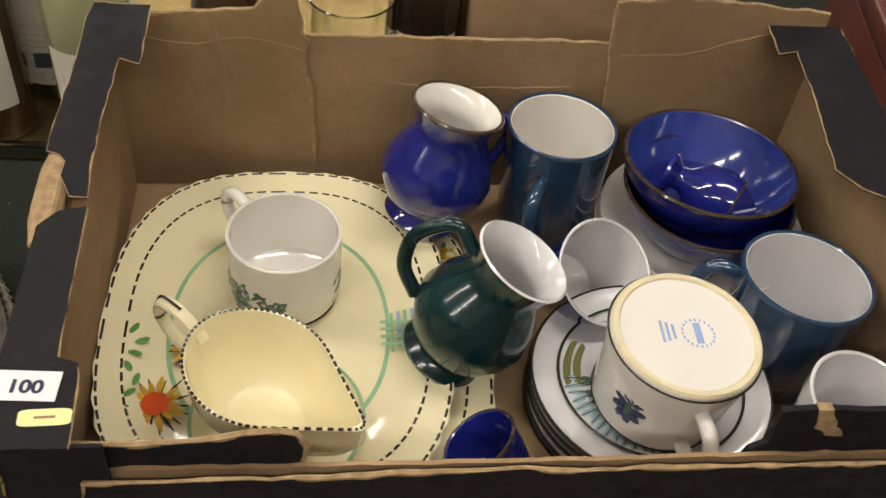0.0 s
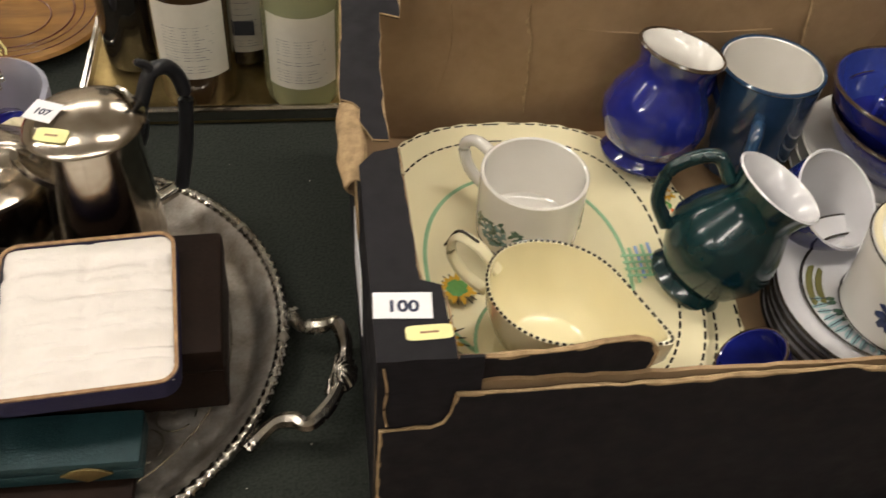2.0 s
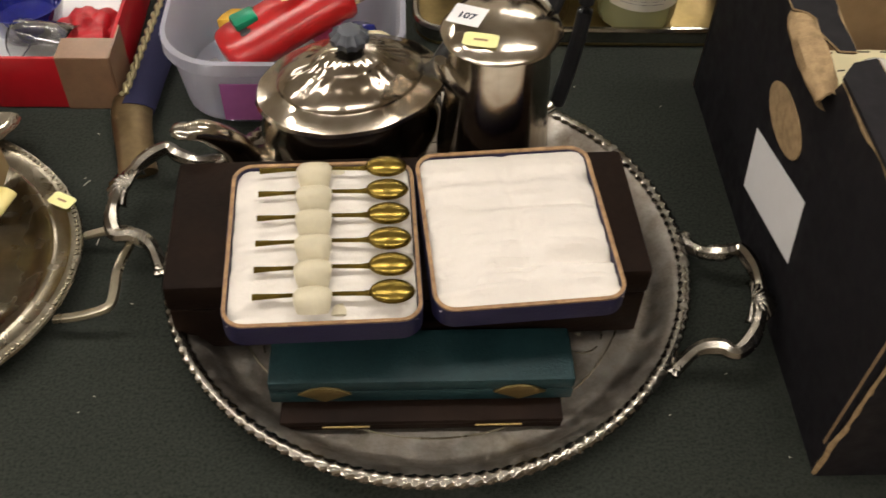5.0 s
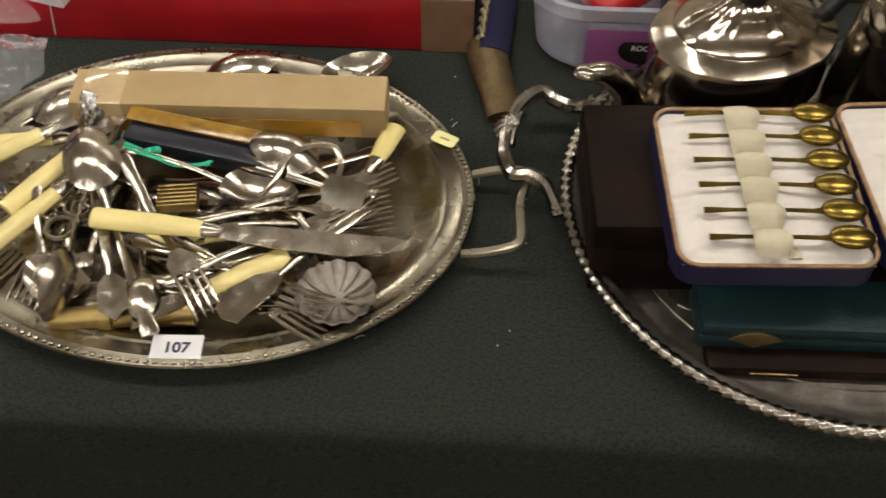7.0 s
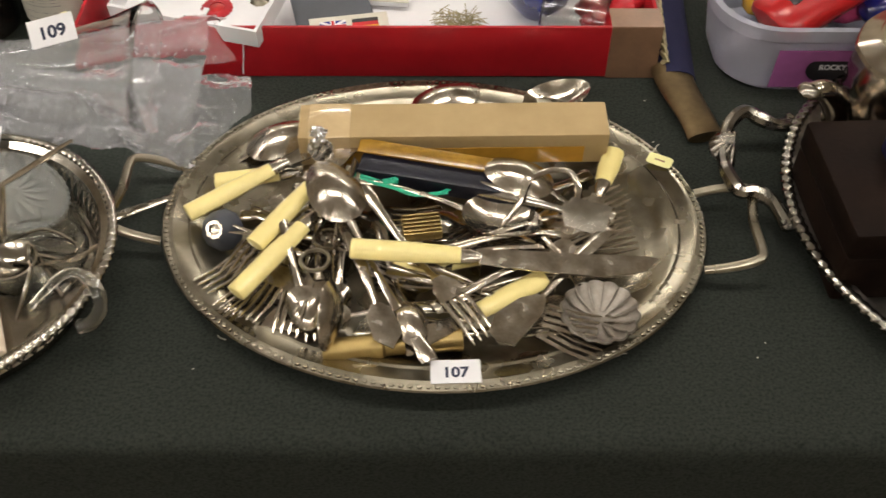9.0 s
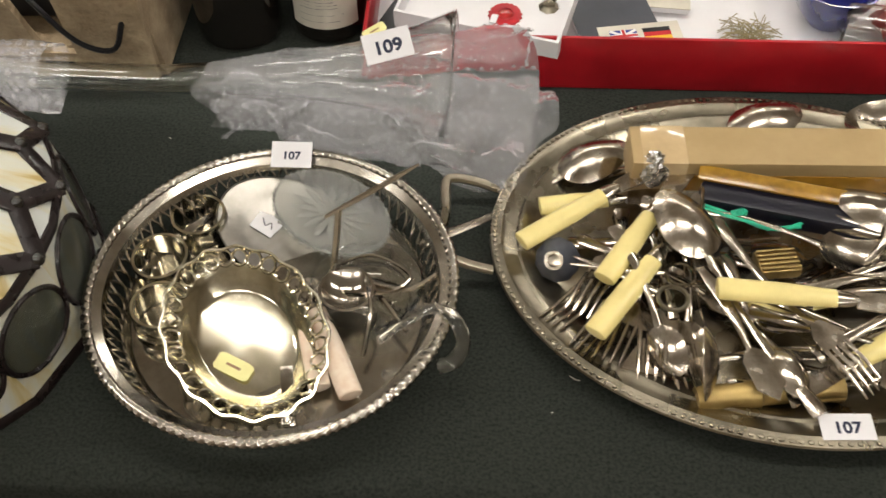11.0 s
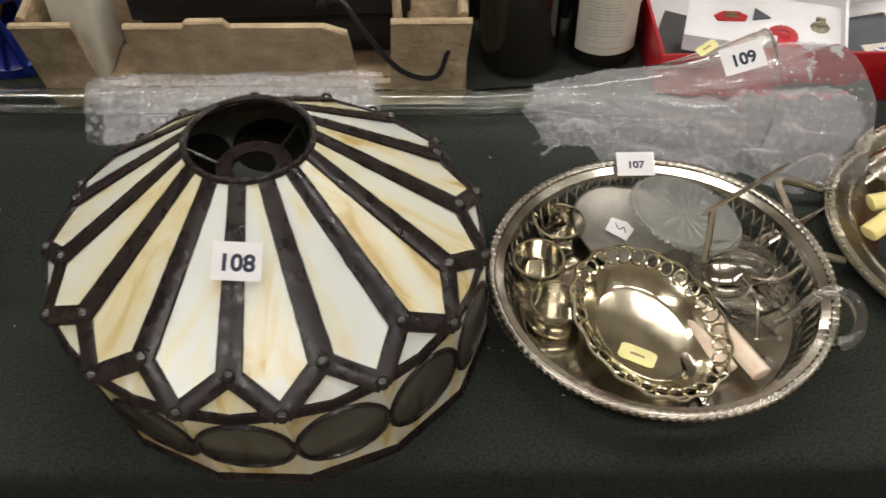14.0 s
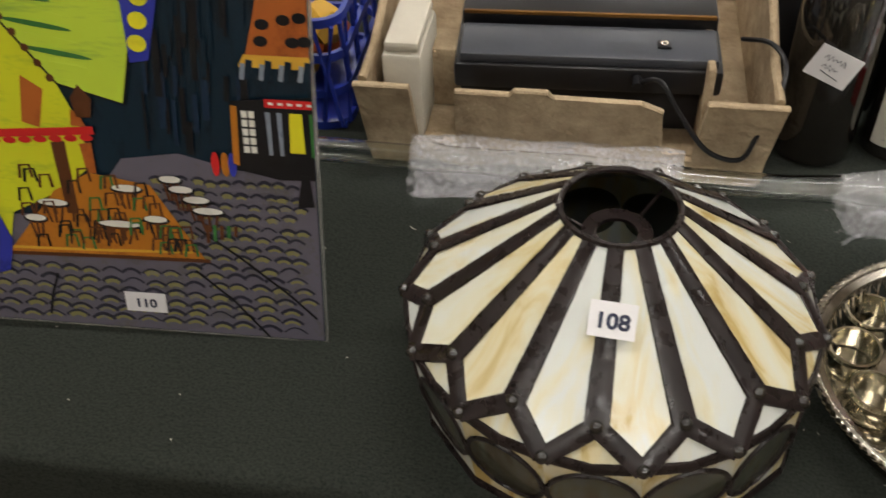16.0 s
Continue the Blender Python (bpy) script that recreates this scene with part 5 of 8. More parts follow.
part("handle", loop_handle([(0.044, 0, 0.140), (0.056, 0, 0.172), (0.068, 0, 0.194), (0.086, 0, 0.190), (0.096, 0, 0.160), (0.090, 0, 0.105), (0.078, 0, 0.056)], 0.0070, 1.0), BLACK_PLASTIC, cp, "black curved handle")
part("thumb_rest", sweep(smooth_line([(0.068, 0, 0.195), (0.063, 0, 0.204), (0.055, 0, 0.210)], 4), [0.0065, 0.006, 0.0052, 0.0045, 0.0042, 0.004, 0.0038, 0.0034, 0.002], 8), BLACK_PLASTIC, cp, "curled black thumb rest")
part("handle_socket", sweep([(0.046, 0, 0.052), (0.07, 0, 0.056)], 0.0075, 10), SILVER, cp)
ticket("107", pose(-0.350, 0.762, 0.1835, 6, -6, -28), 0.027, 0.022, True)
sticker(pose(-0.341, 0.737, 0.1795, 12, -4, -16), 0.027, 0.0135)


# ---- cutlery ----
def bowl_shape(bm, L, w, depth, at=(0, 0, 0)):
    """A spoon bowl reaching along +x from the given place, hollow side up."""
    n, k = 18, 5
    top, low = [], []
    for ring in range(k + 1):
        f = ring / k
        a, b = [], []
        for i in range(n):
            t = 2 * math.pi * i / n
            x = L / 2 + f * L / 2 * math.cos(t) * (1.0 + 0.06 * math.cos(t))
            y = f * w / 2 * math.sin(t) * (1 - 0.12 * math.cos(t))
            z = -depth * (1 - f * f)
            a.append(bm.verts.new((at[0] + x, at[1] + y, at[2] + z)))
            b.append(bm.verts.new((at[0] + x, at[1] + y, at[2] + z - 0.0009)))
        top.append(a), low.append(b)
    for rows in (top, low):
        for a, b in zip(rows[1:], rows[2:]):
            for i in range(n):
                bm.faces.new((a[i], a[(i + 1) % n], b[(i + 1) % n], b[i]))
        bm.faces.new(rows[1])
        for v in rows[0]:
            bm.verts.remove(v)
    for i in range(n):
        bm.faces.new((top[-1][i], top[-1][(i + 1) % n], low[-1][(i + 1) % n], low[-1][i]))
    return bm


def spoon(L=0.17, bowl=0.055, w=0.036, depth=0.009, arch=0.008):
    bm = bmesh.new()
    h = L - bowl
    pts = [(-h, 0, 0.002), (-h * 0.85, 0, 0.003), (-h * 0.5, 0, 0.003 + arch * 0.7), (-h * 0.2, 0, 0.002 + arch * 0.5), (0.002, 0, 0.0)]
    sweep(smooth_line(pts, 4), [0.0062, 0.0068, 0.0066, 0.006, 0.0054, 0.0048, 0.0042, 0.0038, 0.0034, 0.003, 0.0027, 0.0025, 0.0024, 0.0025, 0.0027, 0.003, 0.0034], 8, bm, flat=0.28)
    return bowl_shape(bm, bowl, w, depth)


def fork(L=0.17, tines=0.042, w=0.022):
    bm = bmesh.new()
    h = L - tines - 0.022
    pts = [(-h, 0, 0.002), (-h * 0.85, 0, 0.003), (-h * 0.5, 0, 0.008), (-h * 0.15, 0, 0.006), (0.0, 0, 0.002)]
    sweep(smooth_line(pts, 4), [0.006, 0.0066, 0.0064, 0.0058, 0.0052, 0.0046, 0.004, 0.0036, 0.0032, 0.003, 0.0028, 0.0027, 0.0028, 0.003, 0.0034, 0.004, 0.005], 8, bm, flat=0.28)
    slab([(0, -0.004), (0.010, -w / 2), (0.022, -w / 2), (0.022, w / 2), (0.010, w / 2), (0, 0.004)], 0.0, 0.0018, bm)
    for k in range(4):
        y = (k - 1.5) * w / 3.6
        sweep([(0.020, y, 0.001), (0.020 + tines * 0.5, y, 0.0005), (0.020 + tines * 0.9, y, 0.004), (0.020 + tines, y, 0.005)], [0.0019, 0.0017, 0.0013, 0.0006], 6, bm, flat=0.7)
    return bm


def blade(L=0.13, w=0.02, curve=0.35):
    out = [(0, -w * 0.3), (L * 0.3, -w * 0.46), (L * 0.7, -w * 0.5), (L * 0.92, -w * 0.2), (L, w * curve), (L * 0.93, w * 0.42), (L * 0.6, w * 0.36), (L * 0.2, w * 0.34), (0, w * 0.3)]
    return slab(out, -0.0006, 0.0006)


def handled_knife(m, hl=0.082, bl=0.13, mat=BONE, label="table knife with cream coloured handle", w=0.019, hw=0.0088):
    t = thing("table_knife", label, "knife", m, "loose cutlery")
    part("handle", sweep(smooth_line([(-hl, 0, 0), (-hl * 0.97, 0, 0), (-hl * 0.8, 0, 0), (-hl * 0.3, 0, 0), (0, 0, 0)], 4), [hw * 0.45, hw * 0.75, hw * 0.92, hw, hw * 1.02] + [hw * 1.03] * 7 + [hw * 0.96, hw * 0.92, hw * 0.88, hw * 0.85, hw * 0.82], 12, flat=0.62), mat, t)
    if bl > 0:
        part("ferrule", sweep([(0, 0, 0), (0.008, 0, 0), (0.016, 0, 0)], [0.0068, 0.0062, 0.0035], 10, flat=0.7), STEEL, t)
        part("blade", blade(bl, w), STEEL, t, "worn steel blade", m=pose(0.014, 0, 0))
    return t


SPOON_A = spoon(0.20, 0.066, 0.044, 0.011)
SPOON_ME = link_mesh("table_spoon", SPOON_A, STEEL).data
bpy.data.objects.remove(bpy.data.objects["table_spoon"])
FORK_ME = link_mesh("table_fork", fork(), STEEL).data
bpy.data.objects.remove(bpy.data.objects["table_fork"])
TEA_ME = link_mesh("tea_spoon", spoon(0.13, 0.042, 0.027, 0.006), STEEL).data
bpy.data.objects.remove(bpy.data.objects["tea_spoon"])


SHORT_ME = link_mesh("dessert_spoon", spoon(0.115, 0.062, 0.042, 0.011), STEEL).data
bpy.data.objects.remove(bpy.data.objects["dessert_spoon"])


def put(name, me, label, category, m):
    ob = new(name, me)
    ob.matrix_basis = m
    return tagged(ob, label, category, "loose cutlery")


# main knives with cream handles
handled_knife(pose(-0.861, 0.590, 0.047, 8, 2, -3), 0.085, 0.138, w=0.0225)
handled_knife(pose(-1.019, 0.694, 0.038, 0, -6, 34), 0.079, 0.05)
handled_knife(pose(-1.014, 0.699, 0.028, 0, -2, 8), 0.055, 0.045, label="short table knife with cream coloured handle")
handled_knife(pose(-0.984, 0.670, 0.042, 0, -6, 56), 0.071, 0.06)
handled_knife(pose(-0.986, 0.627, 0.040, 0, -7, 53), 0.078, 0.06)
handled_knife(pose(-0.849, 0.550, 0.028, 0, 4, 210), 0.061, 0.05)
handled_knife(pose(-0.740, 0.686, 0.031, 0, 5, 250), 0.038, 0.05, label="small knife with cream coloured handle")
handled_knife(pose(-0.845, 0.615, 0.016, 0, 2, 12), 0.07, 0.09, label="table knife half hidden under the pile")
# spoons
put("serving_spoon", SPOON_ME, "large steel serving spoon, bowl down", "spoon", pose(-0.946, 0.622, 0.049, 180, -8, 118))
put("serving_spoon", SPOON_ME, "long steel spoon lying across the pile", "spoon", pose(-0.956, 0.568, 0.042, 105, 9, -96) @ Matrix.Diagonal((0.86, 0.86, 0.86, 1)))
put("serving_spoon", SPOON_ME, "polished steel serving spoon, bowl up", "spoon", pose(-0.861, 0.648, 0.040, 0, 0, -16))
put("dessert_spoon", SHORT_ME, "dark dessert spoon beside the box", "spoon", pose(-0.784, 0.662, 0.044, 180, -6, 156))
put("serving_spoon", SPOON_ME, "silver spoon under the long box", "spoon", pose(-0.905, 0.782, 0.026, 180, -8, 18))
put("serving_spoon", SPOON_ME, "silver spoon resting on the tray rim", "spoon", pose(-0.802, 0.789, 0.024, 0, -8, 22))
put("serving_spoon", SPOON_ME, "worn silver spoon by the tray's edge", "spoon", pose(-1.050, 0.735, 0.016, 180, -6, 30))
put("tea_spoon", TEA_ME, "small steel tea spoon", "spoon", pose(-0.905, 0.560, 0.028, 180, 0, -75))
put("tea_spoon", TEA_ME, "small steel tea spoon", "spoon", pose(-0.775, 0.590, 0.022, 0, 0, 15))
put("tea_spoon", TEA_ME, "small steel tea spoon", "spoon", pose(-0.986, 0.577, 0.028, 0, 6, -73))
# forks
for x, y, z, rx, ry, rz in ((-0.785, 0.628, 0.030, 0, 0, 12), (-0.782, 0.615, 0.026, 0, 0, 6), (-0.786, 0.606, 0.022, 0, 0, -8), (-0.780, 0.648, 0.028, 0, 0, 24), (-0.790, 0.600, 0.034, 0, 0, 30),
                            (-0.879, 0.572, 0.043, 180, 6, -55), (-0.818, 0.556, 0.026, 0, 0, -20), (-0.812, 0.548, 0.022, 0, 0, -34), (-0.835, 0.540, 0.024, 180, 0, 5), (-0.800, 0.565, 0.018, 0, 0, -12),
                            (-1.000, 0.602, 0.020, 0, 0, 246), (-1.008, 0.606, 0.018, 0, 0, 236), (-0.985, 0.596, 0.022, 180, 0, 262), (-1.022, 0.626, 0.016, 0, 0, 228), (-1.012, 0.645, 0.024, 180, 0, 240), (-0.972, 0.588, 0.018, 0, 0, 275)):
    put("table_fork", FORK_ME, "steel table fork in the heap", "fork", pose(x, y, z, rx, ry, rz))
rr = random.Random(77)
made = 0
while made < 11:
    x, y, rz = -0.885 + rr.uniform(-0.13, 0.13), 0.612 + rr.uniform(-0.085, 0.06), rr.uniform(0, 360)
    me, nm, lb, cat, fore, aft = rr.choice(((FORK_ME, "table_fork", "tarnished fork low in the heap", "fork", 0.064, 0.108), (TEA_ME, "tea_spoon", "tarnished tea spoon low in the heap", "spoon", 0.042, 0.09)))
    c, q = math.cos(radians(rz)), math.sin(radians(rz))
    ends = [((x + c * d + 0.883) / 0.185, (y + q * d - 0.660) / 0.138) for d in (fore, -aft)]
    if max(math.hypot(*e) for e in ends) > 1:
        continue
    put(nm, me, lb, cat, pose(x, y, 0.009 + 0.008 * rr.random(), 180 * rr.randint(0, 1), 0, rz))
    made += 1


def server_head(name, label, m, out, mat=STEEL, holes=0):
    t = thing(name, label, "server", m, "loose cutlery")
    part("head", slab(out, -0.0006, 0.0008), mat, t)
    part("handle", sweep(smooth_line([(0.0, 0, 0), (-0.03, 0, 0.004), (-0.09, 0, 0.002)], 4), [0.0025, 0.0025, 0.003, 0.0035, 0.004, 0.005, 0.006, 0.0064, 0.005], 8, flat=0.3), mat, t)
    return t


bm = bmesh.new()
st = thing("shell_server", "round pierced silver sifter spoon with shell bowl", "server", pose(-0.757, 0.549, 0.018, 0, 0, 118), "loose cutlery")
part("bowl", lathe([(0, 0.003), (0.010, 0.0035), (0.021, 0.0075), (0.0275, 0.014), (0.0285, 0.0125), (0.022, 0.0055), (0, 0.001)], 56, wave=lambda a, r, z: 0.075 * abs(math.cos(7 * a)) * (r > 0.009)), WELL_SILVER, st, "dark fluted bowl")
for k in range(14):
    a = math.pi * k / 7 + math.pi / 14
    part("flute", sweep([(q * math.cos(a), q * math.sin(a), z) for q, z in ((0.007, 0.0044), (0.014, 0.0066), (0.0205, 0.0092), (0.0262, 0.0150))], [0.0005, 0.0009, 0.0011, 0.0007], 5), WELL_SILVER, st)
part("handle", sweep(smooth_line([(0.028, 0, 0.012), (0.06, 0, 0.018), (0.10, 0, 0.012)], 4), 0.003, 8, flat=0.5), STEEL, st)
server_head("cake_slice", "broad steel cake slice", pose(-0.800, 0.560, 0.034, 0, 0, 230), [(0, -0.004), (0.012, -0.012), (0.035, -0.017), (0.052, -0.010), (0.055, 0), (0.05, 0.012), (0.012, 0.010), (0, 0.004)])
server_head("butter_knife", "broad old butter knife", pose(-0.925, 0.553, 0.034, 0, 4, -70), [(0, -0.004), (0.008, -0.010), (0.03, -0.011), (0.042, 0.0), (0.03, 0.011), (0.008, 0.010), (0, 0.004)])
server_head("fish_slice", "flat silver fish slice half under other cutlery", pose(-0.945, 0.555, 0.018, 0, 0, 185), [(0, -0.004), (0.01, -0.016), (0.05, -0.02), (0.07, 0.004), (0.04, 0.014), (0.01, 0.012), (0, 0.004)])
server_head("butter_knife", "bright steel knife blade standing on edge", pose(-0.778, 0.642, 0.043, 38, 0, -20), [(0, -0.004), (0.004, -0.012), (0.036, -0.013), (0.037, 0.012), (0.004, 0.012), (0, 0.004)], SILVER)

# long cardboard box, cased penknife, ribbon, small brass objects
t = thing("long_carton", "long plain brown cardboard carton with clear tape", "box", pose(-0.866, 0.733, 0.028, 4, 0, 1))
part("carton_body", block(0.262, 0.040, 0.034, 0.0015), material("yellowed_card", (0.44, 0.32, 0.155), 0.6, color2=(0.36, 0.25, 0.11), scale=14, bump=0.2, bump_scale=80), t)
part("clear_tape", block(0.036, 0.0412, 0.0352, 0.0016, at=(-0.105, 0, -0.0006)), material("clear_tape", (0.60, 0.45, 0.25), 0.12, coat=0.8, var=0.2, scale=30), t, "glossy tape round the end")
part("amber_film", block(0.205, 0.0008, 0.018, 0.0, at=(0.008, -0.0212, 0.003)), material("amber_film", (0.62, 0.32, 0.04), 0.12, coat=0.8, var=0.5, scale=14), t, "amber cellophane along its front")
rr = random.Random(5)
bm = bmesh.new()
bmesh.ops.create_icosphere(bm, subdivisions=3, radius=1.0)
for v in bm.verts:
    v.co *= 1 + 0.35 * noise.noise(v.co * 2.6)
bmesh.ops.scale(bm, vec=(0.0105, 0.006, 0.0155), verts=bm.verts)
solid("foil_wrap", bm, material("crumpled_foil", (0.75, 0.75, 0.76), 0.15, 1.0, bump=0.8, bump_scale=140, distance=0.003), "crumpled scrap of silver foil on the carton", "foil", pose(-0.979, 0.710, 0.052, -20, 0, 0), sharp=15)
t = thing("razor_case", "slim black case with an amber lined open lid", "case", pose(-0.871, 0.676, 0.034, 0, 2, -11))
part("tray_half", block(0.150, 0.022, 0.016, 0.003), material("dark_case_leather", (0.006, 0.006, 0.015), 0.4, var=0.4, scale=60, bump=0.3, bump_scale=300), t, "dark navy case half")
part("lid_half", block(0.150, 0.014, 0.0028, 0.001, at=(-0.004, 0.015, 0.0175), rot=pose(0, 0, 0, 12)), material("amber_lining", (0.44, 0.24, 0.03), 0.25, var=0.6, scale=24, coat=0.5), t, "amber lined lid")
TEAL = material("green_ribbon", (0.02, 0.42, 0.24), 0.4, var=0.2, scale=60)
t = thing("green_tie", "bright green string tied in a knot", "string", pose(-0.917, 0.668, 0.043))
part("strand", sweep(smooth_line([(-0.032, 0.012, 0.004), (-0.016, 0.004, 0.005), (0, -0.003, 0.004), (0.02, -0.010, 0.001), (0.046, -0.006, 0.0)], 5), 0.0022, 6, flat=0.6), TEAL, t)
part("strand", sweep(smooth_line([(-0.030, 0.008, 0.003), (-0.012, -0.002, 0.006), (0.008, -0.008, 0.005), (0.03, -0.012, 0.002), (0.05, -0.001, 0.0)], 5), 0.0018, 6, flat=0.6), TEAL, t)
part("knot", beads(3, lambda i: Matrix.Translation((-0.004 + 0.003 * i, 0.001 * i, 0.005)), (0.0045, 0.004, 0.004)), TEAL, t)
t = thing("brass_tube", "ringed brass telescopic tube", "tube", pose(-0.912, 0.528, 0.0165, 0, 0, 7))
part("barrel", lathe([(0, -0.052), (0.0085, -0.052), (0.0095, -0.046), (0.0095, -0.018), (0.0105, -0.016), (0.0105, -0.008), (0.008, -0.006), (0.008, 0.02), (0.0092, 0.022), (0.0092, 0.044), (0.0098, 0.046), (0.0098, 0.052), (0, 0.052)], 28), BRASS, t, m=pose(0, 0, 0, 0, 90, 0))
t = thing("brass_clip", "ribbed square brass clip", "clip", pose(-0.892, 0.632, 0.028, 0, 0, 8))
part("clip_body", block(0.032, 0.022, 0.010, 0.002), BRASS, t)
for k in range(5):
    part("rib", block(0.030, 0.0022, 0.003, 0.0008, at=(0, -0.0085 + 0.0042 * k, 0.0095)), BRASS, t)
t = thing("scissors", "old steel scissors, handles uppermost", "scissors", pose(-0.970, 0.606, 0.036, 0, 0, -20))
for s in (1, -1):
    part("finger_loop", sweep([(0.011 * math.cos(2 * math.pi * k / 20), s * 0.012 + 0.011 * math.sin(2 * math.pi * k / 20), 0) for k in range(21)], 0.0018, 6), TARNISH, t)
    part("scissor_blade", sweep([(-0.010, s * 0.010, 0), (-0.035, s * 0.004, -0.002), (-0.08, -s * 0.004, -0.006)], [0.0025, 0.0035, 0.001], 6, flat=0.4), STEEL, t)
t = thing("bottle_stopper", "dark grey metal stopper with hollow end", "stopper", pose(-1.055, 0.643, 0.018, 40, -20, 0))
part("collar", lathe([(0.005, 0.016), (0.008, 0.016), (0.016, 0.008), (0.018, 0.0), (0, -0.002)], 10), GREY_PLASTIC, t)
part("mouth", lathe([(0, 0.0125), (0.0045, 0.013), (0.005, 0.0165), (0.0075, 0.0165)], 20), STEEL, t)
t = thing("hooked_spoon", "silver ladle with curled handle end", "ladle", pose(-0.815, 0.648, 0.044))
part("curl", sweep(smooth_line([(-0.012, -0.016, -0.006), (0.0, -0.006, 0.004), (0.01, 0.016, 0.01), (0.026, 0.026, 0.012), (0.044, 0.026, 0.010), (0.05, 0.012, 0.004), (0.046, -0.004, -0.006)], 6), 0.003, 8, flat=0.6), STEEL, t)
ticket("107", pose(-0.8655, 0.5005, 0.0216, 3, 0, 2), 0.0365, 0.0195)
sticker(pose(-0.686, 0.722, 0.0225, 0, 0, -28), 0.022, 0.014)

# ---- things in the gallery tray ----
bm = bmesh.new()
dm = pose(-1.284, 0.560, 0.014, 10, 6, 0)
dish = thing("bonbon_dish", "oval gilt silver dish with pierced rim", "dish", dm @ pose(0, 0, 0, 0, 0, -58))
part("bowl", lathe([(0, 0.0), (0.57, 0.0), (0.62, 0.0012), (0.74, 0.011), (0.83, 0.0155), (0.84, 0.0142), (0.75, 0.0092), (0.63, -0.0005), (0.57, -0.0015), (0, -0.0015)], 64, 0.073, 0.056), GILT, dish)
part("rim", sweep([(0.070 * (1 + 0.02 * math.cos(16 * a)) * math.cos(a), 0.056 * (1 + 0.02 * math.cos(16 * a)) * math.sin(a), 0.0225) for a in [2 * math.pi * k / 128 for k in range(129)]], 0.0014, 6), GILT, dish)
for k in range(30):
    a = 2 * math.pi * k / 30
    c = Vector((0.0635 * math.cos(a), 0.0495 * math.sin(a), 0.0188))
    om = Matrix.Translation(c) @ pose(0, 0, 0, 0, 0, math.degrees(a)) @ pose(0, 0, 0, 0, -35, 0)
    part("pierced_loop", sweep([(0.0062 * math.cos(2 * math.pi * i / 12), 0.0052 * math.sin(2 * math.pi * i / 12), 0) for i in range(13)], 0.0011, 5), GILT, dish, m=om)
sticker(pose(-1.291, 0.540, 0.0125, 10, 6, -24), 0.029, 0.014)


def napkin_ring(m, label):
    t = thing("napkin_ring", label, "ring", m, "silver rings")
    part("band", lathe([(0.019, 0.0), (0.0215, 0.0), (0.0225, 0.003), (0.0215, 0.005), (0.0215, 0.017), (0.0225, 0.019), (0.0215, 0.022), (0.0195, 0.022), (0.019, 0.0)], 40), GILT, t)
    return t


napkin_ring(pose(-1.340, 0.672, 0.0065, 0, 0, 0), "bright silver napkin ring standing on the tray")
napkin_ring(pose(-1.361, 0.630, 0.0065, 4, 0, 0), "bright silver napkin ring standing on the tray")
napkin_ring(pose(-1.352, 0.582, 0.0065, 0, 4, 0), "bright silver napkin ring standing beside the dish")
vessel("pewter_dish", "flat grey pewter dish leaning on the tray wall", "dish", pose(-1.270, 0.668, 0.010, 8, 12, -30), [(0.03, 0.0), (0.035, 0.001), (0.040, 0.003), (0.056, 0.005)], DARK_SILVER, material("pewter", (0.34, 0.32, 0.285), 0.36, 0.9, var=0.4, scale=20), 0.0016, sx=1.12, sy=0.80, floor_z=0.0015)
note = thing("paper_scrap", "torn white paper scrap with a pencil scrawl", "paper", pose(-1.287, 0.674, 0.0165, 8, 12, -22))
part("paper", slab([(-0.011, -0.008), (0.009, -0.010), (0.012, 0.004), (0.004, 0.009), (-0.010, 0.007)], 0, 0.0004), PAPER, note)
part("scrawl", sweep(smooth_line([(-0.005, 0.003, 0.0005), (0.0, -0.002, 0.0005), (0.003, 0.002, 0.0005), (0.006, -0.003, 0.0005)], 4), 0.0005, 4), GREY_PLASTIC, note)
cst = vessel("glass_coaster", "frosted pressed glass coaster with star pattern", "coaster", pose(-1.234, 0.674, 0.0265, 6, 12, -24) @ Matrix.Diagonal((1.08, 0.80, 1, 1)), [(0.034, 0.0), (0.038, 0.001), (0.042, 0.004), (0.045, 0.0075)], FROST, FROST, 0.003, floor_z=0.004)
for k in range(16):
    a = 2 * math.pi * k / 16
    part("cut_ray", sweep([(0.004 * math.cos(a), 0.004 * math.sin(a), 0.0052), (0.02 * math.cos(a), 0.02 * math.sin(a), 0.0056), (0.03 * math.cos(a), 0.03 * math.sin(a), 0.0052)], [0.001, 0.003, 0.0008], 5, flat=0.4), FROST, cst)
part("beaded_edge", beads(48, lambda i: Matrix.Translation((0.045 * math.cos(i * math.pi / 24), 0.045 * math.sin(i * math.pi / 24), 0.0065)), (0.0022, 0.0022, 0.0018)), FROST, cst)
handled_knife(pose(-1.236, 0.588, 0.018, 0, 2, 114), 0.082, 0.02, PEARL, "fruit knife with pink pearl handle", hw=0.0085)
handled_knife(pose(-1.245, 0.584, 0.015, 0, 2, 107), 0.066, 0.02, PEARL, "small knife with pearl handle beside another", hw=0.0078)
t = thing("silver_tongs", "thin silver sugar tongs lying on the tray", "tongs", pose(-1.249, 0.518, 0.010, 0, 0, 100))
part("arm", block(0.05, 0.009, 0.0015, 0.0005), SILVER, t)
t = thing("long_skewer", "slim steel buttonhook rising from the tray", "hook", pose(0, 0, 0))
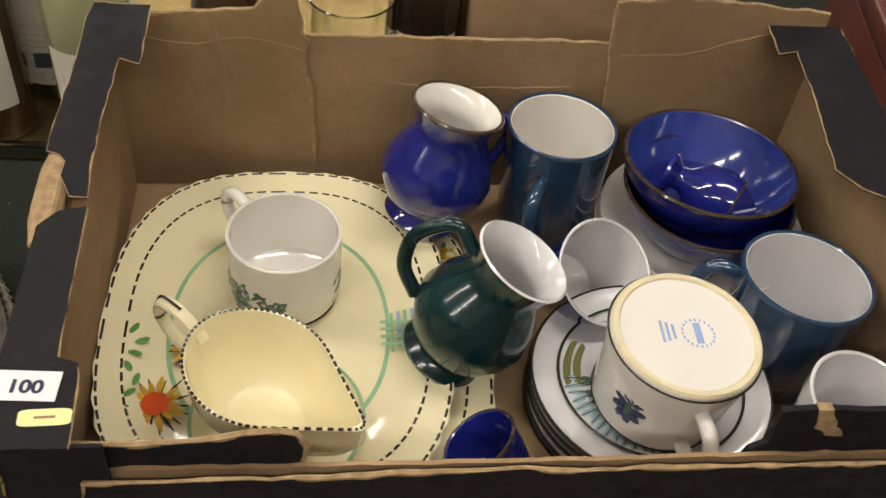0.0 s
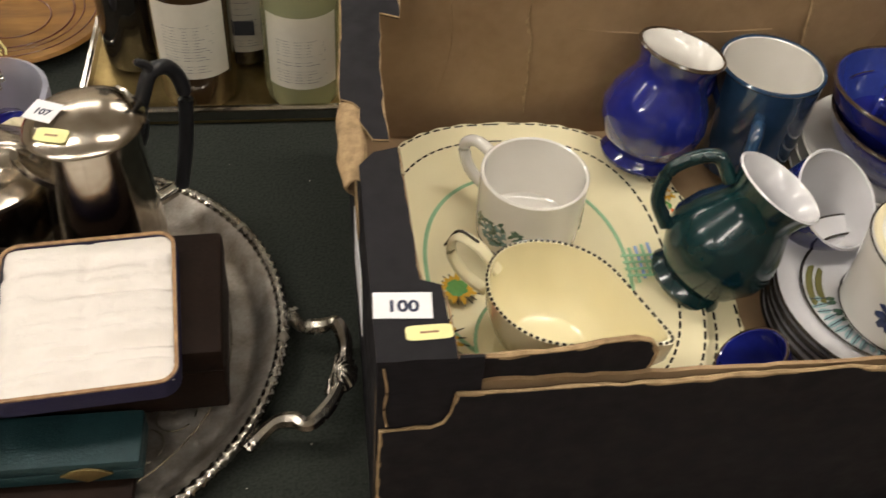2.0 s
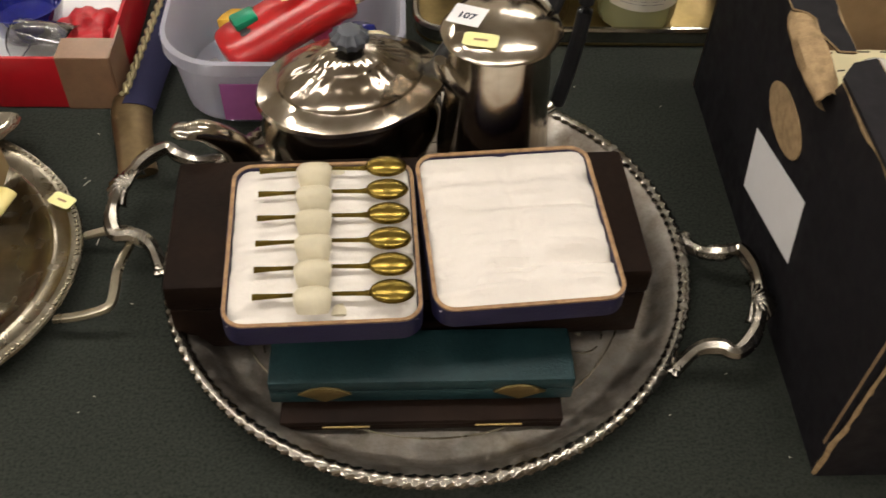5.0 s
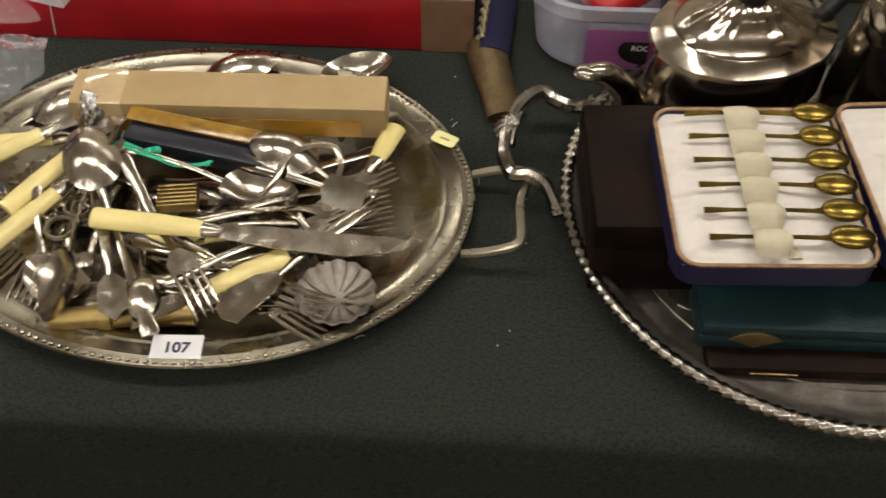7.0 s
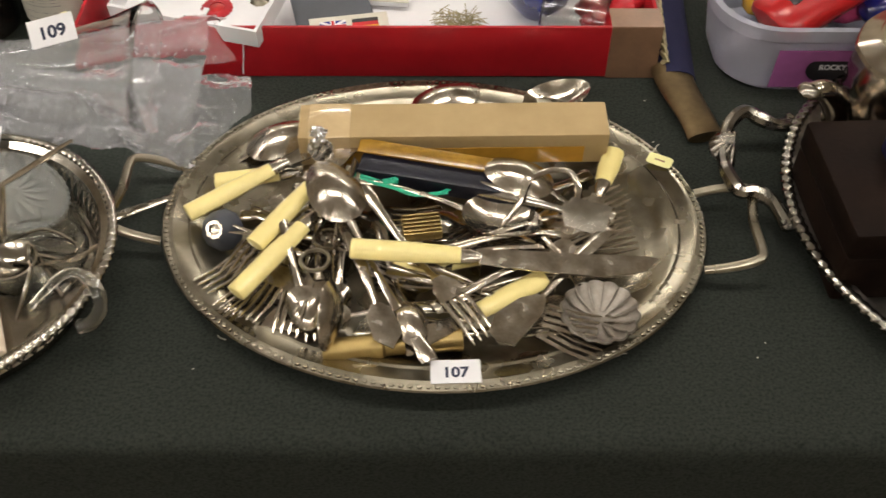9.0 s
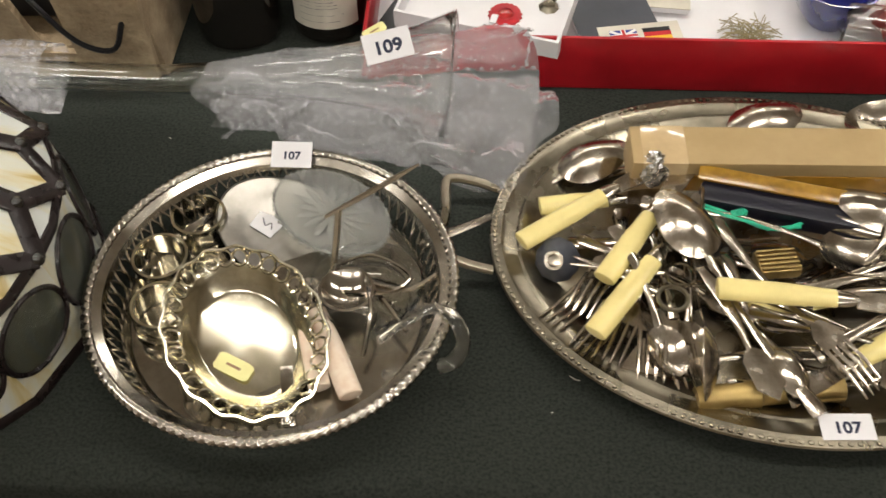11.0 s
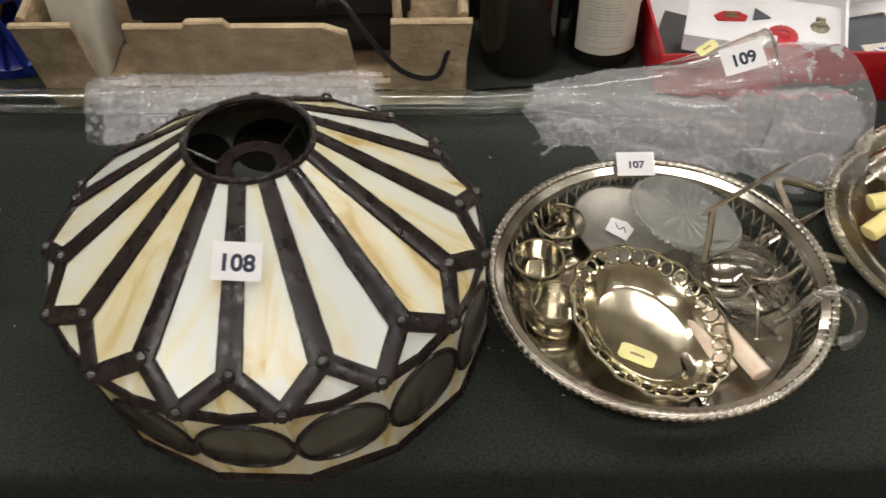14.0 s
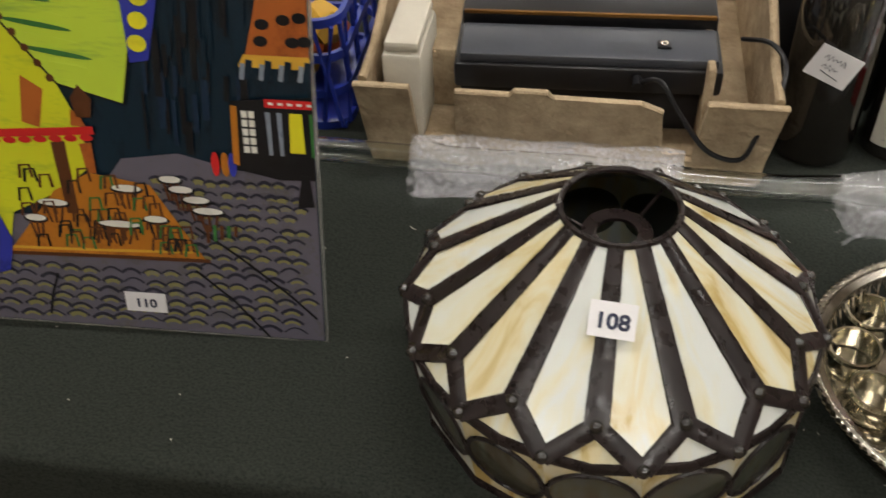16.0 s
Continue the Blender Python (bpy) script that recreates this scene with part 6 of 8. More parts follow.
part("shaft", sweep(smooth_line([(-1.232, 0.642, 0.062), (-1.20, 0.652, 0.078), (-1.162, 0.664, 0.098)], 5), [0.0016, 0.0018, 0.002, 0.0022, 0.0024, 0.0024, 0.0024, 0.0022, 0.002, 0.0016, 0.0008], 6), STEEL, t)
part("bent_arm", sweep(smooth_line([(-1.222, 0.645, 0.066), (-1.224, 0.632, 0.045), (-1.228, 0.618, 0.02)], 5), 0.0028, 6), STEEL, t)
part("stem", sweep(smooth_line([(-1.232, 0.610, 0.012), (-1.205, 0.618, 0.014), (-1.170, 0.606, 0.022), (-1.148, 0.615, 0.03)], 5), 0.002, 6), STEEL, t)
gl = vessel("glass_dish", "small clear glass dish in the tray", "dish", pose(-1.200, 0.610, 0.0065), [(0.030, 0.0), (0.034, 0.002), (0.040, 0.012), (0.043, 0.017)], GLASS, GLASS, 0.0025)
t = thing("wire_stand", "bent silver wire stand lying in the glass dish", "stand", pose(-1.198, 0.600, 0.018))
part("wire", sweep(smooth_line([(-0.03, 0.03, 0.0), (0.0, 0.036, 0.008), (0.03, 0.02, 0.004), (0.014, 0.0, 0.008), (-0.02, 0.004, 0.004)], 6), 0.0014, 6), SILVER, t)
part("wire", sweep(smooth_line([(0.0, -0.05, 0.0), (0.004, -0.02, 0.012), (0.0, 0.01, 0.006), (0.03, -0.03, 0.002)], 6), 0.0018, 6), SILVER, t)
t = thing("tea_strainer", "small round silver strainer bowl", "strainer", pose(-1.214, 0.600, 0.020))
part("bowl", lathe([(0, 0.0), (0.012, 0.003), (0.019, 0.010), (0.021, 0.010), (0.013, 0.001), (0, -0.0015)], 32), SILVER, t)
t = thing("glass_hook", "clear curled glass ladle handle over the tray rim", "hook", pose(0, 0, 0))
part("curl", sweep(smooth_line([(-1.185, 0.556, 0.028), (-1.164, 0.560, 0.050), (-1.148, 0.562, 0.060), (-1.133, 0.556, 0.057), (-1.126, 0.545, 0.045), (-1.132, 0.536, 0.034), (-1.143, 0.534, 0.030)], 6), [0.0030] * 6 + [0.0040] * 10 + [0.0052] * 10 + [0.0056] * 11, 10), GLASS, t)
ticket("107", Matrix.Translation((-1.270, 0.7235, 0.046)) @ pose(0, 0, 0, 26, 0, 0), 0.033, 0.022, True)


# ---- back of the table ----
def bottle(m, r, h, mat, label, neck=0.4, paper=None, colour="", group="bottles"):
    t = thing("bottle", label, "bottle", m, group)
    hs = h * (1 - neck)
    part("glass", lathe([(0, 0.003), (r * 0.7, 0.0), (r * 0.95, 0.003), (r, 0.012), (r, hs), (r * 0.92, hs + 0.02), (r * 0.5, hs + 0.05), (r * 0.36, hs + 0.07), (r * 0.34, h - 0.02), (r * 0.42, h - 0.018), (r * 0.42, h), (0, h)], 40), mat, t)
    for z0, z1, a0, a1 in paper or ():
        bm = bmesh.new()
        n = 18
        rows = [[bm.verts.new(((r + 0.0006) * math.cos(a0 + (a1 - a0) * i / n), (r + 0.0006) * math.sin(a0 + (a1 - a0) * i / n), z)) for i in range(n + 1)] for z in (z0, z1)]
        for i in range(n):
            bm.faces.new((rows[0][i], rows[0][i + 1], rows[1][i + 1], rows[1][i]))
        lab = part("label", bm, LABEL, t, "printed paper label")
        lines = bmesh.new()
        k = z0 + 0.008
        pr = random.Random(int(r * 1e5) + int(h * 1e3))
        while k < z0 + (z1 - z0) * 0.72:
            sweep([((r + 0.0008) * math.cos(a0 + (a1 - a0) * f), (r + 0.0008) * math.sin(a0 + (a1 - a0) * f), k) for f in (0.16, 0.3, 0.45, 0.6, pr.uniform(0.62, 0.84))], pr.uniform(0.00016, 0.00030), 4, lines)
            k += pr.choice((0.0034, 0.0036, 0.0038, 0.0075))
        tagged(part("print_line", lines, GREY_PLASTIC, lab, "lines of small print"), kind="stuff")
    return t


def baking_tray(x0, x1, y0, y1):
    t = thing("brass_tray", "rectangular brassy metal tray with raised rim", "tray", pose((x0 + x1) / 2, (y0 + y1) / 2, 0))
    w, d = x1 - x0, y1 - y0
    part("plate", slab(rounded(w, d, 0.03), 0.001, 0.004), BRASS, t)
    part("rim", ring_slab(w, d, 0.03, 0.004, 0.004, 0.020), SILVER, t)
    part("rolled_edge", sweep([(x, y, 0.020) for x, y in rounded(w, d, 0.03) + rounded(w, d, 0.03)[:1]], 0.0035, 6), SILVER, t)


baking_tray(-0.385, 0.42, 0.967, 1.36)
F0, F1 = radians(215), radians(325)
bottle(pose(-0.262, 1.022, 0.0045), 0.042, 0.30, WINE_GLASS, "dark brown wine bottle with text label on a brass tray", 0.35, [(0.045, 0.135, F0, F1)])
bottle(pose(-0.149, 1.018, 0.0045), 0.042, 0.28, PALE_GLASS, "clear bottle of pale liquid with text label", 0.35, [(0.032, 0.12, F0, F1)])
t = bottle(pose(-0.214, 1.098, 0.0045), 0.038, 0.25, DARK_GLASS, "dark bottle with cream and barcode label", 0.4, [(0.022, 0.135, F0, F1)])
part("barcode", block(0.022, 0.0006, 0.018, 0, at=(0.002, -0.0392, 0.045)), GREY_PLASTIC, t)
bottle(pose(-0.335, 1.085, 0.0045), 0.036, 0.26, DARK_GLASS, "dark bottle with white neck label", 0.4, [(0.10, 0.15, F0, F1)])
bottle(pose(0.190, 1.075, 0.0045), 0.038, 0.24, DARK_GLASS, "dark bottle with a pale base label", 0.4, [(0.05, 0.11, F0, F1)])
bottle(pose(0.232, 1.09, 0.0045), 0.022, 0.22, WINE_GLASS, "slim brown bottle on the tray", 0.4)
bottle(pose(-0.02, 1.06, 0.0045), 0.036, 0.20, WINE_GLASS, "brown glass bottle behind the cardboard box", 0.4)
vessel("glass_jar", "clear glass jar behind the cardboard box", "jar", pose(0.110, 1.055, 0.0045), [(0.042, 0.0), (0.045, 0.003), (0.047, 0.05), (0.047, 0.15)], GLASS, GLASS, 0.003)
t = thing("pale_plastic_bottle", "pale green plastic bottle with a cap", "bottle", pose(-0.158, 1.10, 0.0045), "bottles")
part("bottle_body", lathe([(0, 0), (0.036, 0.0), (0.04, 0.006), (0.04, 0.11), (0.03, 0.14), (0.02, 0.15), (0.02, 0.17), (0, 0.17)], 32), material("pale_green_plastic", (0.60, 0.66, 0.52), 0.4, var=0.1, scale=20), t)
t = thing("brown_carton", "closed plain brown cardboard carton behind the box", "box", pose(0.315, 1.10, 0.0045))
part("carton_body", block(0.16, 0.14, 0.17, 0.002), KRAFT, t)
part("carton_flap", block(0.158, 0.068, 0.002, 0.0005, at=(0, -0.035, 0.1705)), KRAFT, t)
part("carton_flap", block(0.158, 0.068, 0.002, 0.0005, at=(0, 0.035, 0.1705)), KRAFT, t)
t = thing("wooden_chest", "red brown polished wooden box beside the cardboard box", "box", pose(0.815, 0.96, 0.0005, 0, 0, -10))
part("chest_body", block(0.30, 0.40, 0.14, 0.004), RED_WOOD, t)
part("chest_lid", block(0.304, 0.404, 0.03, 0.006, at=(0, 0, 0.1405)), RED_WOOD, t)

t = thing("turned_wooden_plate", "round golden turned wooden plate with rings", "plate", pose(-0.488, 1.165, 0.0005))
for q in (0.043, 0.052, 0.071, 0.083, 0.098):
    part("groove", sweep([(q * math.cos(k * math.pi / 24), q * math.sin(k * math.pi / 24), 0.0062 + max(0.0, q - 0.045) * 0.22) for k in range(49)], 0.0011, 5), RED_WOOD, t, "dark turned ring")
part("plate", lathe([(0, 0.006), (0.045, 0.006), (0.05, 0.009), (0.07, 0.010), (0.074, 0.013), (0.098, 0.018), (0.112, 0.020), (0.116, 0.017), (0.10, 0.008), (0.06, 0.0), (0, 0.0)], 72), WOOD, t)
t = thing("red_tassel_toy", "red glittery ornament with yellow strings", "ornament", pose(-0.545, 1.075, 0.0005))
part("ornament_body", lathe([(0, 0), (0.02, 0.0), (0.024, 0.01), (0.02, 0.05), (0.012, 0.07), (0, 0.072)], 20), material("red_glitter", (0.35, 0.01, 0.02), 0.4, var=0.5, scale=300, bump=0.6, bump_scale=300), t)
rr = random.Random(8)
for k in range(7):
    part("string", sweep(smooth_line([(0.02, 0, 0.05), (0.035 + 0.01 * rr.random(), rr.uniform(-0.02, 0.02), 0.05), (0.05 + 0.02 * rr.random(), rr.uniform(-0.03, 0.03), 0.02), (0.055 + 0.02 * rr.random(), rr.uniform(-0.03, 0.03), 0.004)], 4), 0.0014, 5), YELLOW_STICKER, t)

# plastic tub with red clippers
TUB = pose(-0.508, 0.908, 0.0005, 0, 0, 0)
tub = thing("plastic_tub", "translucent plastic food tub with a pink label, full of oddments", "tub", TUB)
bm = bmesh.new()
rings = []
for k, z in ((0.0, 0.001), (0.84, 0.001), (0.90, 0.006), (0.97, 0.062), (1.03, 0.066), (1.03, 0.078), (0.985, 0.080), (0.955, 0.066), (0.885, 0.008), (0.0, 0.003)):
    if k == 0:
        rings.append([bm.verts.new((0, 0, z))])
    else:
        rings.append([bm.verts.new((x, y, z)) for x, y in rounded(0.218 * k, 0.148 * k, 0.055 * k, 8)])
for p, q in zip(rings, rings[1:]):
    n = max(len(p), len(q))
    for i in range(n):
        j = (i + 1) % n
        bm.faces.new((p[0], q[i], q[j]) if len(p) == 1 else (p[i], p[j], q[0]) if len(q) == 1 else (p[i], p[j], q[j], q[i]))
part("tub_body", bm, TUB_PLASTIC, tub)
lab = part("label", block(0.092, 0.0008, 0.045, 0.0, at=(-0.010, -0.0698, 0.010), rot=pose(0, 0, 0, 4.5)), PINK_LABEL, tub, "magenta printed label")
part("label_badge", lathe([(0, 0.0), (1, 0.0), (1, 0.0006), (0, 0.0006)], 32, 0.024, 0.015), BLACK_PLASTIC, lab, "black oval badge", m=pose(-0.002, -0.0728, 0.033, 86))
part("label_word", text_mesh("ROCKY", 0.0075), PAPER, lab, "white lettering", m=pose(-0.002, -0.0740, 0.0360, 86))
part("label_word", text_mesh("ROAD", 0.0075), PAPER, lab, "white lettering", m=pose(-0.002, -0.0736, 0.0285, 86))
cl = thing("red_clippers", "red plastic hair clippers with steel head in the tub", "clippers", pose(-0.505, 0.912, 0.060, 0, -12, 27) @ Matrix.Diagonal((0.88, 1.2, 1.05, 1)))
part("casing", sweep(smooth_line([(-0.075, 0, 0), (-0.06, 0, 0.004), (0.0, 0, 0.010), (0.05, 0, 0.014), (0.068, 0, 0.014)], 5), [0.014, 0.020, 0.024, 0.026, 0.027] + [0.0275] * 9 + [0.028, 0.028, 0.028, 0.029, 0.029, 0.028, 0.027], 14, flat=0.75), RED_PLASTIC, cl)
part("cutter_head", block(0.014, 0.046, 0.012, 0.002, at=(0.074, 0, 0.012)), STEEL, cl, "toothed steel head")
for k in range(8):
    part("tooth", block(0.008, 0.0028, 0.003, 0.0, at=(0.084, -0.019 + 0.0054 * k, 0.018)), STEEL, cl)
part("grip", block(0.030, 0.030, 0.010, 0.004, at=(-0.04, 0.004, 0.016)), BLACK_PLASTIC, cl)
part("slider", block(0.026, 0.016, 0.008, 0.002, at=(-0.042, 0.004, 0.024)), GREEN_PLASTIC, cl, "green plastic slider")
sticker(pose(-0.500, 0.906, 0.1030, 24, 0, 30), 0.024, 0.011)
for k, (x, y, z, mt, lb) in enumerate(((-0.44, 0.925, 0.04, COBALT, "blue plastic oddment in the tub"), (-0.425, 0.895, 0.05, RAW_CLAY, "pale stone oddment in the tub"), (-0.56, 0.935, 0.045, YELLOW_PAINT, "yellow toy oddment in the tub"), (-0.53, 0.945, 0.03, GREEN_PAINT, "green oddment in the tub"), (-0.47, 0.94, 0.03, PINK, "pink oddment in the tub"), (-0.58, 0.89, 0.02, GREY_WHITE, "grey oddment in the tub"), (-0.50, 0.93, 0.02, PAPER, "white oddment in the tub"))):
    bm = bmesh.new()
    bmesh.ops.create_icosphere(bm, subdivisions=2, radius=1.0)
    for v in bm.verts:
        v.co *= 1 + 0.3 * noise.noise(v.co * 1.7 + Vector((k, 0, 0)))
    bmesh.ops.scale(bm, vec=(0.022, 0.017, 0.016), verts=bm.verts)
    solid("tub_oddment", bm, mt, lb, "oddment", pose(x, y, z, 0, 0, 40 * k), "oddments in the tub")

# scabbard with velvet and cord
t = thing("velvet_scabbard", "navy velvet scabbard with brass tip and gilt cord", "scabbard", pose(0, 0, 0))
part("sleeve", sweep([(-0.650, 0.850, 0.011), (-0.643, 0.95, 0.012), (-0.632, 1.10, 0.013), (-0.60, 1.40, 0.013)], 0.019, 12, flat=0.5), VELVET, t)
part("brass_tip", sweep(smooth_line([(-0.654, 0.868, 0.012), (-0.650, 0.835, 0.0115), (-0.640, 0.795, 0.010), (-0.634, 0.770, 0.007)], 4), [0.018, 0.0195, 0.0195, 0.019, 0.0185, 0.018, 0.0175, 0.017, 0.0168, 0.0168, 0.0168, 0.017, 0.0175], 14, flat=0.4), AGED_BRASS, t, "brass scabbard tip")
part("brass_collar", sweep([(-0.634, 1.035, 0.0125), (-0.632, 1.06, 0.0125)], 0.021, 12, flat=0.5), AGED_BRASS, t)
cord = bmesh.new()
for s in (0, math.pi):
    sweep([(-0.660 + 0.026 * i / 90 * 1.0 + 0.0022 * math.cos(i * 0.9 + s), 0.862 + 0.36 * i / 90, 0.021 + 0.0022 * math.sin(i * 0.9 + s)) for i in range(91)], 0.0024, 6, cord)
part("cord", cord, CORD, t, "twisted gilt cord")

# red tray of badges
RX0, RX1, RY0, RY1 = -1.225, -0.668, 0.868, 1.20
rb = thing("red_box", "shallow red card box with white lining and brown taped corner", "box", pose((RX0 + RX1) / 2, (RY0 + RY1) / 2, 0.0005))
w, d = RX1 - RX0, RY1 - RY0
part("base", block(w - 0.004, d - 0.004, 0.004), PAPER, rb, "white lined base")
for nm, sx, sy, x, y in (("front_side", w, 0.004, 0, -d / 2), ("back_side", w, 0.004, 0, d / 2), ("end_side", 0.004, d - 0.005, -w / 2 + 0.002, 0), ("end_side", 0.004, d - 0.005, w / 2 - 0.002, 0)):
    part(nm, block(sx, sy, 0.058, 0.0012, at=(x, y, 0)), RED_CARD, rb)
part("lining", block(w - 0.01, 0.001, 0.05, 0, at=(0, -d / 2 + 0.0034, 0.004)), PAPER, rb)
part("corner_tape", block(0.048, 0.0016, 0.0585, 0.0, at=(w / 2 - 0.0235, -d / 2 - 0.0026, 0)), BROWN_TAPE, rb, "brown parcel tape")
part("corner_tape", block(0.0016, 0.05, 0.0585, 0.0, at=(w / 2 + 0.0008, -d / 2 + 0.024, 0)), BROWN_TAPE, rb, "brown parcel tape")
part("corner_tape", block(0.048, 0.03, 0.001, 0.0, at=(w / 2 - 0.0235, -d / 2 + 0.012, 0.0585)), BROWN_TAPE, rb, "brown parcel tape")
part("split", sweep([(0.035 - 0.16, -d / 2 - 0.0024, 0.004), (0.039 - 0.16, -d / 2 - 0.0024, 0.03), (0.043 - 0.16, -d / 2 - 0.0024, 0.057)], 0.0007, 5), PAPER, rb, "pale crack in the card")

bb = thing("badge_box", "white card lid holding old enamel badges", "box", pose(-1.110, 0.925, 0.048, 6, 0, -16))
part("tray", block(0.155, 0.10, 0.003, 0), PAPER, bb)
for sx, sy, x, y in ((0.155, 0.003, 0, -0.0485), (0.155, 0.003, 0, 0.0485), (0.003, 0.094, -0.076, 0), (0.003, 0.094, 0.076, 0)):
    part("side", block(sx, sy, 0.016, 0, at=(x, y, 0.003)), PAPER, bb)
M = pose(-1.110, 0.925, 0.048, 6, 0, -16)
t = thing("rosette_badge", "red and white rosette enamel badge", "badge", M @ pose(0.018, -0.012, 0.0035), "enamel badges")
part("ring", lathe([(0.0075, 0.0), (0.0075, 0.002), (0.015, 0.0016), (0.0155, 0.0), (0.0075, 0.0)], 40, wave=lambda a, r, z: 0.06 * math.cos(18 * a) * (r > 0.01)), RED_CARD, t)
part("centre", lathe([(0, 0.0022), (0.0055, 0.0022), (0.0075, 0.0012), (0, 0.0)], 24), RED_PLASTIC, t)
part("ribbon", block(0.006, 0.011, 0.001, 0, at=(-0.008, -0.010, 0.0022)), PAPER, t)
t = thing("enamel_badge", "red and green enamel shield badge", "badge", M @ pose(-0.034, 0.006, 0.0035, 0, 0, 10), "enamel badges")
part("shield", slab([(-0.014, -0.006), (0.014, -0.006), (0.017, 0.001), (0.008, 0.008), (-0.008, 0.008), (-0.017, 0.001)], 0, 0.0018), RED_PLASTIC, t)
part("inset", slab([(-0.007, -0.003), (0.007, -0.003), (0.005, 0.005), (-0.005, 0.005)], 0.0018, 0.0026), GILT, t)
t = thing("enamel_badge", "dark triangular pennant badge", "badge", M @ pose(-0.006, 0.016, 0.0035, 0, 0, 15), "enamel badges")
part("pennant", slab([(-0.009, -0.008), (0.010, -0.006), (-0.003, 0.010)], 0, 0.0016), GREY_PLASTIC, t)
t = thing("metal_badge", "dull metal crest badge", "badge", M @ pose(0.054, 0.010, 0.0035), "enamel badges")
part("crest", lathe([(0, 0.004), (0.006, 0.0035), (0.010, 0.0), (0, 0.0)], 8), TARNISH, t)
part("crest_top", block(0.010, 0.006, 0.003, 0.001, at=(0, 0.010, 0)), TARNISH, t)

fc = thing("flag_card", "small card printed with British and German flags", "card", pose(-0.968, 0.908, 0.030, 6, 0, 10))
part("card", block(0.078, 0.030, 0.0012), LABEL, fc)
FB, FR = material("flag_blue", (0.02, 0.03, 0.22), 0.5), material("flag_red", (0.5, 0.015, 0.02), 0.5)
FY = material("flag_yellow", (0.75, 0.45, 0.02), 0.5)
u = part("union_flag", block(0.026, 0.016, 0.0003, 0, at=(-0.016, 0, 0.0013)), FB, fc)
for sx, sy, rot, mt, z in ((0.029, 0.0030, 31, PAPER, 1.65), (0.029, 0.0030, -31, PAPER, 1.7), (0.026, 0.005, 0, PAPER, 1.75), (0.005, 0.016, 0, PAPER, 1.8), (0.026, 0.0028, 0, FR, 1.9), (0.0028, 0.016, 0, FR, 1.95)):
    part("flag_cross", block(sx, sy, 0.0001, 0), mt, u, m=pose(-0.016, 0, z * 0.001, 0, 0, rot))
for k, mt in enumerate((FY, FR, BLACK_PLASTIC)):
    part("flag_band", block(0.026, 0.0054, 0.0003, 0, at=(0.016, -0.0055 + 0.0055 * k, 0.0013)), mt, fc)
for x, y, z, rz, sw, sh, mt, lb in ((-0.99, 0.955, 0.012, 14, 0.08, 0.06, GREY_PLASTIC, "grey printed booklet under the flags"), (-1.0, 1.02, 0.030, 8, 0.11, 0.045, BLUE_CRATE, "blue packet in the red box"), (-1.185, 0.955, 0.010, 70, 0.09, 0.05, BLACK_PLASTIC, "dark booklet standing in the red box"), (-0.94, 0.985, 0.010, -6, 0.06, 0.025, LABEL, "cream card in the red box")):
    t = thing("booklet", lb, "booklet", pose(x, y, z, 4, 0, rz), "papers in the red box")
    part("pages", block(sw - 0.002, sh - 0.002, 0.006, 0), PAPER, t)
    part("cover", block(sw, sh, 0.001, 0, at=(0, 0, 0.0062)), mt, t)
vessel("plastic_cup", "clear plastic cup lying in the red box", "cup", pose(-0.745, 0.925, 0.0285, 90, 0, 70), [(0.020, -0.03), (0.021, -0.028), (0.025, 0.01), (0.027, 0.035)], GLASS, GLASS, 0.0012, floor_z=-0.027)
t = thing("purple_dish", "deep blue glass dish in the red box", "dish", pose(-0.775, 0.972, 0.005))
part("bowl", lathe([(0, 0.0), (0.02, 0.0), (0.034, 0.018), (0.042, 0.045), (0.040, 0.045), (0.031, 0.02), (0, 0.004)], 36), COBALT, t)
bm = bmesh.new()
bmesh.ops.create_icosphere(bm, subdivisions=4, radius=1.0)
for v in bm.verts:
    v.co *= 1 + 0.35 * noise.noise(v.co * 2.2) + 0.12 * noise.noise(v.co * 6)
bmesh.ops.scale(bm, vec=(0.030, 0.032, 0.024), verts=bm.verts)
solid("red_cloth", bm, RED_CARD, "crumpled red ribbon cloth in the red box", "cloth", pose(-0.705, 0.940, 0.028), sharp=60)
bm = bmesh.new()
rr = random.Random(3)
for k in range(90):
    a, b = rr.uniform(0, 6.28), rr.uniform(0, 6.28)
    p = Vector((rr.uniform(-0.02, 0.02), rr.uniform(-0.014, 0.014), rr.uniform(0.004, 0.016)))
    dv = Vector((math.cos(a), math.sin(a), 0.3 * math.sin(b))) * 0.012
    sweep([p - dv, p + Vector((0, 0, 0.003)), p + dv], 0.0005, 4, bm)
tagged(solid("straw_packing", bm, CORD, "small tuft of straw packing in the red box", "straw", pose(-0.86, 0.935, 0.005)), kind="stuff")

# yard glass in bubble wrap
def along_x(bm):
    bmesh.ops.rotate(bm, matrix=Matrix.Rotation(radians(90), 3, "Y"), verts=bm.verts)
    return bm


